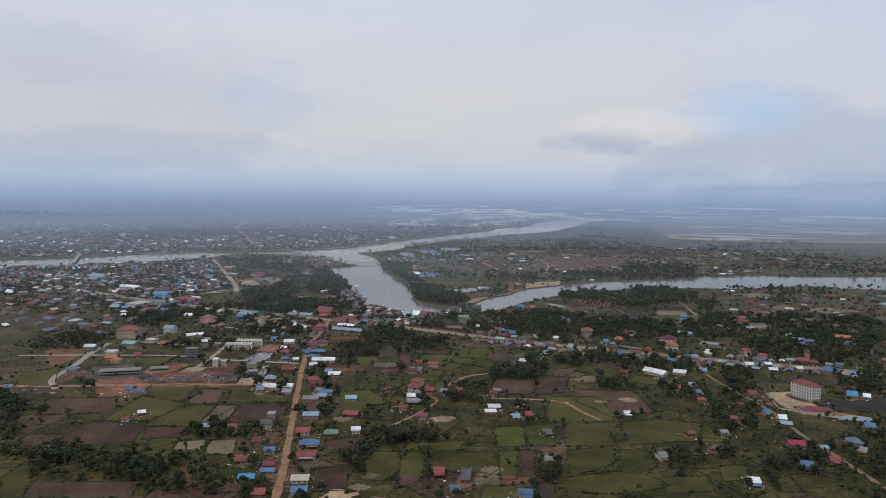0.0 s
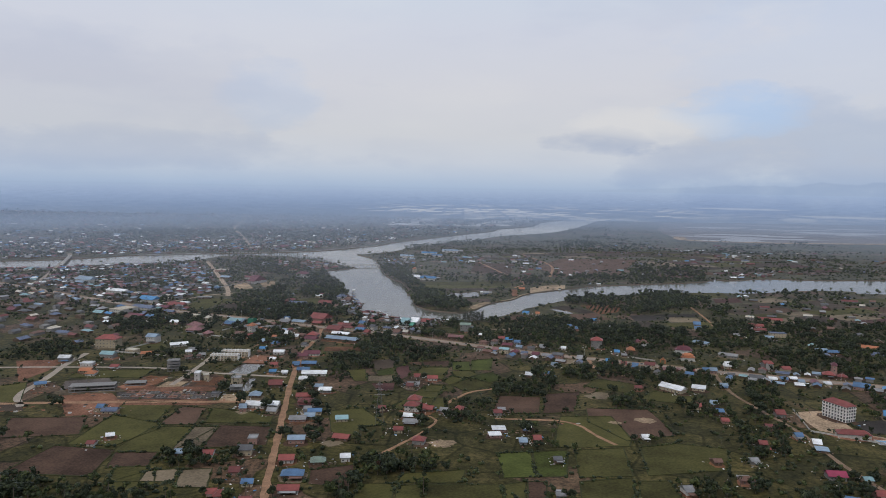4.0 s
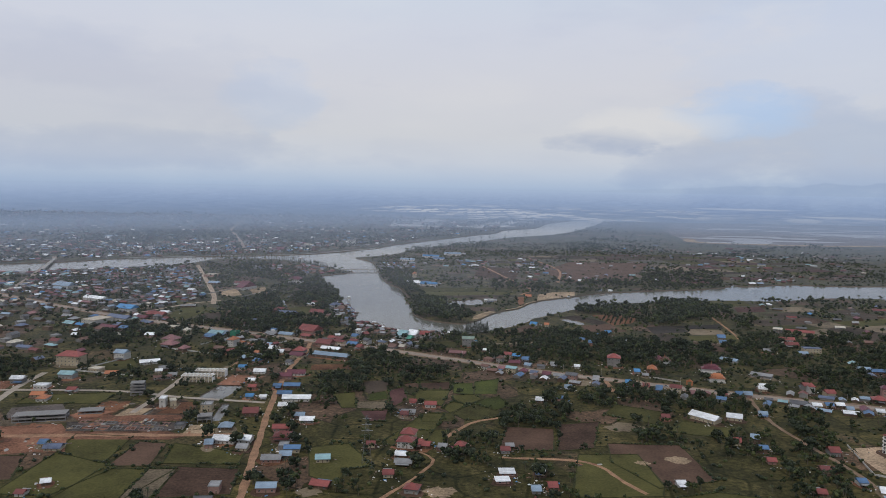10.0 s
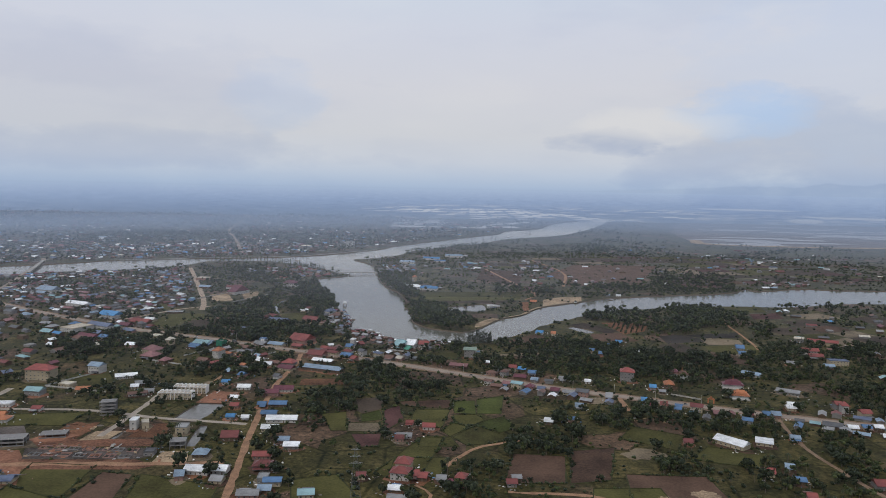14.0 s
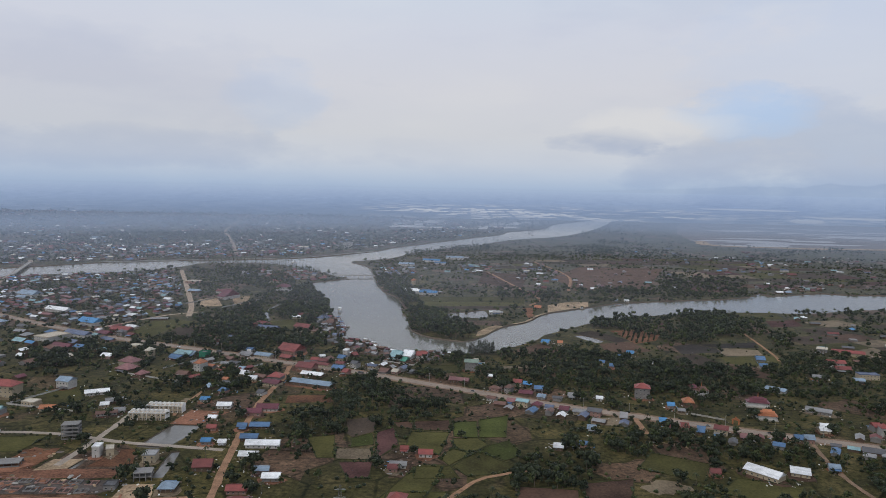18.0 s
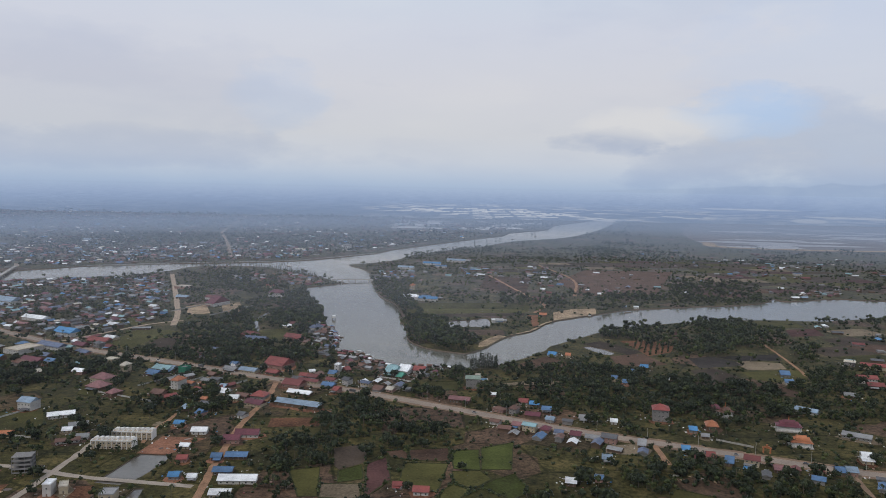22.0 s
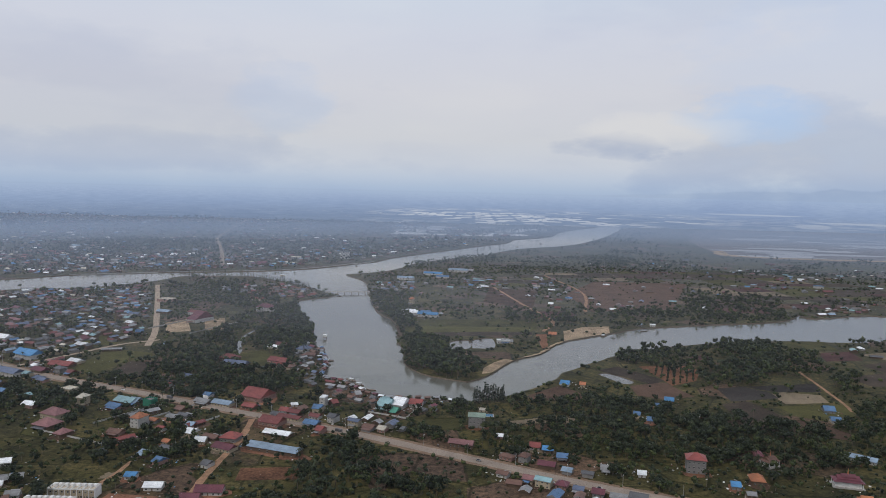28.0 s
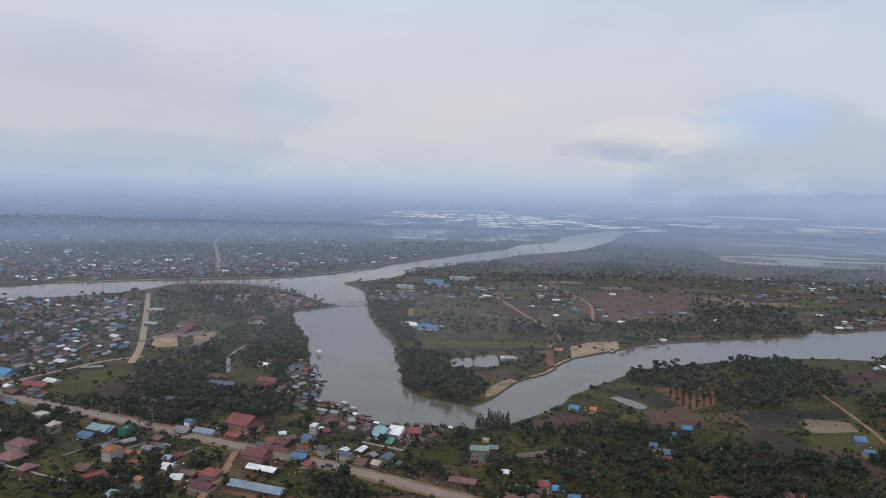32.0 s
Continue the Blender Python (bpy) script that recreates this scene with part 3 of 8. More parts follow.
FIELDS += [
    ("green", [(-51, 773), (-11, 776), (-14, 738), (-53, 734)]),
    ("brown", [(30, 730), (40, 790), (80, 787), (74, 733)]),
    ("brown", [(77, 733), (86, 800), (123, 811), (107, 741)]),
    ("green", [(176, 789), (200, 819), (242, 806), (224, 774)]),
    ("green", [(131, 832), (149, 866), (189, 845), (173, 808)]),
    ("brown", [(115, 712), (120, 754), (179, 754), (184, 680), (139, 664)]),
    ("green", [(-402, 925), (-418, 986), (-386, 1008), (-357, 955)]),
    ("green", [(-381, 1051), (-397, 1107), (-360, 1096), (-347, 1042)]),
    ("green", [(-472, 1274), (-453, 1382), (-414, 1360), (-421, 1259)]),
    ("green", [(-99, 1573), (-106, 1670), (112, 1710), (102, 1610)]),
    ("green", [(-80, 1458), (-88, 1563), (-38, 1573), (-34, 1466)]),
]
FIELDS += [
    ("brown", [(200, 2042), (299, 2291), (528, 2298), (384, 1874), (221, 1811)]),
    ("brown", [(22, 1894), (40, 2128), (144, 2069), (112, 1819)]),
    ("green", [(-298, 1373), (-262, 1418), (-229, 1346), (-269, 1306)]),
    ("sand", [(14, 1316), (26, 1325), (44, 1371), (55, 1393), (44, 1400), (30, 1378), (16, 1345)]),
    ("sand", [(136, 1530), (180, 1572), (216, 1605), (224, 1664), (180, 1648), (144, 1608)]),
    ("rust", [(98, 1575), (115, 1578), (109, 1490), (99, 1470)]),
    ("tan", [(330, 1269), (347, 1278), (386, 1270), (381, 1240), (331, 1229)]),
    ("green", [(-412, 818), (-338, 824), (-334, 862), (-414, 846)]),
    ("earth", [(-252, 900), (-226, 900), (-212, 938), (-248, 940)]),
]
FIELDS += [
    ("sand", [(-229, 746), (-230, 771), (-210, 773), (-203, 747)]),
    ("sand", [(-475, 1574), (-454, 1611), (-413, 1517), (-442, 1498)]),
    ("sand", [(-425, 1606), (-401, 1633), (-368, 1538), (-394, 1524)]),
    ("sand", [(-667, 1798), (-632, 1826), (-594, 1742), (-624, 1725)]),
    ("dark", [(352, 730), (440, 752), (440, 690), (352, 700)]),
    ("paved", [(314, 757), (350, 765), (346, 698), (381, 678), (371, 664), (314, 704)]),
    ("rust", [(-272, 800), (-266, 835), (-253, 838), (-240, 803)]),
    ("earth", [(-388, 758), (-339, 765), (-323, 745), (-301, 700), (-324, 699), (-345, 691)]),
    ("earth", [(-328, 746), (-242, 753), (-224, 743), (-234, 734), (-318, 727)]),
    ("earth", [(-347, 790), (-249, 797), (-241, 782), (-333, 772)]),
]
FIELDS += [
    ("gravel", [(-337, 770), (-246, 777), (-232, 764), (-242, 754), (-326, 747)]),
    ("rust", [(-334, 815), (-336, 829), (-311, 835), (-308, 814), (-310, 792), (-326, 794)]),
    ("gravel", [(-407, 805), (-369, 821), (-348, 792), (-392, 764)]),
    ("green", [(-468, 774), (-442, 797), (-408, 728), (-445, 721)]),
    ("dry", [(-459, 720), (-443, 717), (-404, 724), (-390, 703), (-443, 694)]),
    ("brown", [(56, 1222), (98, 1272), (118, 1249), (122, 1217), (69, 1211)]),
    ("dry", [(156, 1353), (184, 1377), (227, 1315), (208, 1291), (185, 1321)]),
    ("rust", [(211, 1381), (272, 1395), (285, 1371), (264, 1316), (229, 1290), (224, 1326)]),
]
FIELDS += [
    ("brown", [(180, 1283), (224, 1304), (236, 1264), (242, 1246), (205, 1232), (180, 1243)]),
    ("maroon", [(285, 1439), (318, 1465), (320, 1408), (290, 1420)]),
    ("dark", [(278, 1284), (311, 1298), (332, 1272), (334, 1252), (276, 1232)]),
    ("dry", [(262, 1221), (294, 1234), (313, 1178), (285, 1160), (260, 1172)]),
    ("dark", [(313, 1297), (401, 1321), (394, 1285), (337, 1279)]),
    ("green", [(320, 1220), (392, 1234), (386, 1195), (373, 1170), (341, 1174), (322, 1187)]),
    ("brown", [(313, 1174), (337, 1166), (353, 1133), (342, 1113), (321, 1123)]),
    ("green", [(457, 1575), (535, 1588), (526, 1523), (445, 1510)]),
    ("maroon", [(486, 1500), (539, 1518), (529, 1461), (474, 1447)]),
]
FIELDS += [
    ("tan", [(38, 1138), (84, 1158), (104, 1153), (97, 1138), (35, 1126)]),
    ("green", [(-42, 1136), (-7, 1140), (-9, 1105), (-35, 1102)]),
    ("green", [(-462, 1341), (-468, 1384), (-399, 1365), (-384, 1331), (-412, 1327), (-430, 1293)]),
    ("green", [(-538, 1388), (-513, 1478), (-473, 1414), (-523, 1375)]),
    ("dry", [(-410, 1272), (-411, 1319), (-379, 1321), (-356, 1257), (-398, 1256)]),
    ("brown", [(-64, 922), (-47, 927), (-43, 906), (-56, 909)]),
    ("brown", [(-44, 927), (-13, 934), (-11, 904), (-42, 904)]),
    ("green", [(-45, 899), (-12, 900), (-18, 846), (-31, 848), (-46, 866)]),
    ("lime", [(-10, 928), (11, 932), (12, 889), (-8, 890)]),
    ("lime", [(13, 936), (40, 952), (35, 892), (13, 890)]),
]
FIELDS += [
    ("green", [(-9, 885), (12, 888), (20, 872), (6, 854), (-8, 866)]),
    ("green", [(-18, 838), (-9, 863), (5, 851), (-10, 825)]),
    ("lime", [(22, 872), (37, 884), (46, 852), (32, 839), (12, 858)]),
    ("green", [(-8, 824), (7, 850), (12, 855), (32, 836), (44, 830), (31, 815), (4, 805)]),
    ("dry", [(-103, 926), (-83, 935), (-76, 921), (-76, 896), (-92, 881), (-99, 892)]),
    ("lime", [(-92, 878), (-77, 892), (-72, 865), (-89, 857)]),
    ("tan", [(-101, 854), (-72, 856), (-69, 831), (-97, 831)]),
    ("maroon", [(-74, 894), (-60, 909), (-52, 865), (-67, 831), (-70, 864)]),
    ("maroon", [(-93, 824), (-68, 828), (-67, 795), (-82, 794)]),
]
FIELDS += [
    ("green", [(-128, 876), (-107, 885), (-98, 833), (-111, 832)]),
    ("green", [(-37, 821), (-9, 824), (-2, 801), (-35, 798)]),
    ("brown", [(-107, 583), (-77, 596), (-74, 553), (-104, 558)]),
    ("brown", [(-104, 523), (-79, 530), (-75, 486), (-98, 482)]),
    ("green", [(-40, 581), (5, 591), (3, 567), (-43, 564)]),
    ("green", [(-41, 559), (-25, 562), (-24, 507), (-42, 490)]),
    ("green", [(-23, 562), (30, 565), (31, 531), (20, 514), (-20, 528)]),
    ("green", [(32, 565), (48, 573), (42, 511), (31, 510)]),
    ("brown", [(49, 573), (63, 572), (56, 522), (45, 516)]),
    ("lime", [(30, 627), (56, 632), (56, 581), (33, 578)]),
]
FIELDS += [
    ("lime", [(58, 632), (86, 637), (79, 584), (57, 581)]),
    ("green", [(92, 726), (139, 730), (144, 669), (138, 650), (76, 644)]),
    ("green", [(92, 638), (132, 647), (127, 588), (87, 582)]),
    ("green", [(86, 575), (126, 584), (120, 551), (111, 538), (80, 520)]),
    ("green", [(72, 515), (116, 532), (139, 527), (149, 507), (112, 490), (75, 493)]),
    ("green", [(146, 649), (178, 660), (216, 650), (201, 604), (138, 589)]),
    ("green", [(129, 579), (152, 580), (150, 544), (134, 530), (120, 539)]),
    ("green", [(146, 521), (181, 528), (179, 501), (144, 494)]),
    ("green", [(196, 546), (218, 552), (211, 523), (190, 517)]),
]
FIELDS += [
    ("green", [(-64, 739), (-33, 824), (-14, 826), (-29, 742), (-46, 730)]),
    ("green", [(-119, 724), (-89, 737), (-64, 689), (-82, 682), (-86, 652), (-107, 668)]),
    ("green", [(-68, 560), (-44, 562), (-43, 526), (-47, 505), (-63, 504), (-69, 525)]),
    ("dry", [(57, 512), (69, 500), (65, 481), (50, 480)]),
    ("green", [(20, 499), (48, 503), (46, 480), (16, 478)]),
    ("lime", [(-173, 518), (-145, 522), (-142, 504), (-162, 496)]),
    ("tan", [(-225, 572), (-202, 579), (-196, 555), (-220, 554)]),
    ("tan", [(-199, 577), (-178, 581), (-170, 547), (-192, 546)]),
    ("rust", [(-201, 519), (-191, 523), (-186, 496), (-195, 496)]),
    ("brown", [(-290, 487), (-219, 492), (-213, 465), (-282, 461)]),
]
FIELDS += [
    ("green", [(-317, 493), (-316, 526), (-293, 490), (-282, 461), (-296, 460)]),
    ("green", [(-248, 579), (-224, 582), (-220, 554), (-241, 552)]),
]
FIELDS += [('dry', [(-100, 1556), (94, 1593), (92, 1569), (-96, 1522)]), ('green', [(-105, 1610), (98, 1632), (95, 1597), (-100, 1560)])]
FIELDS += [('tan', [(115, 953), (146, 958), (152, 944), (145, 930), (110, 931)]), ('rust', [(-173, 995), (-130, 1002), (-125, 978), (-170, 971)])]
FIELDS += [
    ("earth", [(-507, 885), (-456, 895), (-447, 846), (-452, 798)]), ("rust", [(-336, 809), (-331, 835), (-310, 828), (-310, 801)]), ("sand", [(-306, 789), (-303, 812), (-282, 814), (-284, 795)])]
field_polys = []
for i, (kind, poly) in enumerate(FIELDS):
    field_polys.append((kind, np.array(poly, float)))
    z = 0.030 + 0.0005 * i
    k = len(poly)
    rim = [(x, y, z) for x, y in poly]
    ob = link_mesh("field", rim + [(x, y, -0.3) for x, y in poly], [tuple(range(k))] + [(a, k + a, k + (a + 1) % k, (a + 1) % k) for a in range(k)], M["field_" + kind])
    words = {"green": "grassy green paddy field", "lime": "bright green rice field", "brown": "bare brown ploughed field", "tan": "dry stubble field of pale straw", "maroon": "dark reddish ploughed plot",
             "rust": "rust-coloured bare earth plot", "sand": "pale bare sand", "dry": "dry grey-brown fallow field", "earth": "red earth of a building site", "gravel": "dark rubble of a building site", "dark": "dark muddy filled plot", "paved": "pale paved yard"}[kind]
    tagged(ob, words + " on flat land", "field", kind="structure")
    # earthen bund round the plot
    if kind in ("green", "lime", "brown", "tan", "maroon") and abs(poly[0][1]) < 1216:
        loop = np.array(poly + poly[:1], float)
        pts = np.vstack([np.linspace(loop[a], loop[a + 1], 5)[:-1] for a in range(k)] + [loop[-1:]])
        ribbon("field_bund", pts, 0.9, 0.28, M["bund"], "low grassy earth bund round a field", "bund", 0.25, 300 + i, 0.3)
# bare patches of earth and sand on the near plots
brng = np.random.default_rng(14)
for i, (kind, x, y, r) in enumerate((("tan", -102, 640, 9), ("sand", -13, 646, 12), ("tan", -62, 512, 7), ("tan", -67, 492, 8), ("sand", -78, 476, 13), ("tan", 25, 529, 9), ("rust", 39, 510, 12),
                                     ("brown", -35, 506, 11), ("sand", 139, 712, 6), ("sand", 167, 720, 10), ("tan", 21, 511, 14), ("sand", -52, 473, 6), ("tan", 143, 797, 16), ("tan", -262, 970, 9))):
    ring = [(x + r * brng.uniform(0.6, 1.25) * math.cos(q), y + 0.8 * r * brng.uniform(0.6, 1.25) * math.sin(q)) for q in np.linspace(0, 2 * math.pi, 22)[:-1]]
    ob = link_mesh("bare_ground", [(p, q, 0.098 + 0.0004 * i) for p, q in ring] + [(p, q, -0.2) for p, q in ring], [tuple(range(21))] + [(u, 21 + u, 21 + (u + 1) % 21, (u + 1) % 21) for u in range(21)], M["field_" + kind])
    tagged(ob, {"tan": "trodden dry earth patch on a meadow", "sand": "pale sandy patch on a meadow", "rust": "rust-coloured bare patch on a meadow", "brown": "brown bare patch on a meadow"}[kind], "bare ground", kind="structure")
# flooded pans and mudflats towards the coast
rng = np.random.default_rng(5)
cy = 4080.0
while cy < 4950:
    dy = rng.uniform(60, 130)
    cx = -0.10 * cy
    while cx < 0.06 * cy:
        dx = rng.uniform(70, 220)
        slant = 0.10 * dy
        P4 = np.array([(cx, cy), (cx + dx * 0.94, cy + rng.uniform(-8, 8)), (cx + dx * 0.94 + slant, cy + dy * 0.86), (cx + slant, cy + dy * 0.86)])
        cx += dx
        if rng.random() > 0.42 + 0.5 * noise.noise((cx * 0.0006, cy * 0.0006, 3.0)) or inside(P4, river).any() or inside(P4.mean(0)[None], river).any() or near_line(P4, river, 60).any():
            continue
        tagged(link_mesh("salt_pan", [(x, y, 0.35) for x, y in P4], [(0, 1, 2, 3)], M["salt"]), "shallow flooded salt pan, pale and flat", "salt pan", "salt pans", "structure")
    cy += dy
FLAT = [(1176, 4568), (1020, 3900), (950, 3210), (1250, 3150), (1660, 3180), (3200, 3500), (6500, 5200), (5200, 7800), (1910, 5715), (1360, 5035)]
flat_line = smooth_line(FLAT + FLAT[:1], 120, 6, 3)[:-1]
tagged(link_mesh("tidal_flat", [(x, y, 0.25) for x, y in flat_line], [tuple(range(len(flat_line)))], M["mudflat"]), "wide brown tidal flat with shallow pools", "mudflat", kind="structure")
ribbon("tidal_flat_edge", smooth_line([(985, 3480), (965, 3250), (1250, 3170), (1660, 3200), (2400, 3350), (3200, 3520)], 40), 48.0, 0.55, M["field_sand"], "pale sandy rim of the tidal flat", "mudflat", 5.0, 41)
for i in range(60):
    cx, cy = rng.uniform(1120, 3400), rng.uniform(3230, 5000)
    if cx < cy * 0.32:
        continue
    wx, wy = rng.uniform(60, 300), rng.uniform(16, 80)
    ring = [(cx + wx * rng.uniform(0.7, 1.2) * math.cos(q), cy + wy * rng.uniform(0.6, 1.2) * math.sin(q)) for q in np.linspace(0, 2 * math.pi, 15)[:-1]]
    tagged(link_mesh("mudflat", [(x, y, 0.45 + 0.004 * i) for x, y in ring], [tuple(range(14))], M["pool_mud"]), "wet grey mudflat of a tidal marsh", "mudflat", "mudflats", "structure")

# plots of dry land on the fork between the rivers, and along the south bank
BROWNS = ["dry", "dry", "maroon", "brown", "tan", "green", "dry", "green", "dry"]


def plots(poly, cell, angle, chance, seed, kinds):
    """Uneven field plots on a slanting grid inside a polygon."""
    r = np.random.default_rng(seed)
    q = np.array(poly, float)
    mid_ = q.mean(0)
    k, s = math.cos(radians(angle)), math.sin(radians(angle))
    turn = np.array([(k, s), (-s, k)])
    span = np.abs((q - mid_) @ turn.T).max(0)
    made = 0
    nx, ny = int(span[0] / cell[0]) + 1, int(span[1] / cell[1]) + 1
    jit = {(a, c): np.array((a * cell[0], c * cell[1])) + r.uniform(-0.14, 0.14, 2) * cell for a in range(-nx, nx + 2) for c in range(-ny, ny + 2)}
    for a in range(-nx, nx + 1):
        for c in range(-ny, ny + 1):
            ring = np.array([jit[a, c], jit[a + 1, c], jit[a + 1, c + 1], jit[a, c + 1]])
            ring = ring.mean(0) + (ring - ring.mean(0)) * 0.965
            ring = ring @ turn + mid_
            if not inside(ring, q).all() or inside(ring, river).any() or r.random() > chance:
                continue
            if any(near_line(ring, line, 6).any() for line, width in ROADS.values()) or any(inside(ring, o).any() or inside(o, ring).any() for kk, o in field_polys[:len(FIELDS)]) or any(inside(w_, ring).any() or inside(ring, w_).any() for w_ in waters[1:]):
                continue
            kind = kinds[int(r.integers(0, len(kinds)))]
            z = 0.030 + 0.0006 * (made % 60)
            ob = link_mesh("field", [(x, y, z) for x, y in ring] + [(x, y, -0.3) for x, y in ring], [(0, 1, 2, 3)] + [(u, 4 + u, 4 + (u + 1) % 4, (u + 1) % 4) for u in range(4)], M["field_" + kind])
            tagged(ob, {"green": "grassy green paddy plot on flat land", "lime": "bright green rice plot on flat land", "brown": "bare brown dry paddy plot on flat land", "dry": "dry grey-brown fallow plot on flat land", "tan": "pale straw stubble plot on flat land", "maroon": "dark reddish ploughed plot on flat land", "rust": "rust-coloured bare earth plot on flat land"}[kind], "field", kind="structure")
            field_polys.append((kind, ring))
            loop = np.vstack([np.linspace(ring[u], ring[(u + 1) % 4], 4)[:-1] for u in range(4)] + [ring[:1]])
            if mid_[1] < 1100:
                ribbon("field_bund", loop, 0.9, 0.3, M["bund"], "low grassy earth bund round a field", "bund", 0.25, made, 0.3)
            made += 1


plots([(-70, 1720), (110, 1720), (330, 1750), (640, 1880), (1000, 1960), (1150, 2350), (700, 2700), (100, 2450), (-40, 2200)], (95.0, 60.0), 8, 0.85, 1, BROWNS)
plots([(430, 1250), (560, 1180), (1000, 1300), (960, 1580), (560, 1560), (480, 1500)], (70.0, 46.0), 22, 0.7, 6, BROWNS)
plots([(-370, 560), (-160, 600), (-160, 690), (-330, 700)], (34.0, 30.0), 16, 0.8, 4, ["green", "brown", "green", "brown", "tan"])

# far haze painted on an upright glowing sheet, denser towards the horizon, along the far side of the river
hz = M["haze"] = bpy.data.materials.new("painted_far_haze")
hz.use_nodes = True
n, l = hz.node_tree.nodes, hz.node_tree.links
n.clear()
geo = n.new("ShaderNodeNewGeometry")
hs = n.new("ShaderNodeSeparateXYZ")
l.new(geo.outputs["Position"], hs.inputs[0])
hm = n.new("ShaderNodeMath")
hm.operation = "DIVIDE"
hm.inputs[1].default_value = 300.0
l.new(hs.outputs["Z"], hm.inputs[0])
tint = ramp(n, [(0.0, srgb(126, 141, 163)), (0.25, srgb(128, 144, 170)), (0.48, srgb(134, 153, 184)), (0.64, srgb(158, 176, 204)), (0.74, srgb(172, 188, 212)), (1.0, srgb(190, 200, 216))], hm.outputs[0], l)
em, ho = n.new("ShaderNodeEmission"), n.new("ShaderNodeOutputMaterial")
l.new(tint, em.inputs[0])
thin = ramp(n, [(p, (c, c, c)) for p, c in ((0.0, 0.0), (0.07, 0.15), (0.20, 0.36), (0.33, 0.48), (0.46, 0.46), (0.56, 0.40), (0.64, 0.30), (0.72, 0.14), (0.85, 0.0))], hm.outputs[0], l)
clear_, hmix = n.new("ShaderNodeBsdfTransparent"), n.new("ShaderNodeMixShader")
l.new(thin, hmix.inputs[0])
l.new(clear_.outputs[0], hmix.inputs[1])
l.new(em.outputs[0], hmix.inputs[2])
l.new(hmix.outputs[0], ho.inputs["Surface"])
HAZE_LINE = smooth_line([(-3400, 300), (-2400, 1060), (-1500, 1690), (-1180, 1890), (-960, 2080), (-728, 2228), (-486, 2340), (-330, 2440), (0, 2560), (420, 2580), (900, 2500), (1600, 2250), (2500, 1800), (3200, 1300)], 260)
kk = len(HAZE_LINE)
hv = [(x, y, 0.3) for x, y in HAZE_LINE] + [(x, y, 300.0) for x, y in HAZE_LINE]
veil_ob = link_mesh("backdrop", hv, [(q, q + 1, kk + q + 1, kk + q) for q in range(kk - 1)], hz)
tagged(veil_ob, "upright glowing sheet painted as pale blue haze over the far plain", "haze", kind="structure")
# second glowing sheet farther back, its haze colour painted by height
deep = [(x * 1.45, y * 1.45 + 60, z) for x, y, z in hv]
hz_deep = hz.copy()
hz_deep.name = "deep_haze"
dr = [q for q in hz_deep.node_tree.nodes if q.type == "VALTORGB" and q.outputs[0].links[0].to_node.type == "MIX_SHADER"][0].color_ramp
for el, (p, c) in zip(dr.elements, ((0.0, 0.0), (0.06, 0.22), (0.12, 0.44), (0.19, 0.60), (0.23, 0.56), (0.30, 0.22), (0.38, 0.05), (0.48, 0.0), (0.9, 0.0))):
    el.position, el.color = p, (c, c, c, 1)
tagged(link_mesh("backdrop", deep, [(q, q + 1, kk + q + 1, kk + q) for q in range(kk - 1)], hz_deep), "upright glowing sheet painted as deeper blue haze towards the horizon", "haze", kind="structure")

# thin haze over land and river, painted on added see-through sheets, before the far veil
ly = M["haze_layer"] = bpy.data.materials.new("painted_thin_haze")
ly.use_nodes = True
n, l = ly.node_tree.nodes, ly.node_tree.links
n.clear()
geo, hs, hm = n.new("ShaderNodeNewGeometry"), n.new("ShaderNodeSeparateXYZ"), n.new("ShaderNodeMath")
l.new(geo.outputs["Position"], hs.inputs[0])
hm.operation = "DIVIDE"
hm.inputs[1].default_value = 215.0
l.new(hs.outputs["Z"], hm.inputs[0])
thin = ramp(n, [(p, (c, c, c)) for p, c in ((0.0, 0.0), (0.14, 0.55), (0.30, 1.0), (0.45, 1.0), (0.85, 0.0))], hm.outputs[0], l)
# distance haze put into the sheets: denser with y, thinner towards +x
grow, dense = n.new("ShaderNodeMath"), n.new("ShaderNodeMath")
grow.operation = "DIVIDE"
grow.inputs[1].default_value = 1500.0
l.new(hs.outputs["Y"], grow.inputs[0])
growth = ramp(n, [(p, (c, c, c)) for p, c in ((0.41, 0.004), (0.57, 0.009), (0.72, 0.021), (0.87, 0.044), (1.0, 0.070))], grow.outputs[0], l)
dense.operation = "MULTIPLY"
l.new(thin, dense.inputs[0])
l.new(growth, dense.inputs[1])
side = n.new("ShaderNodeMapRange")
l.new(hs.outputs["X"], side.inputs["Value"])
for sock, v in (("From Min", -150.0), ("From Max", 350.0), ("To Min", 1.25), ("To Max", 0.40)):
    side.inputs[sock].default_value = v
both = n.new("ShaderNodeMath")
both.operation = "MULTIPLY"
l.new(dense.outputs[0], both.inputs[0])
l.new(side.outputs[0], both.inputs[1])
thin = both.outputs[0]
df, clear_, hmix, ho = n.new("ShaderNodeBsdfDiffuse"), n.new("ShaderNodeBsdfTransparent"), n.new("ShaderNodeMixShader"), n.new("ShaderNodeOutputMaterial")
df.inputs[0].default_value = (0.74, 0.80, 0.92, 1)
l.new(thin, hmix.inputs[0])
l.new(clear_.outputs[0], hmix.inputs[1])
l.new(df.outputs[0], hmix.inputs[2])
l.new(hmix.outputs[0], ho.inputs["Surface"])
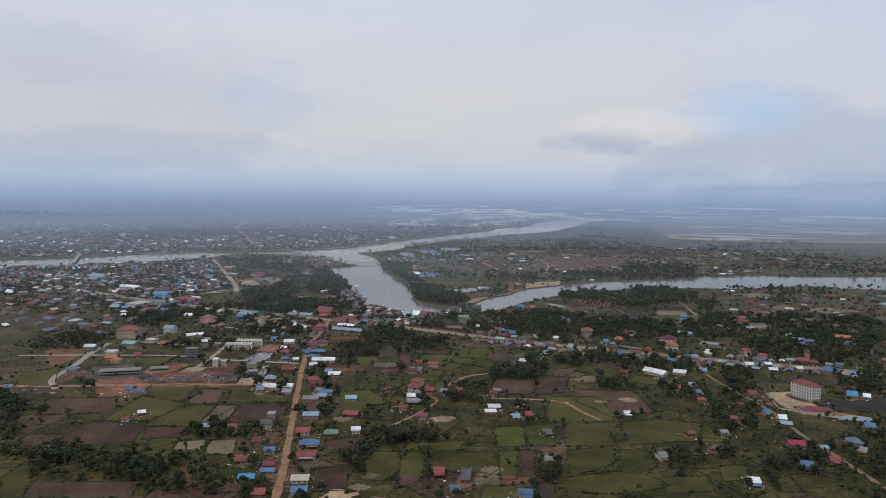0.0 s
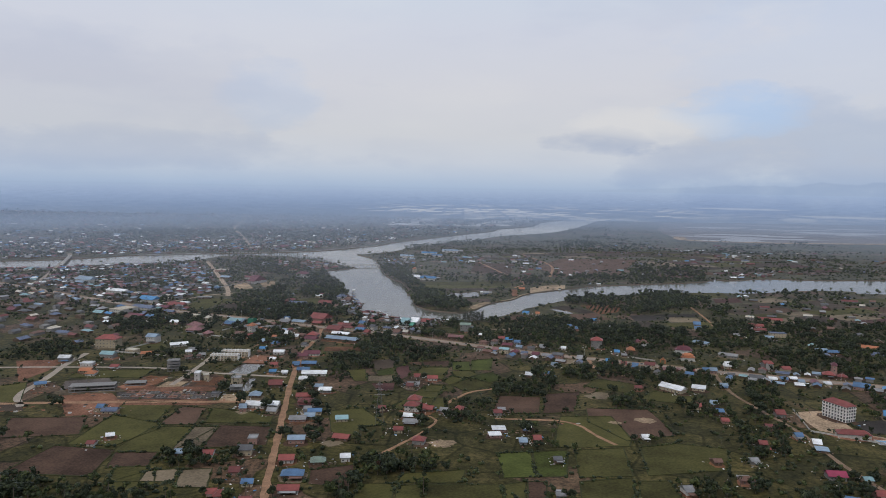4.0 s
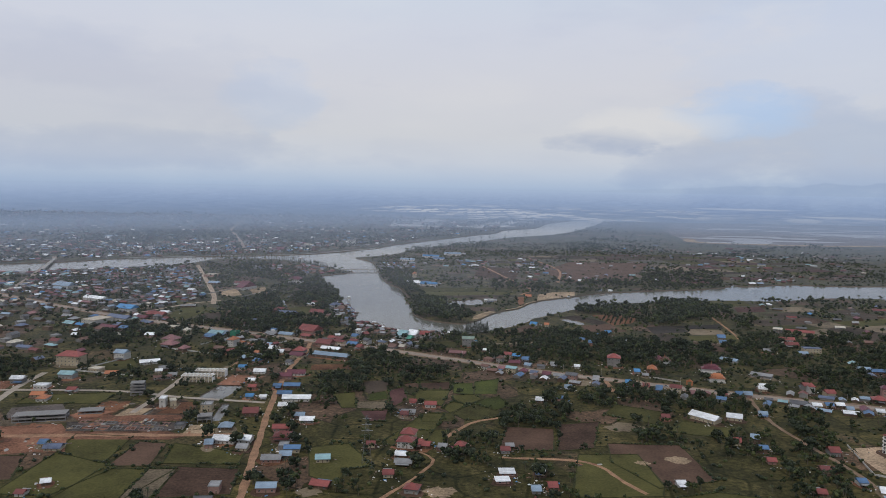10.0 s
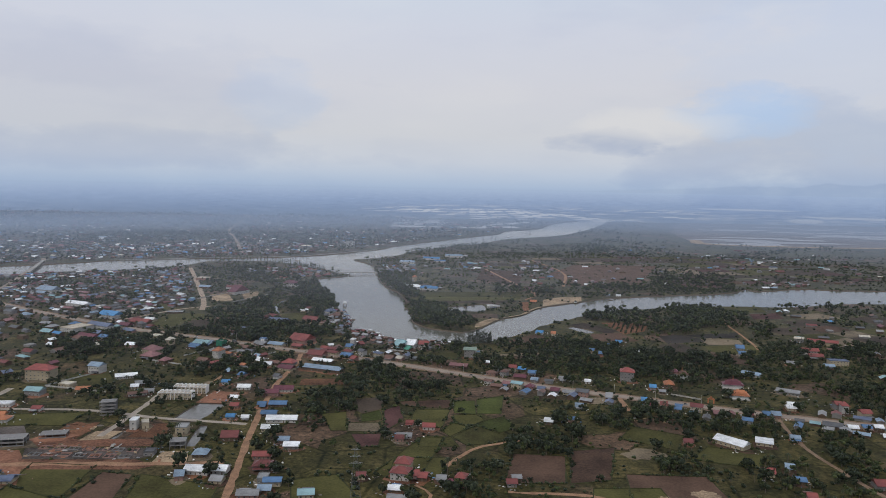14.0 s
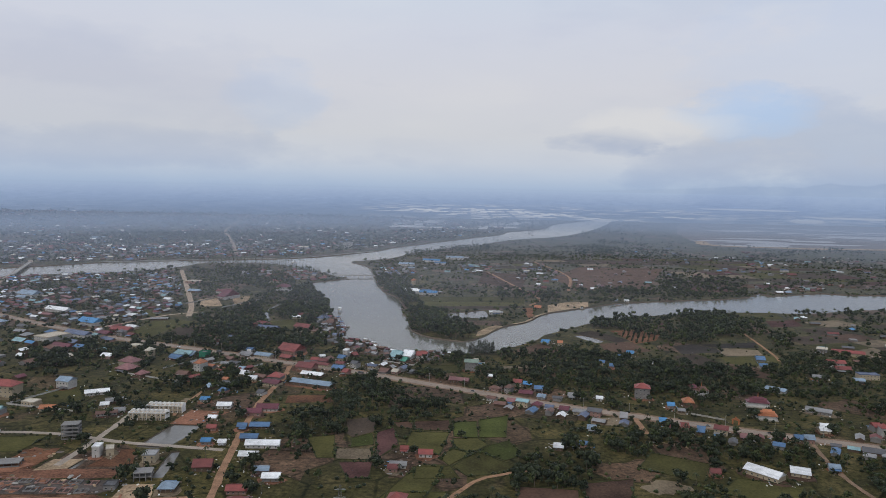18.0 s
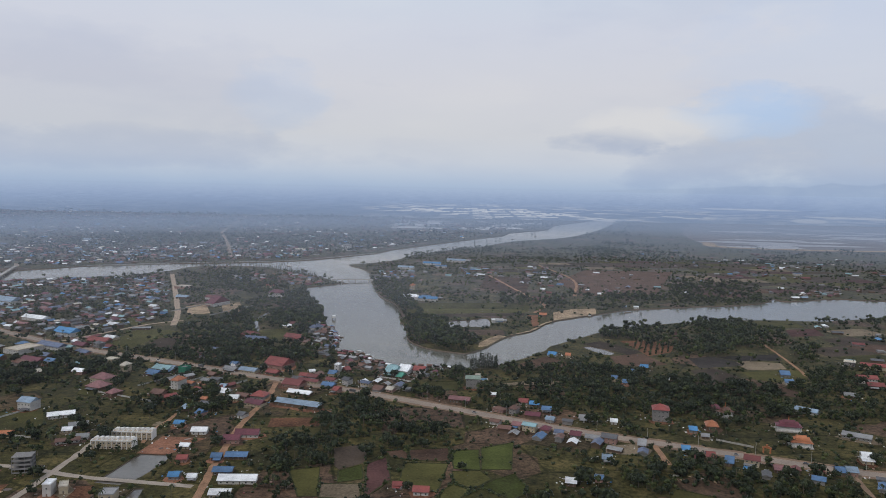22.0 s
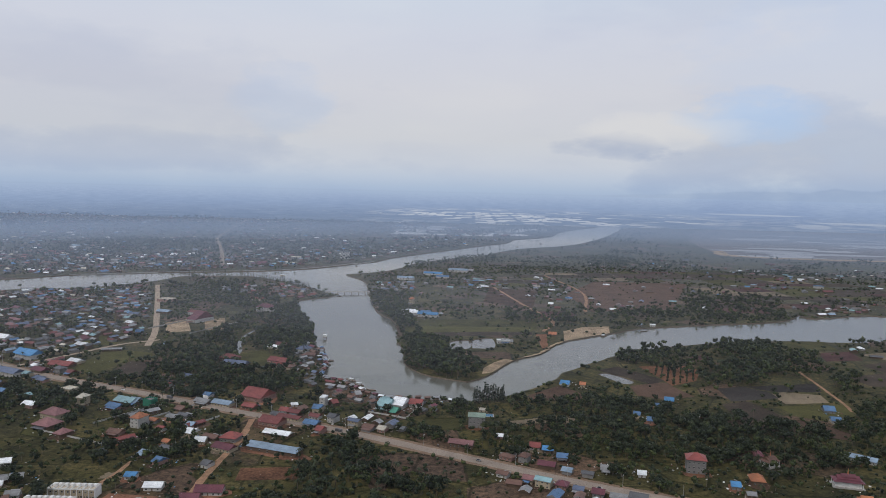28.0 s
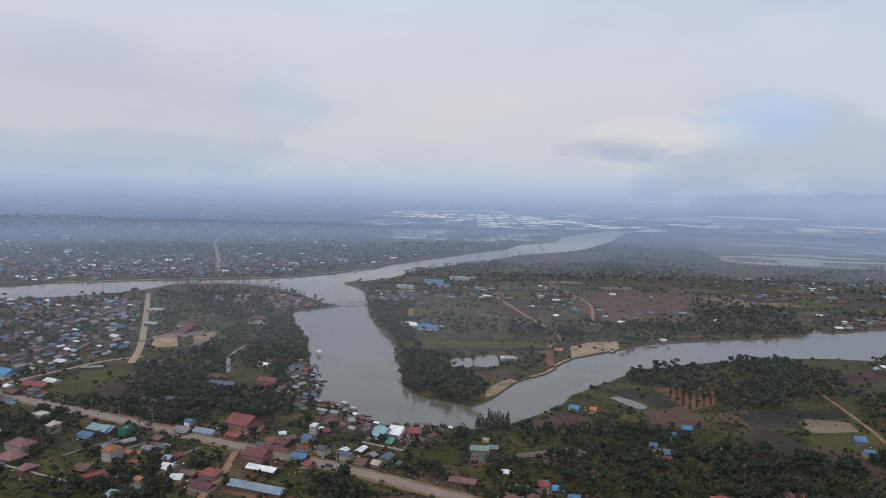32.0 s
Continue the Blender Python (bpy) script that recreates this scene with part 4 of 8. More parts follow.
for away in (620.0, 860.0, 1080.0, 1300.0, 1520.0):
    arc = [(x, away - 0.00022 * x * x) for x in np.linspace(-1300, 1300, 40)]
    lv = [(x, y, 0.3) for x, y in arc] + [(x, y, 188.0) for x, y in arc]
    tagged(link_mesh("haze_layer", lv, [(q, q + 1, 41 + q, 40 + q) for q in range(39)], ly), "added see-through sheet painted as thin pale haze over the land", "haze", kind="structure")

strip = smooth_line([(62, 1404), (80, 1424), (96, 1445), (112, 1488), (134, 1527)], 6)
ribbon("beach", strip + np.array((-0.6, 0.5)), 3.0, 0.06, M["field_sand"], "narrow strip of pale sand along the water", "beach", 0.9, 55)


# ---------------------------------------------------------------- houses
def box(bm, x0, y0, z0, x1, y1, z1):
    v = [bm.verts.new(p) for p in ((x0, y0, z0), (x1, y0, z0), (x1, y1, z0), (x0, y1, z0), (x0, y0, z1), (x1, y0, z1), (x1, y1, z1), (x0, y1, z1))]
    for f in ((0, 3, 2, 1), (4, 5, 6, 7), (0, 1, 5, 4), (1, 2, 6, 5), (2, 3, 7, 6), (3, 0, 4, 7)):
        bm.faces.new([v[i] for i in f])


def mesh_of(bm, name, mat):
    me = bpy.data.meshes.new(name)
    bm.to_mesh(me)
    bm.free()
    me.materials.append(mat)
    return me


CACHE = {}


def unit_wall(mat):
    key = ("wall", mat)
    if key not in CACHE:
        bm = bmesh.new()
        box(bm, -0.5, -0.5, 0, 0.5, 0.5, 1)
        bmesh.ops.delete(bm, geom=[f for f in bm.faces if f.normal.z < -0.9], context="FACES")
        CACHE[key] = mesh_of(bm, "wall", M[mat])
    return CACHE[key]


def roof_verts(kind, w, d, rise, over=0.85, t=0.18):
    """Outline of a roof slab, as upper points and faces; z is above the eaves."""
    x, y = w / 2 + over, d / 2 + over
    if kind == "gable":
        return [(-x, -y, 0), (x, -y, 0), (x, 0, rise), (-x, 0, rise), (x, y, 0), (-x, y, 0)], [(0, 1, 2, 3), (3, 2, 4, 5)]
    if kind == "hip":
        r = max(0.3, x - y * 0.9)
        return [(-x, -y, 0), (x, -y, 0), (r, 0, rise), (-r, 0, rise), (x, y, 0), (-x, y, 0)], [(0, 1, 2, 3), (3, 2, 4, 5), (1, 4, 2), (5, 0, 3)]
    return [(-x, -y, 0), (x, -y, 0), (x, y, rise), (-x, y, rise)], [(0, 1, 2, 3)]


def roof_mesh(kind, w, d, mat):
    rise = {"gable": 0.27 * d, "hip": 0.30 * d, "shed": 0.1 * d}[kind]
    up, faces = roof_verts(kind, w, d, rise)
    t = 0.16
    k = len(up)
    v = up + [(x, y, z - t) for x, y, z in up]
    f = list(faces) + [tuple(k + i for i in reversed(q)) for q in faces]
    rim = {"gable": (0, 1, 2, 4, 5, 3), "hip": (0, 1, 4, 5), "shed": (0, 1, 2, 3)}[kind]
    for a, c in zip(rim, rim[1:] + rim[:1]):
        f.append((a, k + a, k + c, c))
    # gable ends
    if kind == "gable":
        e = len(v)
        v += [(s * w / 2, q, z) for s in (-1, 1) for q, z in ((-d / 2, -0.25), (d / 2, -0.25), (0, rise - t))]
        f += [(e, e + 1, e + 2), (e + 4, e + 3, e + 5)]
    me = bpy.data.meshes.new("roof")
    me.from_pydata(v, [], f)
    me.materials.append(mat)
    return me


def ridge_cap(kind, w, d, mat, parent):
    """Folded sheet along the ridge of a roof."""
    rise = {"gable": 0.27 * d, "hip": 0.30 * d}[kind]
    up, faces = roof_verts(kind, w, d, rise)
    v = []
    for px in (up[3][0] - 0.05, up[2][0] + 0.05):
        v += [(px, -0.26, rise - 0.03), (px, 0, rise + 0.09), (px, 0.26, rise - 0.03)]
    me = bpy.data.meshes.new("ridge_cap")
    me.from_pydata(v, [], [(0, 3, 4, 1), (1, 4, 5, 2), (0, 1, 2), (3, 5, 4)])
    me.materials.append(mat)
    share("ridge_cap", me, parent)


def flat_mesh(w, d, mat):
    bm = bmesh.new()
    box(bm, -w / 2 - 0.2, -d / 2 - 0.2, 0, w / 2 + 0.2, d / 2 + 0.2, 0.22)
    for x0, y0, x1, y1 in ((-w / 2 - 0.2, -d / 2 - 0.2, w / 2 + 0.2, -d / 2), (-w / 2 - 0.2, d / 2, w / 2 + 0.2, d / 2 + 0.2), (-w / 2 - 0.2, -d / 2, -w / 2, d / 2), (w / 2, -d / 2, w / 2 + 0.2, d / 2)):
        box(bm, x0, y0, 0.22, x1, y1, 0.85)
    return mesh_of(bm, "roof", mat)


def opening_mesh(kind):
    """A window or door leaf with its frame, standing a little proud of the wall."""
    if kind in CACHE:
        return CACHE[kind]
    w, h = (1.1, 1.05) if kind == "window" else (0.95, 1.95)
    v, f, mi = [], [], []

    def add(x0, x1, z0, z1, y, m):
        e = len(v)
        v.extend([(x0, y, z0), (x1, y, z0), (x1, y, z1), (x0, y, z1), (x0, 0, z0), (x1, 0, z0), (x1, 0, z1), (x0, 0, z1)])
        f.extend([(e, e + 1, e + 2, e + 3), (e, e + 4, e + 5, e + 1), (e + 1, e + 5, e + 6, e + 2), (e + 2, e + 6, e + 7, e + 3), (e + 3, e + 7, e + 4, e)])
        mi.extend([m] * 5)
    add(-w / 2, w / 2, 0, h, -0.05, 0)
    add(-w / 2 - 0.1, w / 2 + 0.1, h, h + 0.1, -0.12, 1)
    if kind == "window":
        add(-w / 2 - 0.1, w / 2 + 0.1, -0.1, 0, -0.16, 1)
        add(-0.04, 0.04, 0, h, -0.08, 1)
    me = bpy.data.meshes.new(kind)
    me.from_pydata(v, [], f)
    me.materials.append(M["glass"] if kind == "window" else M["wood"])
    me.materials.append(M["wall_white"])
    me.polygons.foreach_set("material_index", mi)
    CACHE[kind] = me
    return me


WORDS = {"bluegrey": "slate blue", "greyblue": "pale grey-blue", "brightblue": "bright blue", "darkred": "dark red", "darkgrey": "dark grey", "greygreen": "grey-green"}
footprints = []
hrng = random.Random(11)


def house(x, y, w, d, h, yaw, kind="gable", colour="red", wall=None, name="house", label=None, group=""):
    """A house of its own: walls, roof, door and windows, with its door to the road."""
    ob = new(name)
    ob.matrix_basis = pose(x, y, 0, 0, 0, yaw)
    wall = wall or (hrng.choice(("wall_wood", "wall_wood", "wall_grey", "wall_white", "wall_cream", "wall_rose")) if h < 4.3 else hrng.choice(("wall_white", "wall_cream", "wall_rose", "wall_grey")))
    if kind == "flat" and colour in ("white", "cream"):
        wall = "wall_" + colour
    share("wall", unit_wall(wall), ob, Matrix.Diagonal((w, d, h, 1)))
    m = M["roof_" + colour]
    top = share("roof", flat_mesh(w, d, m) if kind == "flat" else roof_mesh(kind, w, d, m), ob, pose(0, 0, h))
    if kind in ("gable", "hip"):
        ridge_cap(kind, w, d, m, top)
    # lean-to kitchen or porch under a sheet roof of another colour
    if kind in ("gable", "hip") and w < 18 and hrng.random() < 0.6:
        aw, ad, ah = w * hrng.uniform(0.45, 0.85), hrng.uniform(2.4, 4.0), min(h, 2.7) - 0.35
        ax, back = hrng.uniform(-0.5, 0.5) * (w - aw), hrng.random() < 0.6
        am = pose(ax, d / 2 + ad / 2, 0, 0, 0, 180) if back else pose(ax, -d / 2 - ad / 2, 0)
        if back:
            share("lean_to", unit_wall(wall), ob, am @ Matrix.Diagonal((aw, ad, ah - 0.1, 1)))
        else:
            for sx in (-1, 1):
                share("porch_post", unit_wall("wall_wood"), ob, am @ pose(sx * (aw / 2 - 0.15), -ad / 2 + 0.15, 0) @ Matrix.Diagonal((0.16, 0.16, ah - 0.1, 1)))
        sm = M["roof_" + hrng.choice((colour, "grey", "grey", "darkgrey", "brown", "blue"))]
        share("lean_to_roof" if back else "porch_roof", roof_mesh("shed", aw, ad, sm), ob, am @ pose(0, 0, ah - 0.05))
    storeys = max(1, round(h / 3.2))
    across = max(1, min(6, int(w / 3.2)))
    for s in range(storeys):
        z = s * h / storeys
        tall = h / storeys
        for side in (1, -1):
            for i in range(across):
                px = (i + 0.5) * w / across - w / 2
                m4 = pose(px * side, -d / 2 * side, z + min(0.9, tall * 0.28), 0, 0, 0 if side > 0 else 180)
                if s == 0 and side == 1 and i == across // 2:
                    share("door", opening_mesh("door"), ob, pose(px, -d / 2, 0.02))
                elif s == 0 or side == 1 or w < 30:
                    share("window", opening_mesh("window"), ob, m4)
    kinds = {"gable": "gabled", "hip": "hipped", "flat": "flat", "shed": "sloping"}[kind]
    size = "long" if w > 17 else "small" if w < 8 else "two-storey" if 4.3 < h < 7 else "tall" if h >= 7 else "single-storey"
    walls = {"wall_bright": "bright", "wall_white": "white", "wall_cream": "cream", "wall_wood": "wooden", "wall_grey": "grey", "wall_blue": "blue", "wall_rose": "rose"}[wall]
    tagged(ob, label or f"{size} house with {walls} walls and a {kinds} {WORDS.get(colour, colour)} roof", "house", group)
    footprints.append((x, y, w / 2 + 1.0, d / 2 + 1.0, yaw))
    return ob


house(-105, 479, 9.6, 9, 2.9, 6, "gable", "blue")
house(-109, 499, 11.3, 7.8, 2.5, 6, "shed", "cream")
house(-114, 545, 13.5, 9, 2.5, 6, "gable", "red")
house(-117, 570, 14.7, 10.1, 2.9, 6, "hip", "blue")
house(-128, 599, 10.3, 10.1, 2.9, 6, "gable", "red")
house(-130, 641, 12.6, 9, 3.6, 6, "gable", "greyblue")
house(-141, 695, 13.6, 9, 2.5, 6, "gable", "grey")
house(-130, 715, 11.5, 7.8, 3.6, 6, "gable", "blue")
house(-144, 744, 14.5, 10.1, 3.6, 6, "hip", "darkred")
house(-151, 765, 13.1, 9, 2.9, 6, "gable", "red")
house(-158, 853, 25.8, 10.1, 2.9, 4, "gable", "white")
house(-173, 898, 15.5, 9, 2.5, 4, "gable", "blue")
house(-180, 948, 18.5, 11.2, 2.9, 4, "gable", "maroon")
house(-157, 1033, 45.4, 11.2, 3.6, -18, "gable", "greyblue")
house(-165, 1073, 24.6, 9, 2.5, -18, "gable", "white")
house(-178, 1103, 19.7, 15.7, 3.6, -18, "gable", "darkred")
house(-142, 1103, 12.8, 10.1, 2.9, -18, "gable", "blue")
house(-104, 597, 10.0, 9, 2.5, 10, "hip", "greygreen")
house(-85, 604, 6.5, 7.8, 3.6, 10, "gable", "white")
house(-95, 650, 12.4, 9, 2.5, -12, "gable", "red")
house(-103, 698, 10.0, 9, 2.9, 10, "gable", "teal")
house(-56, 603, 5.5, 7.8, 3.2, 5, "gable", "red")
house(-32, 646, 9.3, 9, 3.6, -10, "hip", "red")
house(-43, 734, 13.1, 11.2, 5.6, -8, "hip", "red")
house(-27, 733, 5.5, 9, 2.9, -8, "gable", "red")
house(-42, 696, 12.1, 7.8, 2.2, -5, "gable", "grey")
house(-51, 672, 6.9, 7.8, 2.9, 5, "gable", "red")
house(-71, 731, 5.8, 6.7, 3.2, 5, "gable", "darkred")
house(-29, 844, 10.0, 9, 2.9, 0, "gable", "red")
house(-48, 820, 11.7, 7.8, 2.2, 0, "gable", "grey")
house(-13, 519, 6.6, 9, 2.9, 5, "gable", "red")
house(7, 511, 5.5, 17.9, 2.9, -8, "gable", "darkgrey")
house(-1, 486, 5.6, 9, 3.2, 5, "gable", "blue")
house(46, 484, 8.5, 7.8, 2.9, 0, "gable", "blue")
house(34, 682, 10.3, 7.8, 2.2, 5, "shed", "white")
house(30, 667, 9.1, 6.7, 2.2, 8, "shed", "white")
house(59, 686, 5.5, 11.2, 2.5, -10, "gable", "white")
house(52, 652, 5.5, 9, 2.5, 5, "gable", "greyblue")
house(64, 658, 5.5, 9, 2.9, 5, "gable", "red")
house(75, 612, 5.5, 6.7, 2.9, 5, "gable", "darkgrey")
house(69, 547, 5.5, 6.7, 2.5, 0, "gable", "grey")
house(155, 670, 5.5, 6.7, 2.5, 5, "gable", "white")
house(39, 737, 5.8, 6.7, 2.5, 5, "gable", "grey")
house(35, 727, 6.5, 7.8, 2.9, 5, "gable", "darkred")
house(238, 720, 5.6, 7.8, 2.5, -5, "gable", "red")
house(243, 748, 5.8, 7.8, 2.5, -5, "gable", "blue")
house(248, 661, 5.5, 7.8, 2.5, -5, "gable", "red")
house(245, 646, 5.5, 6.7, 2.2, -5, "gable", "red")
house(273, 705, 9.7, 7.8, 2.5, -5, "gable", "darkred")
house(225, 620, 5.5, 6.7, 2.9, 5, "gable", "grey")
house(196, 616, 5.5, 6.7, 2.9, 5, "gable", "brown")
house(205, 581, 8.8, 7.8, 2.9, -5, "gable", "brown")
house(157, 560, 5.5, 10.1, 2.9, 10, "gable", "grey")
house(286, 682, 5.5, 7.8, 2.9, 0, "gable", "blue")
house(294, 666, 5.7, 10.1, 2.5, -15, "gable", "white")
house(291, 650, 8.4, 7.8, 2.2, -15, "shed", "greyblue")
house(274, 594, 12.4, 10.1, 3.2, -5, "gable", "magenta")
house(294, 589, 5.5, 6.7, 2.2, 0, "gable", "teal")
house(323, 598, 9.7, 11.2, 4.8, -10, "hip", "bluegrey")
house(323, 585, 5.5, 9, 2.2, -30, "gable", "grey")
house(289, 562, 7.8, 9, 2.5, -5, "gable", "red")
house(262, 548, 8.3, 10.1, 2.9, -20, "gable", "blue")
house(209, 514, 7.0, 9, 2.9, 0, "gable", "white")
house(362, 648, 7.7, 9, 2.5, -10, "gable", "blue")
house(399, 748, 8.6, 13.4, 2.9, -25, "gable", "brightblue")
house(412, 745, 5.5, 9, 2.5, -25, "gable", "white")
house(426, 847, 14.6, 13.4, 3.6, -35, "gable", "blue")
house(429, 913, 5.5, 10.1, 11, -20, "hip", "maroon")
house(416, 898, 12.0, 11.2, 3.6, -20, "hip", "red")
house(428, 892, 9.1, 9, 2.9, -20, "hip", "red")
house(375, 915, 8.6, 10.1, 4.8, 0, "gable", "red")
house(361, 938, 5.5, 10.1, 5.6, 0, "gable", "red")
house(344, 875, 7.5, 7.8, 2.5, -10, "gable", "white")
house(357, 877, 6.5, 7.8, 2.5, -10, "gable", "blue")
house(367, 877, 6.5, 7.8, 2.9, -10, "gable", "white")
house(370, 864, 5.5, 7.8, 2.9, -10, "gable", "greyblue")
house(395, 858, 6.3, 7.8, 2.9, -10, "gable", "white")
house(545, 1050, 21.8, 10.1, 3.6, -30, "gable", "orange")
house(484, 1024, 20.0, 9, 2.2, -5, "gable", "blue")
house(472, 1034, 12.9, 9, 2.2, -5, "gable", "greyblue")
house(436, 1112, 10.8, 7.8, 2.9, -15, "gable", "greyblue")
house(-312, 705, 12.2, 9, 2.5, 5, "gable", "bluegrey")
house(-281, 640, 5.5, 6.7, 2.5, 25, "gable", "white")
house(-287, 622, 5.5, 6.7, 2.2, 0, "gable", "darkred")
house(-156, 532, 8.1, 9, 2.9, 12, "hip", "red")
house(-163, 536, 5.5, 7.8, 2.5, 10, "gable", "red")
house(-144, 553, 7.0, 7.8, 2.9, 6, "gable", "blue")
house(-137, 524, 7.3, 7.8, 2.9, 6, "gable", "darkred")
house(-135, 513, 8.5, 6.7, 2.2, 6, "gable", "blue")
house(-146, 499, 10.2, 7.8, 2.9, 4, "gable", "brightblue")
house(-130, 474, 6.1, 9, 2.9, 4, "gable", "red")
house(-163, 612, 10.5, 10.1, 4.8, 6, "gable", "darkgrey")
house(-164, 637, 7.1, 9, 4.8, 6, "flat", "grey")
house(-189, 605, 6.8, 9, 2.9, 6, "gable", "red")
house(-159, 573, 6.4, 9, 2.9, 6, "gable", "darkred")
house(-212, 607, 6.1, 7.8, 2.5, 6, "gable", "greyblue")
house(-421, 784, 10.0, 7.8, 2.9, 30, "gable", "blue")
house(-446, 713, 6.2, 6.7, 2.2, 10, "gable", "greyblue")
house(-452, 889, 12.1, 10.1, 4.8, 5, "gable", "white")
house(-418, 873, 12.9, 10.1, 2.9, 5, "flat", "white")
house(-405, 844, 11.5, 9, 2.2, 5, "gable", "orange")
house(-382, 863, 7.8, 7.8, 2.5, 5, "gable", "red")
house(-440, 969, 26.5, 15.7, 11, -5, "hip", "red")
house(-413, 912, 15.5, 11.2, 4.8, -5, "gable", "teal")
house(-397, 1001, 13.9, 12.3, 8, -12, "gable", "greyblue")
house(-399, 944, 13.4, 10.1, 2.9, -12, "flat", "cream")
house(-374, 928, 12.2, 9, 2.5, 12, "gable", "orange")
house(-378, 1100, 19.5, 15.7, 4.8, -20, "hip", "pink")
house(-356, 981, 20.8, 9, 2.9, 27, "gable", "white")
house(-327, 956, 14.1, 9, 2.5, 27, "gable", "grey")
house(-330, 944, 6.6, 7.8, 2.2, 20, "gable", "white")
house(-316, 919, 16.8, 6.7, 2.2, 25, "gable", "brown")
house(-309, 929, 8.5, 7.8, 2.2, 15, "gable", "grey")
house(-417, 1127, 12.1, 10.1, 3.6, -10, "gable", "white")
house(-469, 1163, 12.0, 10.1, 4.8, -20, "gable", "blue")
house(-369, 1073, 17.7, 16.8, 3.6, -20, "hip", "pink")
house(-537, 1221, 25.9, 33.6, 5.6, -22, "flat", "beige")
house(-494, 1169, 28.2, 13.4, 3.6, -22, "gable", "maroon")
house(-408, 1179, 13.1, 11.2, 4.8, -22, "flat", "cream")
house(-302, 1061, 12.0, 9, 2.5, -15, "gable", "brown")
house(-274, 1133, 8.2, 9, 2.5, -22, "gable", "brown")
house(-238, 1067, 9.1, 11.2, 2.9, -22, "gable", "white")
house(-255, 1012, 5.5, 10.1, 2.9, -30, "gable", "greyblue")
house(-243, 1026, 9.3, 9, 2.5, -20, "gable", "darkgrey")
house(-245, 968, 7.3, 7.8, 2.9, 0, "gable", "brightblue")
house(-221, 951, 12.1, 9, 2.9, 4, "gable", "white")
house(-220, 916, 6.8, 6.7, 2.2, 0, "gable", "white")
house(-211, 888, 6.9, 7.8, 2.9, 5, "gable", "red")
house(-204, 855, 6.6, 7.8, 2.9, 5, "gable", "brightblue")
house(-191, 855, 5.5, 6.7, 2.5, 5, "gable", "white")
house(-188, 804, 12.6, 13.4, 3.6, 8, "gable", "darkred")
house(-198, 765, 10.2, 11.2, 2.9, 6, "hip", "greyblue")
house(-188, 732, 17.1, 10.1, 3.2, -3, "gable", "white")
house(-172, 734, 9.4, 10.1, 3.2, -3, "gable", "white")
house(-197, 721, 5.7, 10.1, 3.6, 12, "gable", "greyblue")
house(-169, 717, 7.9, 9, 2.5, -3, "gable", "grey")
house(-232, 816, 9.4, 11.2, 5.6, 8, "flat", "grey")
house(-237, 765, 7.5, 9, 2.9, 8, "flat", "darkgrey")
house(-275, 822, 5.5, 9, 8, 8, "flat", "white")
house(-268, 827, 5.5, 10.1, 4.8, 25, "flat", "cream")
house(-393, 831, 9.3, 10.1, 2.9, 5, "hip", "orange")
house(-324, 713, 5.5, 9, 2.9, 5, "gable", "blue")
house(-162, 828, 13.2, 9, 2.9, 4, "gable", "white")
house(-173, 867, 13.1, 9, 2.9, 4, "gable", "blue")
house(-187, 894, 7.1, 7.8, 2.9, 4, "gable", "blue")
house(-188, 932, 12.6, 10.1, 3.6, 4, "gable", "maroon")
house(-138, 721, 7.1, 10.1, 3.6, 5, "flat", "grey")
house(-132, 703, 8.1, 9, 2.9, 5, "gable", "greyblue")
house(-144, 800, 9.7, 7.8, 2.9, 5, "gable", "greyblue")
house(-134, 788, 11.6, 9, 2.9, 5, "gable", "white")
house(-42, 748, 10.9, 12.3, 7.5, -8, "hip", "red")
house(-33, 737, 5.5, 10.1, 2.9, -8, "gable", "red")
house(-45, 711, 8.3, 7.8, 2.5, -5, "gable", "white")
house(-46, 852, 5.5, 6.7, 2.9, 0, "gable", "red")
house(-51, 812, 6.6, 7.8, 2.9, 0, "gable", "darkred")
house(-0, 734, 6.5, 9, 3.2, -15, "hip", "red")
house(-5, 724, 5.9, 7.8, 2.5, -15, "gable", "maroon")
house(-14, 732, 6.1, 7.8, 2.2, -5, "gable", "grey")
house(221, 824, 25.6, 12.3, 3.6, -48, "gable", "white")
house(249, 829, 12.5, 11.2, 2.9, -20, "shed", "white")
house(185, 824, 6.3, 7.8, 2.9, -5, "gable", "darkred")
house(279, 841, 6.9, 7.8, 2.9, -10, "gable", "greyblue")
house(226, 762, 7.1, 10.1, 2.9, -10, "gable", "red")
house(245, 771, 5.5, 10.1, 3.2, -20, "gable", "greyblue")
house(296, 743, 7.3, 11.2, 3.6, -5, "gable", "red")
house(314, 931, 7.8, 9, 2.9, -10, "gable", "white")
house(362, 927, 5.8, 10.1, 8, -10, "hip", "red")
house(7, 1117, 14.5, 10.1, 10.5, -5, "gable", "greygreen", "wall_grey")
house(-6, 1062, 20.0, 9, 3.8, -14, "gable", "pink")
house(-214, 1182, 25.4, 24.6, 4.8, -24, "gable", "red")
house(-212, 1148, 13.8, 9, 2.9, -24, "gable", "red")
house(-145, 1144, 7.8, 11.2, 4.8, -10, "gable", "blue")
house(-144, 1165, 5.5, 9, 9, -10, "flat", "white")
house(-172, 1160, 5.5, 6.7, 2.2, 20, "gable", "white")
house(-83, 1177, 6.9, 15.7, 3.6, -22, "gable", "teal")
house(-72, 1176, 5.5, 15.7, 3.6, -22, "gable", "greyblue")
house(-53, 1176, 12.3, 13.4, 3.6, -8, "gable", "red")
house(-130, 1084, 5.5, 10.1, 3.6, -22, "gable", "red")
house(-71, 1149, 5.5, 13.4, 2.5, -22, "gable", "green")
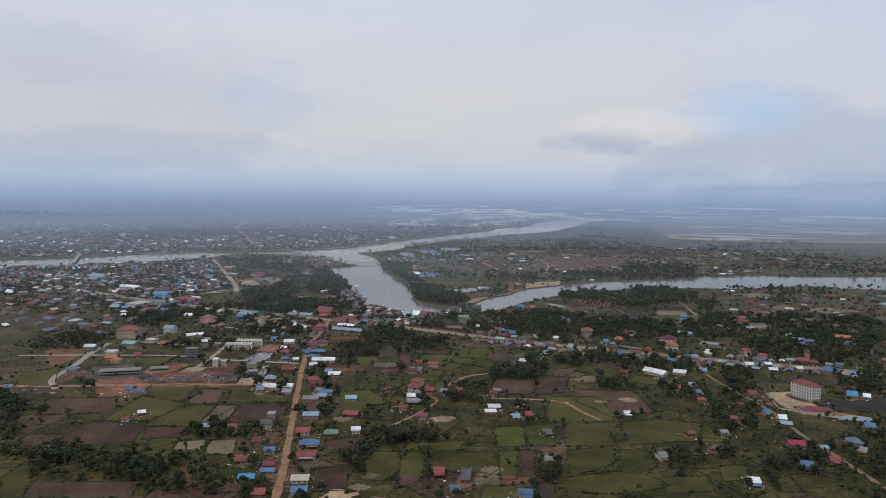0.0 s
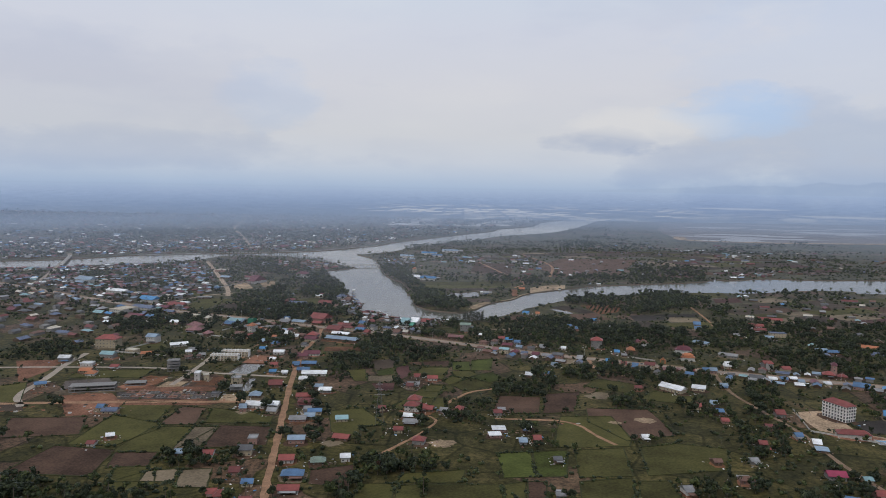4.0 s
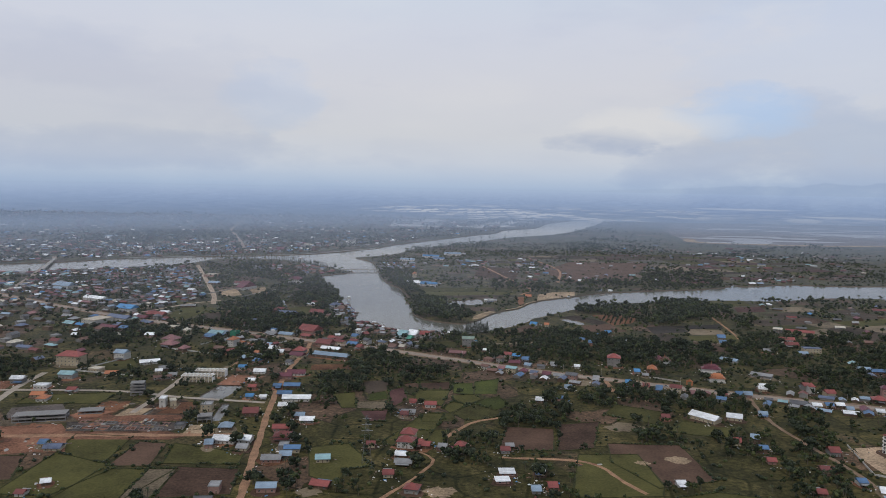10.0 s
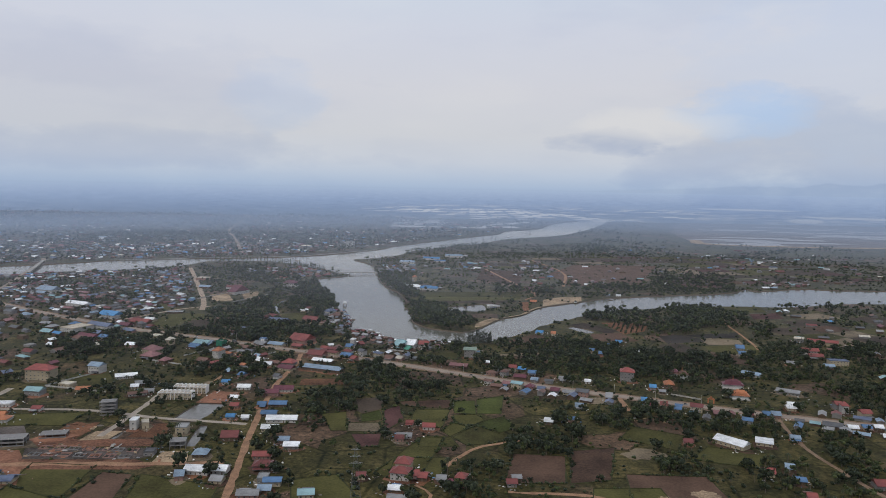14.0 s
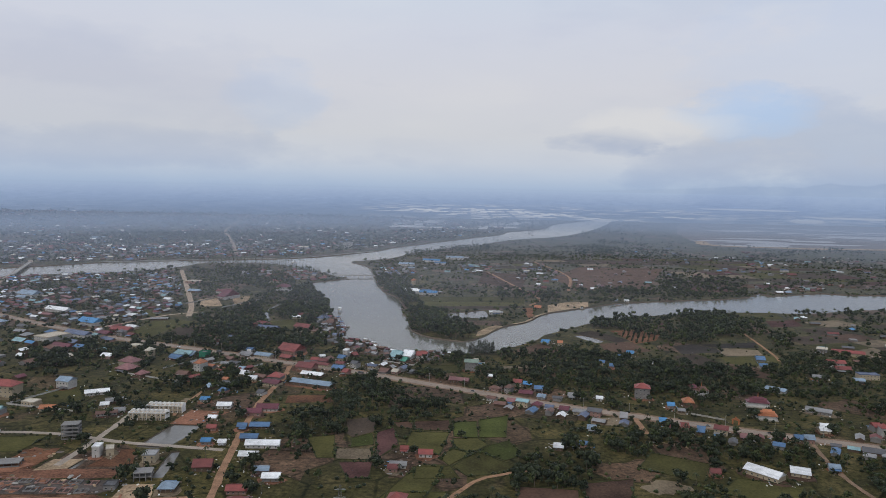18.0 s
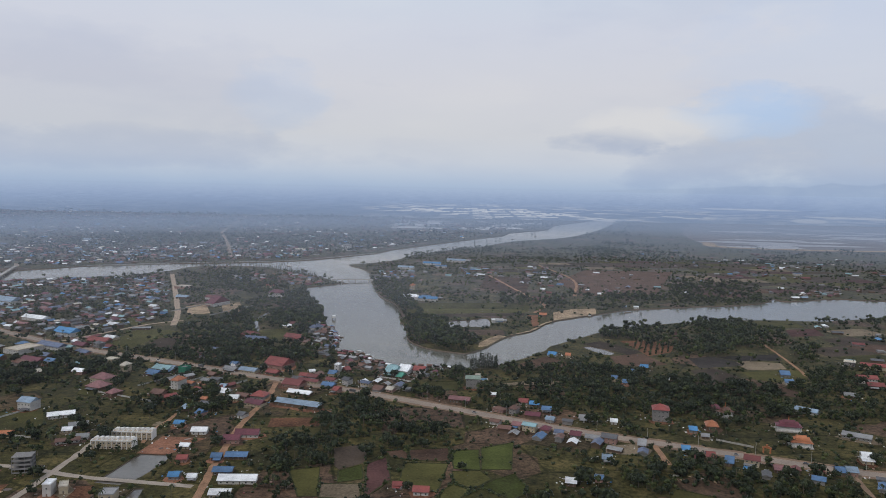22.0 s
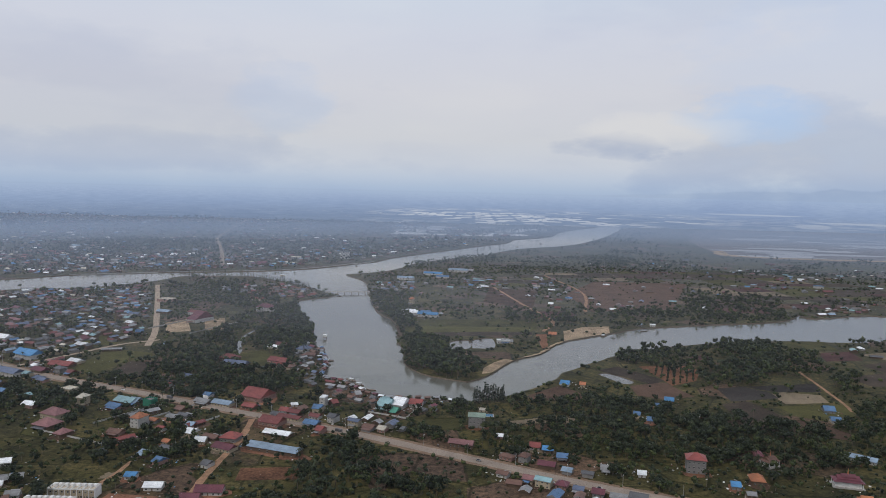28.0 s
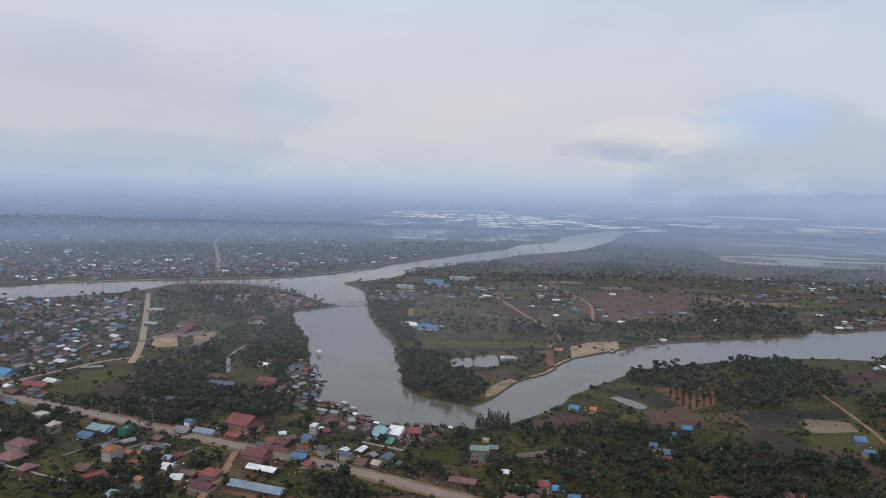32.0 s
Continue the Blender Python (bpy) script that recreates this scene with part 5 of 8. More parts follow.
house(27, 1088, 5.5, 6.7, 2.2, -10, "gable", "white")
house(39, 1053, 8.1, 9, 2.9, -10, "gable", "grey")
house(56, 1065, 8.0, 10.1, 2.5, -10, "gable", "red")
house(66, 1057, 8.1, 9, 2.9, -10, "gable", "brightblue")
house(76, 1041, 7.9, 9, 2.9, -10, "gable", "blue")
house(107, 1019, 6.8, 9, 2.5, -10, "gable", "grey")
house(133, 1011, 5.5, 7.8, 2.5, -10, "gable", "white")
house(178, 1026, 14.2, 13.4, 11, -10, "hip", "red")
house(198, 994, 5.7, 9, 2.9, -10, "gable", "brightblue")
house(218, 1006, 9.5, 13.4, 3.6, -10, "hip", "orange")
house(204, 979, 5.5, 6.7, 2.2, -10, "gable", "grey")
house(325, 1062, 20.7, 9, 2.9, -38, "gable", "greyblue")
house(336, 989, 21.6, 9, 2.9, -32, "gable", "grey")
house(319, 941, 7.6, 9, 2.9, -10, "gable", "white")
house(289, 905, 7.0, 10.1, 3.6, -10, "gable", "greyblue")
house(280, 904, 5.5, 10.1, 3.6, -10, "gable", "blue")
house(265, 906, 5.6, 9, 2.9, -10, "gable", "red")
house(236, 906, 6.4, 9, 2.9, -10, "gable", "pink")
house(204, 919, 5.5, 13.4, 2.9, -20, "gable", "blue")
house(193, 930, 5.8, 10.1, 2.9, -10, "gable", "red")
house(179, 924, 5.5, 10.1, 2.9, -10, "gable", "red")
house(178, 945, 5.5, 9, 2.5, -10, "gable", "brightblue")
house(110, 917, 6.5, 9, 2.9, -10, "gable", "greyblue")
house(145, 953, 5.5, 13.4, 2.9, -15, "gable", "grey")
house(76, 868, 6.7, 9, 2.9, -10, "gable", "white")
house(97, 876, 5.5, 6.7, 2.9, -10, "gable", "blue")
house(-246, 1086, 6.1, 9, 2.9, -15, "gable", "greyblue")
house(-326, 1150, 9.3, 13.4, 2.9, -15, "gable", "greyblue")
house(-374, 1142, 6.3, 11.2, 8, -15, "hip", "cream")
house(-343, 1051, 8.2, 12.3, 3.6, -20, "hip", "pink")
house(-223, 1047, 8.3, 10.1, 2.9, 0, "gable", "white")
house(-201, 1057, 14.1, 13.4, 3.6, -10, "hip", "red")
house(-237, 998, 5.8, 10.1, 2.9, -30, "gable", "blue")
house(-199, 996, 6.0, 9, 2.9, -20, "gable", "darkgrey")
house(-292, 1084, 8.7, 13.4, 9, -18, "hip", "orange")
house(-265, 1181, 7.1, 9, 2.9, -15, "gable", "blue")
house(-176, 1139, 7.5, 9, 2.9, -15, "gable", "red")
house(-135, 1170, 5.5, 10.1, 2.9, 35, "gable", "red")
house(-117, 1204, 5.5, 10.1, 2.9, 30, "gable", "grey")
house(-142, 1176, 7.1, 6.7, 2.2, 35, "gable", "white")
house(-230, 1318, 8.1, 9, 2.9, -10, "gable", "red")
house(190, 1199, 5.5, 7.8, 2.9, -10, "gable", "blue")
house(107, 1276, 9.4, 11.2, 2.9, -20, "gable", "brightblue")
house(126, 1274, 5.7, 9, 2.9, -10, "gable", "orange")
house(163, 1166, 5.5, 9, 2.9, -20, "gable", "blue")
house(172, 1149, 5.5, 10.1, 2.9, -15, "gable", "blue")
house(208, 1221, 8.3, 10.1, 2.9, -15, "gable", "brightblue")
house(221, 1169, 5.5, 7.8, 2.2, -20, "gable", "white")
house(354, 1170, 8.1, 10.1, 2.9, -10, "gable", "blue")
house(14, 1166, 8.4, 7.8, 1.4, -8, "flat", "cream")
house(240, 1063, 6.1, 10.1, 2.9, -10, "hip", "maroon")
house(-355, 1711, 28.9, 17.9, 8, -14, "hip", "maroon")
house(-407, 1829, 30.2, 10.1, 3.6, -14, "gable", "red")
house(-561, 1786, 26.9, 22.4, 4.8, -14, "flat", "beige")
house(-513, 1659, 21.8, 11.2, 3.6, -14, "gable", "greyblue")
house(-521, 1555, 13.3, 10.1, 2.9, -20, "gable", "white")
house(-472, 1478, 9.8, 10.1, 4.8, 20, "gable", "blue")
house(-459, 1371, 23.4, 5.6, 2.9, 15, "gable", "grey")
house(-218, 1403, 11.5, 17.9, 4.8, -30, "hip", "bluegrey")
house(-236, 1440, 10.0, 10.1, 2.9, -10, "gable", "red")
house(-203, 1377, 11.4, 10.1, 2.9, -10, "gable", "brown")
house(-404, 1412, 9.2, 9, 2.9, -20, "gable", "greyblue")
house(-106, 1730, 16.9, 13.4, 4.8, -15, "gable", "white")
house(-80, 1733, 17.3, 11.2, 3.6, -15, "gable", "blue")
house(-114, 1843, 7.3, 13.4, 10, -15, "hip", "orange")
house(25, 2107, 14.4, 9, 3.6, -5, "gable", "white")
house(-26, 2445, 55.8, 11.2, 3.6, -5, "gable", "grey")
house(-105, 2361, 42.6, 11.2, 3.6, -5, "gable", "grey")
house(-74, 2279, 30.4, 11.2, 3.6, -5, "gable", "blue")
house(315, 2203, 13.4, 9, 3.6, -5, "gable", "white")
house(197, 1958, 12.3, 9, 3.6, -20, "gable", "blue")
house(152, 1876, 8.1, 9, 3.6, -20, "gable", "white")
house(261, 1826, 10.3, 9, 3.6, -5, "gable", "white")
house(123, 1569, 10.6, 11.2, 2.9, -5, "gable", "orange")
house(51, 1502, 15.9, 9, 2.9, 5, "gable", "grey")
house(276, 1676, 9.2, 7.8, 2.9, -5, "gable", "greyblue")
house(298, 1675, 7.9, 6.7, 2.9, -5, "gable", "white")
house(649, 1846, 13.6, 9, 2.9, 5, "gable", "white")
house(668, 1849, 12.1, 9, 2.9, 5, "gable", "greyblue")
house(842, 2285, 18.6, 13.4, 5.6, 0, "flat", "blue")
house(364, 1206, 9.5, 13.4, 2.9, -10, "gable", "blue")
house(455, 1130, 21.9, 11.2, 5.6, -5, "flat", "bluegrey")
house(446, 1186, 20.2, 11.2, 5.6, -5, "gable", "red")
house(475, 1280, 8.7, 9, 2.9, -30, "gable", "teal")
house(493, 1250, 37.0, 10.1, 4.8, -22, "gable", "red")
house(443, 1162, 15.8, 11.2, 3.6, -10, "gable", "red")
house(469, 1269, 11.5, 7.8, 4.8, -30, "gable", "cream")
house(397, 1121, 12.8, 9, 2.9, -22, "gable", "grey")

house(-335, 1151, 21.7, 13.5, 2.9, -23, "gable", "teal")
house(-338, 1133, 15.1, 9.4, 2.9, -23, "gable", "blue")
house(-302, 1114, 28.3, 7.1, 3.2, 52, "gable", "grey")
house(-284, 1095, 8.5, 6.5, 2.9, -23, "gable", "orange")
house(-268, 1074, 6.8, 6.5, 2.9, -23, "gable", "red")
house(-244, 1089, 16.8, 6.5, 2.9, 55, "gable", "darkred")
house(-270, 1106, 12.5, 7.7, 2.9, -23, "gable", "grey")
house(-263, 1112, 10.7, 6.6, 2.9, -23, "gable", "darkgrey")
house(-287, 1044, 15.7, 6.5, 3.2, 48, "gable", "red")
house(-276, 1042, 9.5, 6.5, 2.9, -23, "gable", "maroon")
house(-198, 1033, 17.8, 11.0, 2.9, -23, "gable", "maroon")
house(-475, 1284, 27.4, 13.7, 3.2, -10, "gable", "red")
house(-469, 1303, 16.5, 10.3, 2.9, -23, "gable", "white")
house(-485, 1257, 18.1, 11.2, 2.9, -23, "gable", "maroon")
house(-262, 1158, 15.6, 9.7, 2.9, -23, "gable", "grey")
house(-241, 1155, 20.7, 10.3, 2.8, -20, "gable", "greyblue")
house(-179, 1125, 11.8, 7.3, 2.9, -23, "gable", "darkgrey")
house(-166, 1118, 23.4, 7.0, 2.8, -22, "gable", "darkred")
house(-322, 1216, 7.9, 6.5, 2.9, -23, "gable", "red")
house(-328, 1238, 21.0, 13.0, 2.9, -23, "gable", "brown")
house(-309, 1248, 17.7, 11.0, 2.9, -23, "gable", "bluegrey")
house(-294, 1334, 22.2, 14.0, 6.0, -14, "hip", "darkred", "wall_wood")
house(-277, 1306, 29.1, 14.0, 5.6, -14, "gable", "bluegrey", "wall_wood")
house(-234, 1340, 26.3, 14.0, 2.9, -23, "gable", "red")
house(-222, 1314, 30.5, 14.0, 2.6, -23, "flat", "brown")
house(-253, 1430, 18.9, 11.7, 2.9, -23, "gable", "darkred")
house(-262, 1416, 15.7, 9.8, 2.9, -23, "gable", "white")
house(-509, 1393, 16.9, 10.5, 2.9, -23, "gable", "white")
house(-520, 1346, 17.4, 10.8, 4.0, -23, "flat", "cream")
house(-217, 1056, 13.2, 8.2, 2.9, -23, "gable", "brown")
house(-249, 1041, 6.0, 6.5, 2.9, -23, "gable", "orange")


# ---------------------------------------------------------------- buildings with a shape of their own
def solid(name, parent, mat, *boxes, label=""):
    bm = bmesh.new()
    for q in boxes:
        box(bm, *q)
    return part(name, bm, M[mat], parent, label)


def thing(name, x, y, yaw, label, category, z=0.0, foot=None, group=""):
    ob = new(name)
    ob.matrix_basis = pose(x, y, z, 0, 0, yaw)
    if foot:
        footprints.append((x, y, foot[0] / 2 + 1, foot[1] / 2 + 1, yaw))
    return tagged(ob, label, category, group)


def hotel():
    """White five-storey hotel with balconies and a red hipped roof."""
    w, d, h, n_ = 25.0, 12.0, 14.5, 5
    ob = thing("hotel", 349, 741, -66, "white five-storey hotel with balconies and a red hipped roof", "hotel", foot=(w, d))
    solid("wall", ob, "wall_bright", (-w / 2, -d / 2, 0, w / 2, d / 2, h))
    up, fc = roof_verts("hip", w, d, 3.2, 0.8)
    me = roof_mesh("hip", w, d, M["roof_red"])
    share("roof", me, ob, pose(0, 0, h + 0.15))
    solid("cornice", ob, "wall_bright", (-w / 2 - 0.4, -d / 2 - 0.4, h - 0.3, w / 2 + 0.4, d / 2 + 0.4, h - 0.02))
    for s in range(n_):
        z = s * h / n_
        for side, half, run, count in ((0, d / 2, w, 8), (180, d / 2, w, 8), (90, w / 2, d, 4), (-90, w / 2, d, 4)):
            for i in range(count):
                u = (i + 0.5) * run / count - run / 2
                base_ = pose(0, 0, 0, 0, 0, side) @ pose(u, -half, z + 0.35)
                share("window", CACHE["french"], ob, base_)
                if side in (0, 90, -90) and s > 0:
                    slab = share("balcony", CACHE["balcony"], ob, base_)
                    share("railing", CACHE["railing"], slab)


def balcony_mesh():
    bm = bmesh.new()
    for x0 in (-1.2, 1.14):
        box(bm, x0, -1.0, -0.05, x0 + 0.06, -0.02, 0.85)
    box(bm, -1.2, -1.0, 0.78, 1.2, -0.94, 0.85)
    for i in range(9):
        box(bm, -1.1 + i * 0.27, -0.99, -0.05, -1.06 + i * 0.27, -0.95, 0.8)
    return mesh_of(bm, "railing", M["wall_bright"])


def slab_mesh():
    bm = bmesh.new()
    box(bm, -1.2, -1.0, -0.2, 1.2, -0.02, -0.05)
    return mesh_of(bm, "balcony", M["wall_bright"])


def french_mesh():
    v, f, mi = [], [], []
    for x0, x1, z0, z1, y, m in ((-0.8, 0.8, 0, 2.0, -0.06, 0), (-0.9, -0.8, 0, 2.1, -0.1, 1), (0.8, 0.9, 0, 2.1, -0.1, 1), (-0.8, 0.8, 2.0, 2.1, -0.1, 1), (-0.03, 0.03, 0, 2.0, -0.08, 1)):
        e = len(v)
        v += [(x0, y, z0), (x1, y, z0), (x1, y, z1), (x0, y, z1), (x0, 0, z0), (x1, 0, z0), (x1, 0, z1), (x0, 0, z1)]
        f += [(e, e + 1, e + 2, e + 3), (e, e + 4, e + 5, e + 1), (e + 1, e + 5, e + 6, e + 2), (e + 2, e + 6, e + 7, e + 3), (e + 3, e + 7, e + 4, e)]
        mi += [m] * 5
    me = bpy.data.meshes.new("window")
    me.from_pydata(v, [], f)
    me.materials.append(M["glass"])
    me.materials.append(M["wall_bright"])
    me.polygons.foreach_set("material_index", mi)
    return me


CACHE["railing"], CACHE["balcony"], CACHE["french"] = balcony_mesh(), slab_mesh(), french_mesh()
hotel()
annex = thing("pool_house", 336, 690, -8, "long low red-roofed pool house beside the hotel", "building", foot=(27, 11))
solid("wall", annex, "wall_white", (-13, -5, 0, 13, 5, 3.2))
share("roof", roof_mesh("hip", 26, 10, M["roof_red"]), annex, pose(0, 0, 3.2))
pool = thing("swimming_pool", 363, 674, -8, "long rectangular blue swimming pool with a pale rim", "pool", foot=(35, 14))
solid("rim", pool, "concrete", (-15, -6.5, -0.2, 15, -5, 0.3), (-15, 5, -0.2, 15, 6.5, 0.3), (-15, -5, -0.2, -13.5, 5, 0.3), (13.5, -5, -0.2, 15, 5, 0.3))
solid("water", pool, "pool", (-13.5, -5, -0.1, 13.5, 5, 0.2))
pool = thing("swimming_pool", 19, 1152, 0, "small blue garden pool with a pale rim", "pool")
solid("rim", pool, "concrete", (-4.5, -5, -0.2, 4.5, -4, 0.25), (-4.5, 4, -0.2, 4.5, 5, 0.25), (-4.5, -4, -0.2, -3.5, 4, 0.25), (3.5, -4, -0.2, 4.5, 4, 0.25))
solid("water", pool, "pool", (-3.5, -4, -0.1, 3.5, 4, 0.15))


def frame_building(x, y, w, d, storeys, yaw, label, bays=6, filled=True):
    """An unfinished concrete frame: slabs, columns and block infill."""
    h = 3.0
    ob = thing("unfinished_building", x, y, yaw, label, "building", foot=(w, d))
    for s in range(storeys):
        solid("floor_slab", ob, "wall_grey", (-w / 2, -d / 2, (s + 1) * h - 0.25, w / 2, d / 2, (s + 1) * h))
        for i in range(bays + 1):
            for j in (0, 1, 2):
                px, py = -w / 2 + 0.2 + i * (w - 0.4) / bays, -d / 2 + 0.2 + j * (d - 0.4) / 2
                solid("column", ob, "wall_grey", (px - 0.18, py - 0.18, s * h, px + 0.18, py + 0.18, (s + 1) * h - 0.25))
        if filled:
            for i in range(bays):
                x0, x1 = -w / 2 + 0.4 + i * (w - 0.4) / bays, -w / 2 + (i + 1) * (w - 0.4) / bays
                solid("infill_panel", ob, "wall_grey", (x0, -d / 2 + 0.15, s * h, x1, -d / 2 + 0.3, s * h + 1.1))
                solid("infill_panel", ob, "wall_grey", (x0, d / 2 - 0.3, s * h, x1, d / 2 - 0.15, s * h + 2.7))
    for i in range(bays + 1):
        px = -w / 2 + 0.2 + i * (w - 0.4) / bays
        solid("column_stub", ob, "concrete", (px - 0.15, -d / 2 + 0.05, storeys * h, px + 0.15, -d / 2 + 0.35, storeys * h + 0.9))
    return ob


frame_building(-362, 774, 42, 14, 2, 16, "grey unfinished concrete building of two storeys on red earth", 8)
frame_building(-330, 798, 20, 12, 1, 16, "low unfinished concrete building with open bays", 4)
frame_building(-315, 859, 13, 11, 4, 15, "tall grey concrete shell of a narrow house", 3)
frame_building(-222, 782, 12, 11, 2, 14, "small unfinished concrete house beside a sandy lot", 3, False)


def row_house(x, y, units, yaw, label):
    w, d, h = units * 4.0, 10.0, 6.2
    ob = thing("row_house", x, y, yaw, label, "row house", foot=(w, d))
    solid("wall", ob, "wall_cream", (-w / 2, -d / 2, 0, w / 2, d / 2, h))
    for i in range(units + 1):
        px = -w / 2 + i * 4.0
        solid("party_wall", ob, "wall_bright", (px - 0.15, -d / 2 - 0.4, 0, px + 0.15, d / 2 + 0.1, h + 1.0))
    solid("parapet", ob, "wall_bright", (-w / 2, -d / 2 - 0.25, h, w / 2, -d / 2, h + 0.8), (-w / 2, d / 2, h, w / 2, d / 2 + 0.1, h + 0.8))
    solid("roof", ob, "roof_beige", (-w / 2, -d / 2, h, w / 2, d / 2, h + 0.2))
    for i in range(units):
        px = -w / 2 + i * 4.0 + 2
        share("door", opening_mesh("door"), ob, pose(px - 0.8, -d / 2, 0.02))
        share("window", opening_mesh("window"), ob, pose(px + 0.9, -d / 2, 0.9))
        share("window", opening_mesh("window"), ob, pose(px, -d / 2, 4.2))
        share("window", opening_mesh("window"), ob, pose(px, d / 2, 4.2, 0, 0, 180))
        solid("roof_hatch", ob, "wall_bright", (px - 1.0, 0.5, h + 0.2, px + 1.0, 3.2, h + 1.7))


row_house(-275, 912, 8, 2, "row of cream townhouses with flat roofs and white party walls")
row_house(-269, 934, 8, 2, "second row of cream townhouses with flat roofs")


def temple(x, y, w, d, yaw, roof, label, spire=True, h=5.0):
    """A hall with stacked steep roofs, columns and a spire."""
    ob = thing("temple", x, y, yaw, label, "temple", foot=(w, d))
    solid("plinth", ob, "concrete", (-w / 2 - 1, -d / 2 - 1, 0, w / 2 + 1, d / 2 + 1, 0.8))
    solid("wall", ob, "wall_bright", (-w / 2 + 1.2, -d / 2 + 1.2, 0.8, w / 2 - 1.2, d / 2 - 1.2, h))
    for i in range(7):
        for side in (-1, 1):
            px = -w / 2 + 0.4 + i * (w - 0.8) / 6
            solid("column", ob, "wall_bright", (px - 0.2, side * (d / 2 - 0.4) - 0.2, 0.8, px + 0.2, side * (d / 2 - 0.4) + 0.2, h))
    for k_, (fw, fd, z, rise) in enumerate(((1.0, 1.0, h, 0.22), (0.74, 0.60, h + 0.13 * d, 0.34), (0.48, 0.40, h + 0.25 * d, 0.5))):
        up, fc = roof_verts("gable" if k_ else "hip", w * fw, d * fd, rise * d * fd, 0.7 - 0.2 * k_)
        kk = len(up)
        v = up + [(a, c, e - 0.2) for a, c, e in up]
        f = list(fc) + [tuple(kk + i for i in reversed(q)) for q in fc]
        if k_:
            f += [(1, 4, 2), (0, 3, 5)]
        me = bpy.data.meshes.new("roof_tier")
        me.from_pydata(v, [], f)
        me.materials.append(M["roof_" + roof])
        share("roof_tier", me, ob, pose(0, 0, z))
    if spire:
        bm = bmesh.new()
        bmesh.ops.create_cone(bm, segments=8, radius1=0.6, radius2=0.02, depth=5, matrix=Matrix.Translation((0, 0, h + 0.25 * d + 0.2 * d + 2.0)))
        part("spire", bm, M["roof_orange"], ob)
    return ob


temple(285, 1006, 20, 11, -12, "maroon", "temple hall with stacked maroon roofs among trees")
temple(278, 965, 16, 11, -12, "orange", "white temple hall with a bright orange tiled roof", False, 4.6)
temple(242, 1043, 13, 9, 30, "brown", "old temple with tall brown tiered roofs and a spire")
gate = thing("temple_gate", 243, 946, -20, "ornate carved ochre gate beside the main road", "gate")
solid("pillar", gate, "roof_orange", (-3.2, -0.6, 0, -2.0, 0.6, 4.0))
solid("pillar", gate, "roof_orange", (2.0, -0.6, 0, 3.2, 0.6, 4.0))
solid("lintel", gate, "roof_orange", (-3.6, -0.7, 4.0, 3.6, 0.7, 4.8), (-2.2, -0.6, 4.8, 2.2, 0.6, 5.6), (-0.8, -0.4, 5.6, 0.8, 0.4, 7.0))
fence = thing("boundary_wall", 224, 965, -32, "low pale boundary wall round the temple yard", "wall")
for i in range(10):
    solid("wall_panel", fence, "concrete", (-15 + i * 3.0, -0.1, 0, -12.3 + i * 3.0, 0.1, 1.5))
    solid("post", fence, "concrete", (-12.3 + i * 3.0, -0.18, 0, -12.0 + i * 3.0, 0.18, 1.8))


def girder_bridge(x0, y0, x1, y1, width, deck, label, piers):
    dx, dy = x1 - x0, y1 - y0
    ln = math.hypot(dx, dy)
    ob = thing("bridge", (x0 + x1) / 2, (y0 + y1) / 2, math.degrees(math.atan2(dy, dx)), label, "bridge")
    solid("deck", ob, "concrete", (-ln / 2, -width / 2, deck - 0.8, ln / 2, width / 2, deck))
    for s in (-1, 1):
        solid("railing", ob, "concrete", (-ln / 2, s * width / 2 - 0.1, deck + 0.7, ln / 2, s * width / 2 + 0.1, deck + 1.0))
        for i in range(int(ln / 4)):
            solid("rail_post", ob, "concrete", (-ln / 2 + i * 4, s * width / 2 - 0.1, deck, -ln / 2 + i * 4 + 0.2, s * width / 2 + 0.1, deck + 0.7))
    for i in range(piers):
        px = -ln / 2 + (i + 0.5) * ln / piers
        solid("pier", ob, "concrete", (px - 0.8, -width / 2 + 0.5, -4, px + 0.8, width / 2 - 0.5, deck - 0.8))
    for s in (-1, 1):
        solid("abutment", ob, "concrete", (s * ln / 2 - 3, -width / 2, -2, s * ln / 2 + 3, width / 2, deck - 0.05))


girder_bridge(-298, 1955, -214, 1971, 6, 3.2, "pale concrete bridge on piers over the basin mouth", 6)
girder_bridge(-968, 1824, -1069, 2056, 8, 4.0, "long concrete road bridge over the wide river", 9)


M["dull_steel"] = material("weathered_steel", shades((0.13, 0.13, 0.13), 0.2), 0.5, 4.0, 0.6, 0.4, metal=0.2)


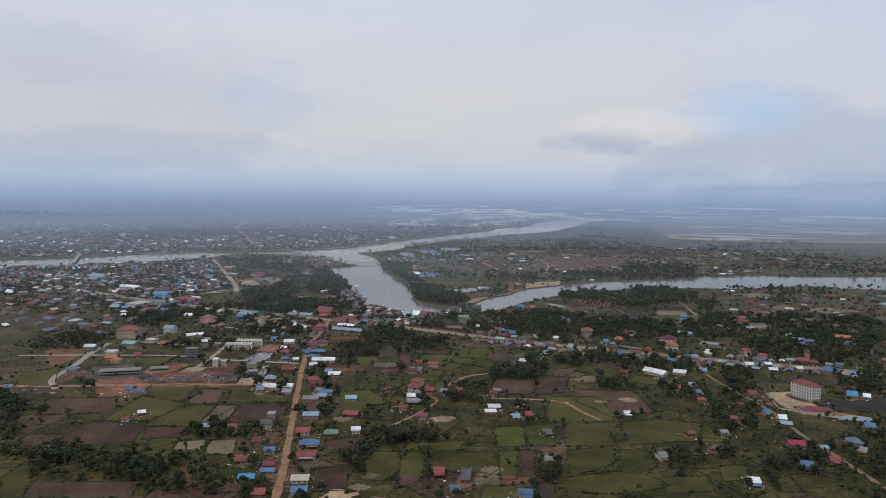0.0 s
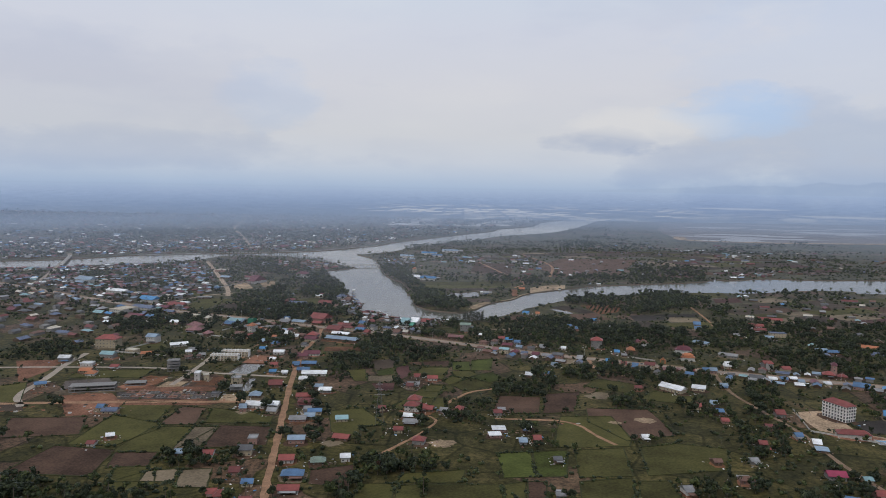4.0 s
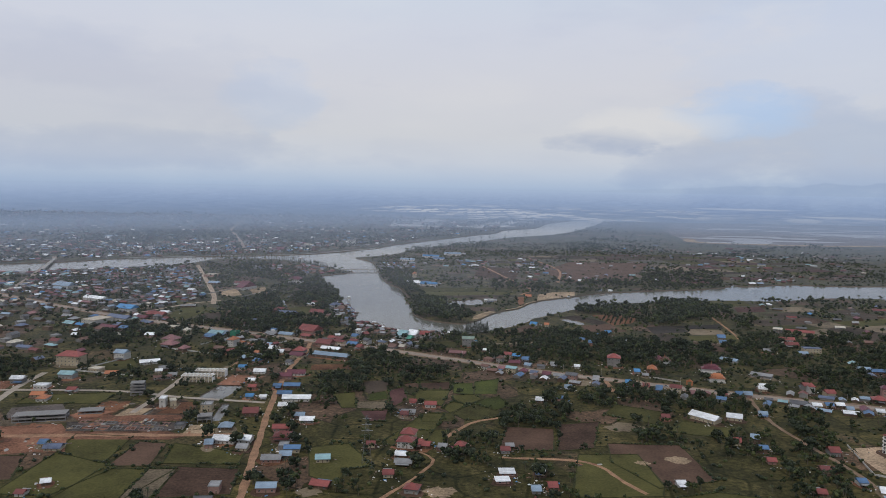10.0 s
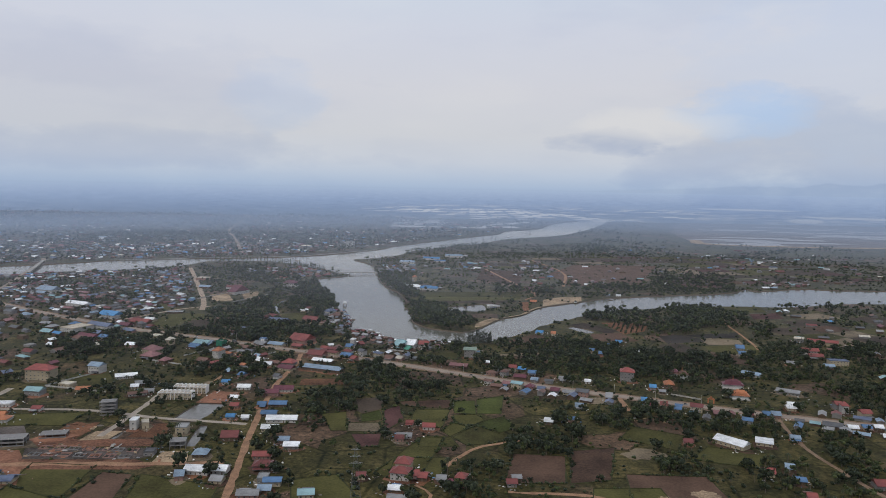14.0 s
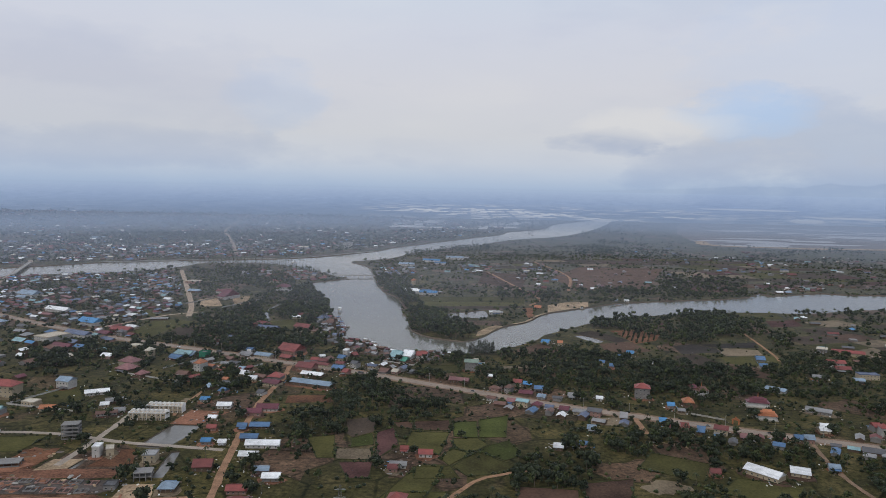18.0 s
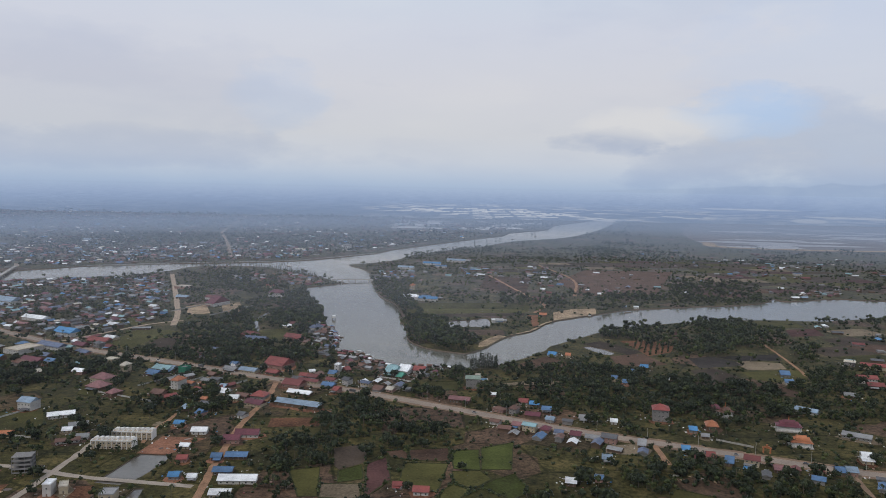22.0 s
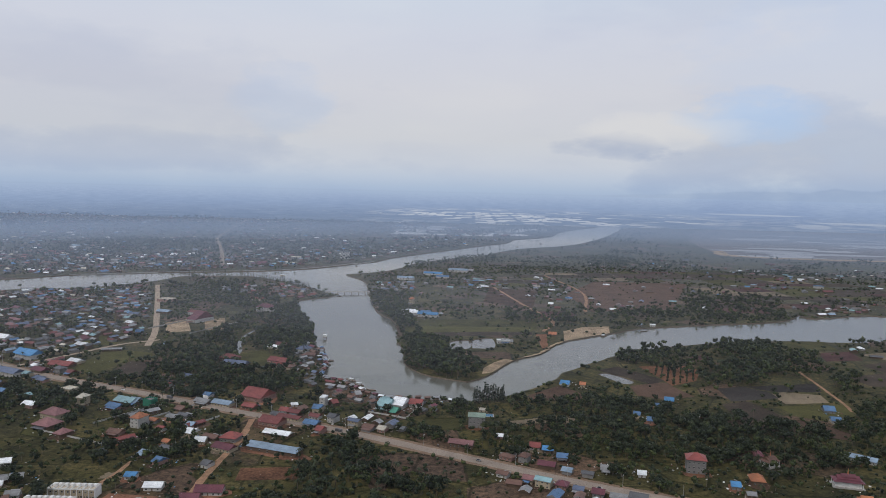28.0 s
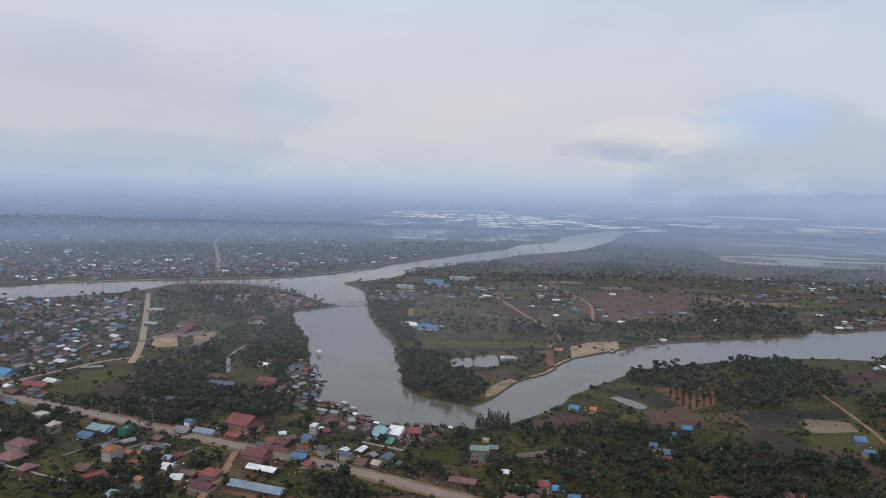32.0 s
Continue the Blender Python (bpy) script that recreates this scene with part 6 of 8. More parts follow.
def pylon(x, y, h=38.0):
    """Lattice power pylon of slender steel members."""
    ob = thing("power_pylon", x, y, 10, "tall grey steel lattice power pylon in the fields", "pylon")

    def bars(pairs, r):
        bm = bmesh.new()
        for a, c in pairs:
            v, f = tube_np(a, c, r)
            vs_ = [bm.verts.new(p) for p in v]
            for q in f:
                bm.faces.new([vs_[i] for i in q])
        return bm
    half = lambda z: 3.2 * (1 - z / h) ** 1.1 + 0.5
    corner = lambda z, i: (half(z) * (1, 1, -1, -1)[i], half(z) * (1, -1, -1, 1)[i], z)
    levels = [h * s for s in (0, 0.14, 0.27, 0.39, 0.5, 0.6, 0.69, 0.77, 0.85, 0.92, 1.0)]
    for i in range(4):
        part("leg", bars([(corner(a, i), corner(c, i)) for a, c in zip(levels, levels[1:])], 0.07), M["dull_steel"], ob)
    for a, c in zip(levels, levels[1:]):
        part("brace", bars([p for i in range(4) for p in ((corner(a, i), corner(c, (i + 1) % 4)), (corner(a, (i + 1) % 4), corner(c, i)), (corner(c, i), corner(c, (i + 1) % 4)))], 0.03), M["dull_steel"], ob)
    for z, reach in ((h * 0.69, 4.5), (h * 0.81, 3.8), (h * 0.93, 3.2)):
        part("crossarm", bars([p for s in (-1, 1) for p in (((0, 0, z + 1), (s * reach, 0, z)), ((0, 0.4, z), (s * reach, 0, z)), ((0, -0.4, z), (s * reach, 0, z)))], 0.06), M["steel"], ob)


def tube_np(a, c, r):
    a, c = np.array(a, float), np.array(c, float)
    d = c - a
    d /= np.linalg.norm(d)
    u = np.cross(d, (0.31, 0.2, 0.93))
    u /= np.linalg.norm(u)
    w_ = np.cross(d, u)
    v = [a + u * r, a + w_ * r, a - u * r, a - w_ * r, c + u * r, c + w_ * r, c - u * r, c - w_ * r]
    return v, [(i, (i + 1) % 4, 4 + (i + 1) % 4, 4 + i) for i in range(4)]


pylon(-69, 691)


def boat(x, y, ln, yaw, label, cabin=True, paint="roof_blue"):
    ob = thing("boat", x, y, yaw, label, "boat", z=-1.4, group="boats on the river")
    bm = bmesh.new()
    rings = []
    for i in range(9):
        s = i / 8 * 2 - 1
        b_ = 0.17 * ln * (1 - abs(s) ** 2.4) + 0.05
        up = 0.9 + 0.5 * s * s
        rings.append([bm.verts.new(p) for p in ((s * ln / 2, -b_, up), (s * ln / 2, -b_ * 0.6, -0.3), (s * ln / 2, b_ * 0.6, -0.3), (s * ln / 2, b_, up))])
    for a, c in zip(rings, rings[1:]):
        for i in range(3):
            bm.faces.new((a[i], c[i], c[i + 1], a[i + 1]))
        bm.faces.new((a[0], a[3], c[3], c[0]))
    part("hull", bm, M["wood"], ob)
    if cabin:
        solid("cabin", ob, "wall_white", (-ln * 0.22, -ln * 0.1, 0.9, ln * 0.12, ln * 0.1, 2.6))
        solid("cabin_roof", ob, paint, (-ln * 0.25, -ln * 0.12, 2.6, ln * 0.16, ln * 0.12, 2.75))


for x, y, ln, yaw, cab in ((-192, 1379, 14, 10, True), (-179, 1360, 16, 4, True), (-176, 1338, 12, 30, False), (-134, 1269, 16, -40, True), (-122, 1251, 14, -35, True), (-106, 1232, 12, -20, False), (106, 1467, 10, 40, False),
                           (202, 1584, 12, 20, True), (275, 1635, 13, 20, False), (-278, 1949, 12, 10, True), (-266, 1920, 10, 20, False), (-464, 2240, 12, 20, True), (176, 3440, 16, 40, True), (288, 3648, 16, 40, True)):
    boat(x, y, ln, yaw, "wooden river boat with a small cabin moored near the bank" if cab else "low open wooden river boat", cab, "roof_white" if ln > 10 else "roof_blue")

hut = thing("floating_house", -210, 1498, 5, "small white hut on stilts standing in the river", "hut")
for sx in (-2.4, 2.4):
    for sy in (-2.4, 2.4):
        solid("stilt", hut, "wood", (sx - 0.15, sy - 0.15, -4, sx + 0.15, sy + 0.15, 1.0))
solid("platform", hut, "wood", (-3, -3, 1.0, 3, 3, 1.2))
solid("wall", hut, "wall_bright", (-2.3, -2.3, 1.2, 2.3, 2.3, 4.2))
share("roof", roof_mesh("hip", 4.6, 4.6, M["roof_white"]), hut, pose(0, 0, 4.2))
solid("walkway", hut, "wood", (-12, -0.6, 1.0, -3, 0.6, 1.15))


def stilt_hut(x, y, yaw, colour, label):
    ob = thing("stilt_hut", x, y, yaw, label, "hut", z=-1.4, foot=(6, 5), group="stilt huts along the water")
    for sx in (-2.3, 0, 2.3):
        for sy in (-1.8, 1.8):
            solid("stilt", ob, "wood", (sx - 0.12, sy - 0.12, -2.5, sx + 0.12, sy + 0.12, 1.6))
    solid("platform", ob, "wood", (-3.2, -2.6, 1.6, 3.2, 2.6, 1.75))
    solid("wall", ob, "wall_wood", (-2.5, -2.0, 1.75, 2.5, 2.0, 3.9))
    share("roof", roof_mesh("gable", 5.0, 4.0, M["roof_" + colour]), ob, pose(0, 0, 3.9))


shore_line = smooth_line([(-19, 1194), (-35, 1200), (-62, 1197), (-83, 1197), (-107, 1211), (-128, 1237), (-144, 1259), (-160, 1264), (-171, 1283), (-179, 1342), (-190, 1379), (-202, 1422)], 7.5)
srng = random.Random(4)
for i, (x, y) in enumerate(shore_line):
    d_ = shore_line[min(i + 1, len(shore_line) - 1)] - shore_line[max(i - 1, 0)]
    nx, ny = -d_[1], d_[0]
    s = srng.uniform(0.0, 4.0) / (math.hypot(nx, ny) + 1e-6)
    stilt_hut(x - nx * s, y - ny * s, math.degrees(math.atan2(d_[1], d_[0])) + srng.uniform(-15, 15), srng.choice(["grey", "darkred", "greyblue", "blue", "brown", "grey", "white", "maroon"]), "wooden stilt hut with a tin roof at the river edge")


def car(x, y, yaw, paint, kind="car"):
    """A car or small truck: body, cabin, windows, four wheels."""
    big = kind != "car"
    ln, wd = (6.5, 2.2) if big else (4.4, 1.75)
    ob = thing("truck" if big else "car", x, y, yaw, ("loaded dark truck" if big else "small car") + " on the dusty main road", "truck" if big else "car", z=0.15, group="traffic on the main road")
    bm = bmesh.new()
    box(bm, -ln / 2, -wd / 2, 0.35, ln / 2, wd / 2, 0.95 if not big else 1.2)
    bmesh.ops.bevel(bm, geom=bm.edges[:], offset=0.12, segments=2, affect="EDGES")
    part("body", bm, M[paint], ob)
    bm = bmesh.new()
    if big:
        box(bm, ln * 0.22, -wd / 2, 1.2, ln / 2, wd / 2, 2.4)
        box(bm, -ln / 2, -wd / 2, 1.2, ln * 0.18, wd / 2, 2.6)
    else:
        v = [(-1.5, -0.75, 0.95), (1.1, -0.75, 0.95), (1.1, 0.75, 0.95), (-1.5, 0.75, 0.95), (-1.0, -0.62, 1.5), (0.5, -0.62, 1.5), (0.5, 0.62, 1.5), (-1.0, 0.62, 1.5)]
        q = [bm.verts.new(p) for p in v]
        for f in ((4, 5, 6, 7), (0, 1, 5, 4), (1, 2, 6, 5), (2, 3, 7, 6), (3, 0, 4, 7)):
            bm.faces.new([q[i] for i in f])
    part("cabin", bm, M[paint] if big else M["glass"], ob)
    for sx in (-0.32, 0.32):
        for sy in (-1, 1):
            bm = bmesh.new()
            bmesh.ops.create_cone(bm, cap_ends=True, segments=12, radius1=0.34, radius2=0.34, depth=0.22, matrix=pose(sx * ln, sy * (wd / 2 - 0.08), 0.34, 90))
            wheel = part("wheel", bm, M["tyre"], ob)
            bm = bmesh.new()
            bmesh.ops.create_cone(bm, cap_ends=True, segments=10, radius1=0.19, radius2=0.19, depth=0.24, matrix=pose(sx * ln, sy * (wd / 2 - 0.07), 0.34, 90))
            part("rim", bm, M["steel"], wheel, "grey metal wheel rim")


for x, y, paint, kind in ((-360, 1194, "roof_white", "car"), (-106, 1091, "roof_white", "car"), (-149, 1109, "roof_white", "car"), (-115, 1088, "roof_darkgrey", "truck"), (-258, 1152, "roof_white", "car"), (-301, 1171, "roof_darkgrey", "truck"), (8, 1029, "roof_grey", "car"), (96, 982, "roof_white", "car"), (216, 938, "roof_grey", "car"), (264, 923, "roof_darkgrey", "car")):
    car(x, y, -24 if x < 30 else -20, paint, kind)

net = thing("scaffolded_house", -309, 1144, -20, "house under construction wrapped in green netting", "building", foot=(11, 9))
solid("wall", net, "wall_grey", (-4.5, -3.6, 0, 4.5, 3.6, 6.5))
for i in range(5):
    for s in (-1, 1):
        solid("scaffold_pole", net, "steel", (-5 + i * 2.5 - 0.05, s * 4.3 - 0.05, 0, -5 + i * 2.5 + 0.05, s * 4.3 + 0.05, 8))
solid("netting", net, "net", (-5.1, -4.45, 0.4, 5.1, -4.4, 7.8), (-5.1, 4.4, 0.4, 5.1, 4.45, 7.8), (-5.15, -4.4, 0.4, -5.1, 4.4, 7.8), (5.1, -4.4, 0.4, 5.15, 4.4, 7.8))

court = thing("court_wall", -421, 1564, 69, "pale wall round a paved school yard", "wall")
for i in range(18):
    for sy in (-26, 26):
        solid("wall_panel", court, "concrete", (-60 + i * 6.0, sy * 1.5 - 0.12, 0, -54.2 + i * 6.0, sy * 1.5 + 0.12, 1.8))
block = thing("city_block", -394, 2720, 10, "pale grey mid-rise building in the far town", "building")
solid("wall", block, "wall_white", (-14, -9, 0, 14, 9, 20))
for s in range(6):
    for i in range(7):
        share("window", CACHE["french"], block, pose(-12 + i * 4, -9, s * 3.2 + 0.8))
solid("roof", block, "roof_grey", (-14.5, -9.5, 20, 14.5, 9.5, 20.6), (-4, -3, 20.6, 4, 3, 23.5))
prom = smooth_line([(-938, 2133), (-728, 2248), (-486, 2365), (-346, 2560), (-294, 2640)], 10)
ribbon("promenade", prom, 5, 0.5, M["concrete"], "pale riverside promenade of the far town", "pavement", 0.2, 91, 1.5)

# larger sheds and halls that stand out
for x, y, w_, d_, h_, yaw_, kind_, col_, words in (
        (-428, 1598, 17, 40, 5.5, -25, "gable", "maroon", "large school hall with a maroon gabled roof"), (-452, 1652, 36, 12, 4.5, -25, "gable", "darkred", "long school building with a dark red roof"),
        (-538, 1322, 32, 20, 5.5, -22, "gable", "brightblue", "large warehouse with a bright blue sheet roof"), (-512, 1240, 40, 14, 5, -24, "gable", "bluegrey", "long warehouse with a slate blue roof"),
        (-108, 1722, 30, 13, 5, -12, "gable", "white", "pale fish shed with a white sheet roof"), (-74, 1704, 34, 13, 5, -12, "gable", "brightblue", "fish shed with a bright blue sheet roof"),
        (-100, 2330, 46, 14, 5.5, -12, "gable", "brightblue", "long riverside shed with a bright blue roof"), (-38, 2425, 50, 16, 5.5, -10, "gable", "greyblue", "long riverside shed with a pale blue roof"),
        (-160, 2222, 40, 14, 5, -15, "gable", "greyblue", "riverside shed with a pale grey-blue roof"), (46, 1502, 18, 10, 4.2, 6, "flat", "white", "white flat-roofed guest house beside the ponds"),
        (-82, 1166, 12, 20, 4.2, -20, "gable", "teal", "hall with a pale teal sheet roof near the water"), (-68, 1172, 12, 20, 4.2, -20, "gable", "white", "hall with a white sheet roof near the water"),
        (-640, 1420, 44, 14, 4.5, -22, "gable", "white", "long white-roofed workshop in the town"), (-770, 1560, 40, 22, 6, -22, "gable", "greyblue", "market hall with a pale blue roof in the town")):
    for other in [q for q in footprints if math.hypot(q[0] - x, q[1] - y) < 10]:
        footprints.remove(other)
    house(x, y, w_, d_, h_, yaw_, kind_, col_, "wall_white", "hall" if w_ < 20 else "warehouse", words)

# rubble, footings and heaps on the building site
rr_ = np.random.default_rng(19)
HEAPS = []
for i in range(6):
    bm = bmesh.new()
    bmesh.ops.create_icosphere(bm, subdivisions=2, radius=1.0)
    for v in bm.verts:
        v.co *= 1 + rr_.uniform(-0.25, 0.25)
        v.co.z = max(v.co.z * 0.45, -0.05)
    HEAPS.append(mesh_of(bm, "earth_mound", M[("field_earth", "field_gravel", "concrete", "field_sand", "field_earth", "field_tan")[i]]))
for x0, y0, x1, y1, count in ((-330, 752, -248, 782, 46), (-425, 752, -340, 806, 26), (-440, 696, -325, 728, 26), (-334, 798, -306, 830, 10), (-228, 748, -204, 770, 7), (-250, 905, -220, 935, 9), (150, 880, 186, 896, 8), (60, 700, 110, 708, 6)):
    for i in range(count):
        k_ = int(rr_.integers(0, 6))
        ob = share("earth_mound", HEAPS[k_], None, pose(rr_.uniform(x0, x1), rr_.uniform(y0, y1), 0.05, 0, 0, rr_.uniform(0, 360)) @ Matrix.Diagonal((rr_.uniform(0.8, 3.2), rr_.uniform(0.7, 2.2), rr_.uniform(0.6, 1.8), 1)))
        tagged(ob, ("mound of red earth", "mound of dark gravel", "mound of broken concrete", "mound of pale sand", "mound of red soil", "mound of dry clay")[k_] + " dumped on the building site", "mound", "heaps on the building site")
for i in range(14):
    x, y = -322 + (i % 7) * 11.5, 757 + (i // 7) * 14
    ob = thing("footing", x, y, 5, "low brick footing walls of an unbuilt house", "footing", group="footings on the building site")
    for q in ((-4, -3.4, 4, -3.1), (-4, 3.1, 4, 3.4), (-4, -3.1, -3.7, 3.1), (3.7, -3.1, 4, 3.1), (-0.15, -3.1, 0.15, 3.1)):
        if rr_.random() < 0.85:
            solid("brick_wall", ob, "wall_rose" if i % 3 else "wall_grey", (q[0], q[1], 0, q[2], q[3], 0.5 + 0.7 * rr_.random()))


def utility_pole(x, y, yaw):
    ob = thing("utility_pole", x, y, yaw, "tall grey concrete utility pole beside the road", "pole", group="utility poles")
    bm = bmesh.new()
    bmesh.ops.create_cone(bm, cap_ends=True, segments=7, radius1=0.17, radius2=0.1, depth=9.5, matrix=Matrix.Translation((0, 0, 4.75)))
    part("shaft", bm, M["concrete"], ob)
    for z in (8.4, 9.1):
        arm = solid("crossarm", ob, "steel", (-1.1, -0.06, z, 1.1, 0.06, z + 0.12))
        solid("insulator", arm, "wall_bright", (-1.05, -0.05, z + 0.12, -0.95, 0.05, z + 0.34), (0.95, -0.05, z + 0.12, 1.05, 0.05, z + 0.34))


ml = ROADS["main"][0]
ml = ml[(ml[:, 0] > -560) & (ml[:, 0] < 560)]
for i in range(0, len(ml) - 1, 5):
    d_ = ml[i + 1] - ml[i]
    d_ = d_ / np.linalg.norm(d_)
    utility_pole(ml[i][0] - d_[1] * 7.6, ml[i][1] + d_[0] * 7.6, math.degrees(math.atan2(d_[1], d_[0])) + 90)
sign = thing("billboard", -262, 1164, -24, "white roadside billboard on two posts", "billboard")
for sx in (-2.2, 2.2):
    solid("post", sign, "steel", (sx - 0.1, -0.1, 0, sx + 0.1, 0.1, 5))
solid("board", sign, "wall_bright", (-3, -0.15, 3.4, 3, 0.15, 6.6))


def garden_wall(x0, y0, x1, y1):
    ln = math.hypot(x1 - x0, y1 - y0)
    ob = thing("garden_wall", (x0 + x1) / 2, (y0 + y1) / 2, math.degrees(math.atan2(y1 - y0, x1 - x0)), "low pale block wall between gardens", "wall", group="garden walls")
    k_ = max(2, int(ln / 4))
    for i in range(k_):
        a = -ln / 2 + i * ln / k_
        solid("wall_panel", ob, "wall_white", (a + 0.3, -0.1, 0, a + ln / k_, 0.1, 1.5))
        solid("post", ob, "concrete", (a, -0.17, 0, a + 0.3, 0.17, 1.75))


for q in ((-335, 1085, -300, 1150), (-300, 1092, -268, 1150), (-262, 1060, -232, 1118), (-370, 1062, -300, 1034), (-300, 1034, -262, 1050), (-395, 1000, -420, 940), (-420, 940, -350, 925), (-100, 1150, -60, 1132), (-60, 1132, -52, 1160), (305, 700, 318, 765), (305, 700, 372, 660)):
    garden_wall(*q)

# ---------------------------------------------------------------- trees
def ico(rng, r, squash=0.85, jit=0.25):
    p = (1 + 5 ** 0.5) / 2
    v = np.array([(-1, p, 0), (1, p, 0), (-1, -p, 0), (1, -p, 0), (0, -1, p), (0, 1, p), (0, -1, -p), (0, 1, -p), (p, 0, -1), (p, 0, 1), (-p, 0, -1), (-p, 0, 1)], float)
    v /= np.linalg.norm(v[0])
    f = np.array([(0, 11, 5), (0, 5, 1), (0, 1, 7), (0, 7, 10), (0, 10, 11), (1, 5, 9), (5, 11, 4), (11, 10, 2), (10, 7, 6), (7, 1, 8), (3, 9, 4), (3, 4, 2), (3, 2, 6), (3, 6, 8), (3, 8, 9), (4, 9, 5), (2, 4, 11), (6, 2, 10), (8, 6, 7), (9, 8, 1)])
    v = v * (1 + rng.uniform(-jit, jit, (12, 1))) * r
    v[:, 2] *= squash
    return v, f


def leaves(rng, count, centre, radius, size):
    """Loose leaf clumps: small bent quads on a shell round a centre."""
    u = rng.normal(size=(count, 3))
    u /= np.linalg.norm(u, axis=1)[:, None]
    u[:, 2] = np.abs(u[:, 2]) * 1.0 - 0.25
    c = centre + u * radius * rng.uniform(0.62, 1.18, (count, 1))
    a = rng.normal(size=(count, 3))
    a -= u * (a * u).sum(1)[:, None] * 0.35
    a /= np.linalg.norm(a, axis=1)[:, None]
    e = np.cross(u + 0.7 * rng.normal(size=(count, 3)), a)
    e /= np.linalg.norm(e, axis=1)[:, None] + 1e-9
    s = size * rng.uniform(0.6, 1.3, (count, 1))
    v = np.stack([c - a * s, c - e * s * 0.7, c + a * s, c + e * s * 0.7], 1).reshape(-1, 3)
    k = np.arange(count)[:, None] * 4
    f = np.concatenate([k + np.array([[0, 1, 2]]), k + np.array([[0, 2, 3]])])
    return v, f


def join(parts):
    vs_, fs_, k = [], [], 0
    for v, f in parts:
        vs_.append(v)
        fs_.append(f + k)
        k += len(v)
    return np.concatenate(vs_), np.concatenate(fs_)


def tube(p0, p1, r0, r1, k=6):
    p0, p1 = np.array(p0, float), np.array(p1, float)
    d = (p1 - p0) / np.linalg.norm(p1 - p0)
    a = np.cross(d, (0.3, 0.9, 0.1))
    a /= np.linalg.norm(a)
    e = np.cross(d, a)
    ang = np.linspace(0, 2 * np.pi, k + 1)[:-1]
    ring = np.cos(ang)[:, None] * a + np.sin(ang)[:, None] * e
    v = np.vstack([p0 + ring * r0, p1 + ring * r1])
    f = np.array([q for i in range(k) for q in ((i, (i + 1) % k, k + (i + 1) % k), (i, k + (i + 1) % k, k + i))])
    return v, f


def broadleaf(rng, h=8.0, wide=3.6, clumps=7, cards=300, size=0.5, limbs=True):
    """Trunk with limbs, and a crown of uneven clumps with loose leaves. Height h, crown radius wide."""
    th = h * 0.34
    trunk = [tube((0, 0, -0.1), (0.1, 0, th), 0.22 * wide / 3, 0.13 * wide / 3)]
    crown = []
    for i in range(clumps):
        a = rng.uniform(0, 6.28)
        q = rng.uniform(0.15, 0.75) * wide
        c = np.array([math.cos(a) * q, math.sin(a) * q, h * rng.uniform(0.40, 0.76)])
        if i == 0:
            c = np.array([0, 0, h * 0.74])
        r = wide * rng.uniform(0.36, 0.58)
        v, f = ico(rng, r * 0.68, 0.85, 0.35)
        crown.append((v + c, f))
        crown.append(leaves(rng, max(2, cards // clumps), c, r, size))
        if limbs:
            trunk.append(tube((0.1, 0, th * 0.95), c * 0.9, 0.11, 0.04, 4))
    return join(trunk), join(crown)


def palm(rng, h=10.0, fronds=15, cards=5, reach=3.0):
    lean = rng.uniform(-0.8, 0.8, 2)
    top = np.array([lean[0], lean[1], h])
    trunk = join([tube((0, 0, -0.1), top * (0.5, 0.5, 0.5) * (0.7, 0.7, 1), 0.2, 0.15, 5), tube(top * (0.35, 0.35, 0.5), top, 0.15, 0.11, 5)])
    crown = []
    for i in range(fronds):
        a = 6.28 * i / fronds + rng.uniform(-0.2, 0.2)
        up = rng.uniform(-0.2, 0.9)
        d = np.array([math.cos(a), math.sin(a), 0])
        side = np.array([-math.sin(a), math.cos(a), 0])
        k = 4
        v, f = [], []
        for j in range(k + 1):
            s = j / k
            c = top + d * reach * s * rng.uniform(0.9, 1.05) + np.array([0, 0, up * reach * s - (0.9 + 0.5 * up) * reach * s * s])
            wd = 0.42 * (1 - s) ** 0.6 * (0.5 if j == 0 else 1) + 0.03
            v += [c + side * wd - np.array([0, 0, 0.12]), c, c - side * wd - np.array([0, 0, 0.12])]
            if j:
                e = 3 * j
                f += [(e - 3, e, e + 1), (e - 3, e + 1, e - 2), (e - 2, e + 1, e + 2), (e - 2, e + 2, e - 1)]
        crown.append((np.array(v), np.array(f)))
    return trunk, join(crown)


def sugar_palm(rng, h=13.0):
    """Straight trunk and a round, spiky head of fan leaves."""
    trunk = join([tube((0, 0, -0.1), (0.1, 0.1, h), 0.24, 0.17, 5)])
    v, f = leaves(rng, 60, np.array([0.1, 0.1, h + 0.3]), 1.5, 0.75)
    v2, f2 = ico(rng, 1.0)
    return trunk, join([(v, f), (v2 + (0.1, 0.1, h + 0.2), f2)])


def casuarina(rng, h=12.0, wide=1.9):
    trunk = join([tube((0, 0, -0.1), (0, 0, h * 0.95), 0.2, 0.03, 5)])
    crown = []
    for i in range(9):
        s = i / 8
        r = wide * (1 - s) * (0.9 if i else 0.7) + 0.25
        crown.append(leaves(rng, 26, np.array([rng.uniform(-0.3, 0.3), rng.uniform(-0.3, 0.3), h * (0.16 + 0.8 * s)]), r, 0.5))
    return trunk, join(crown)


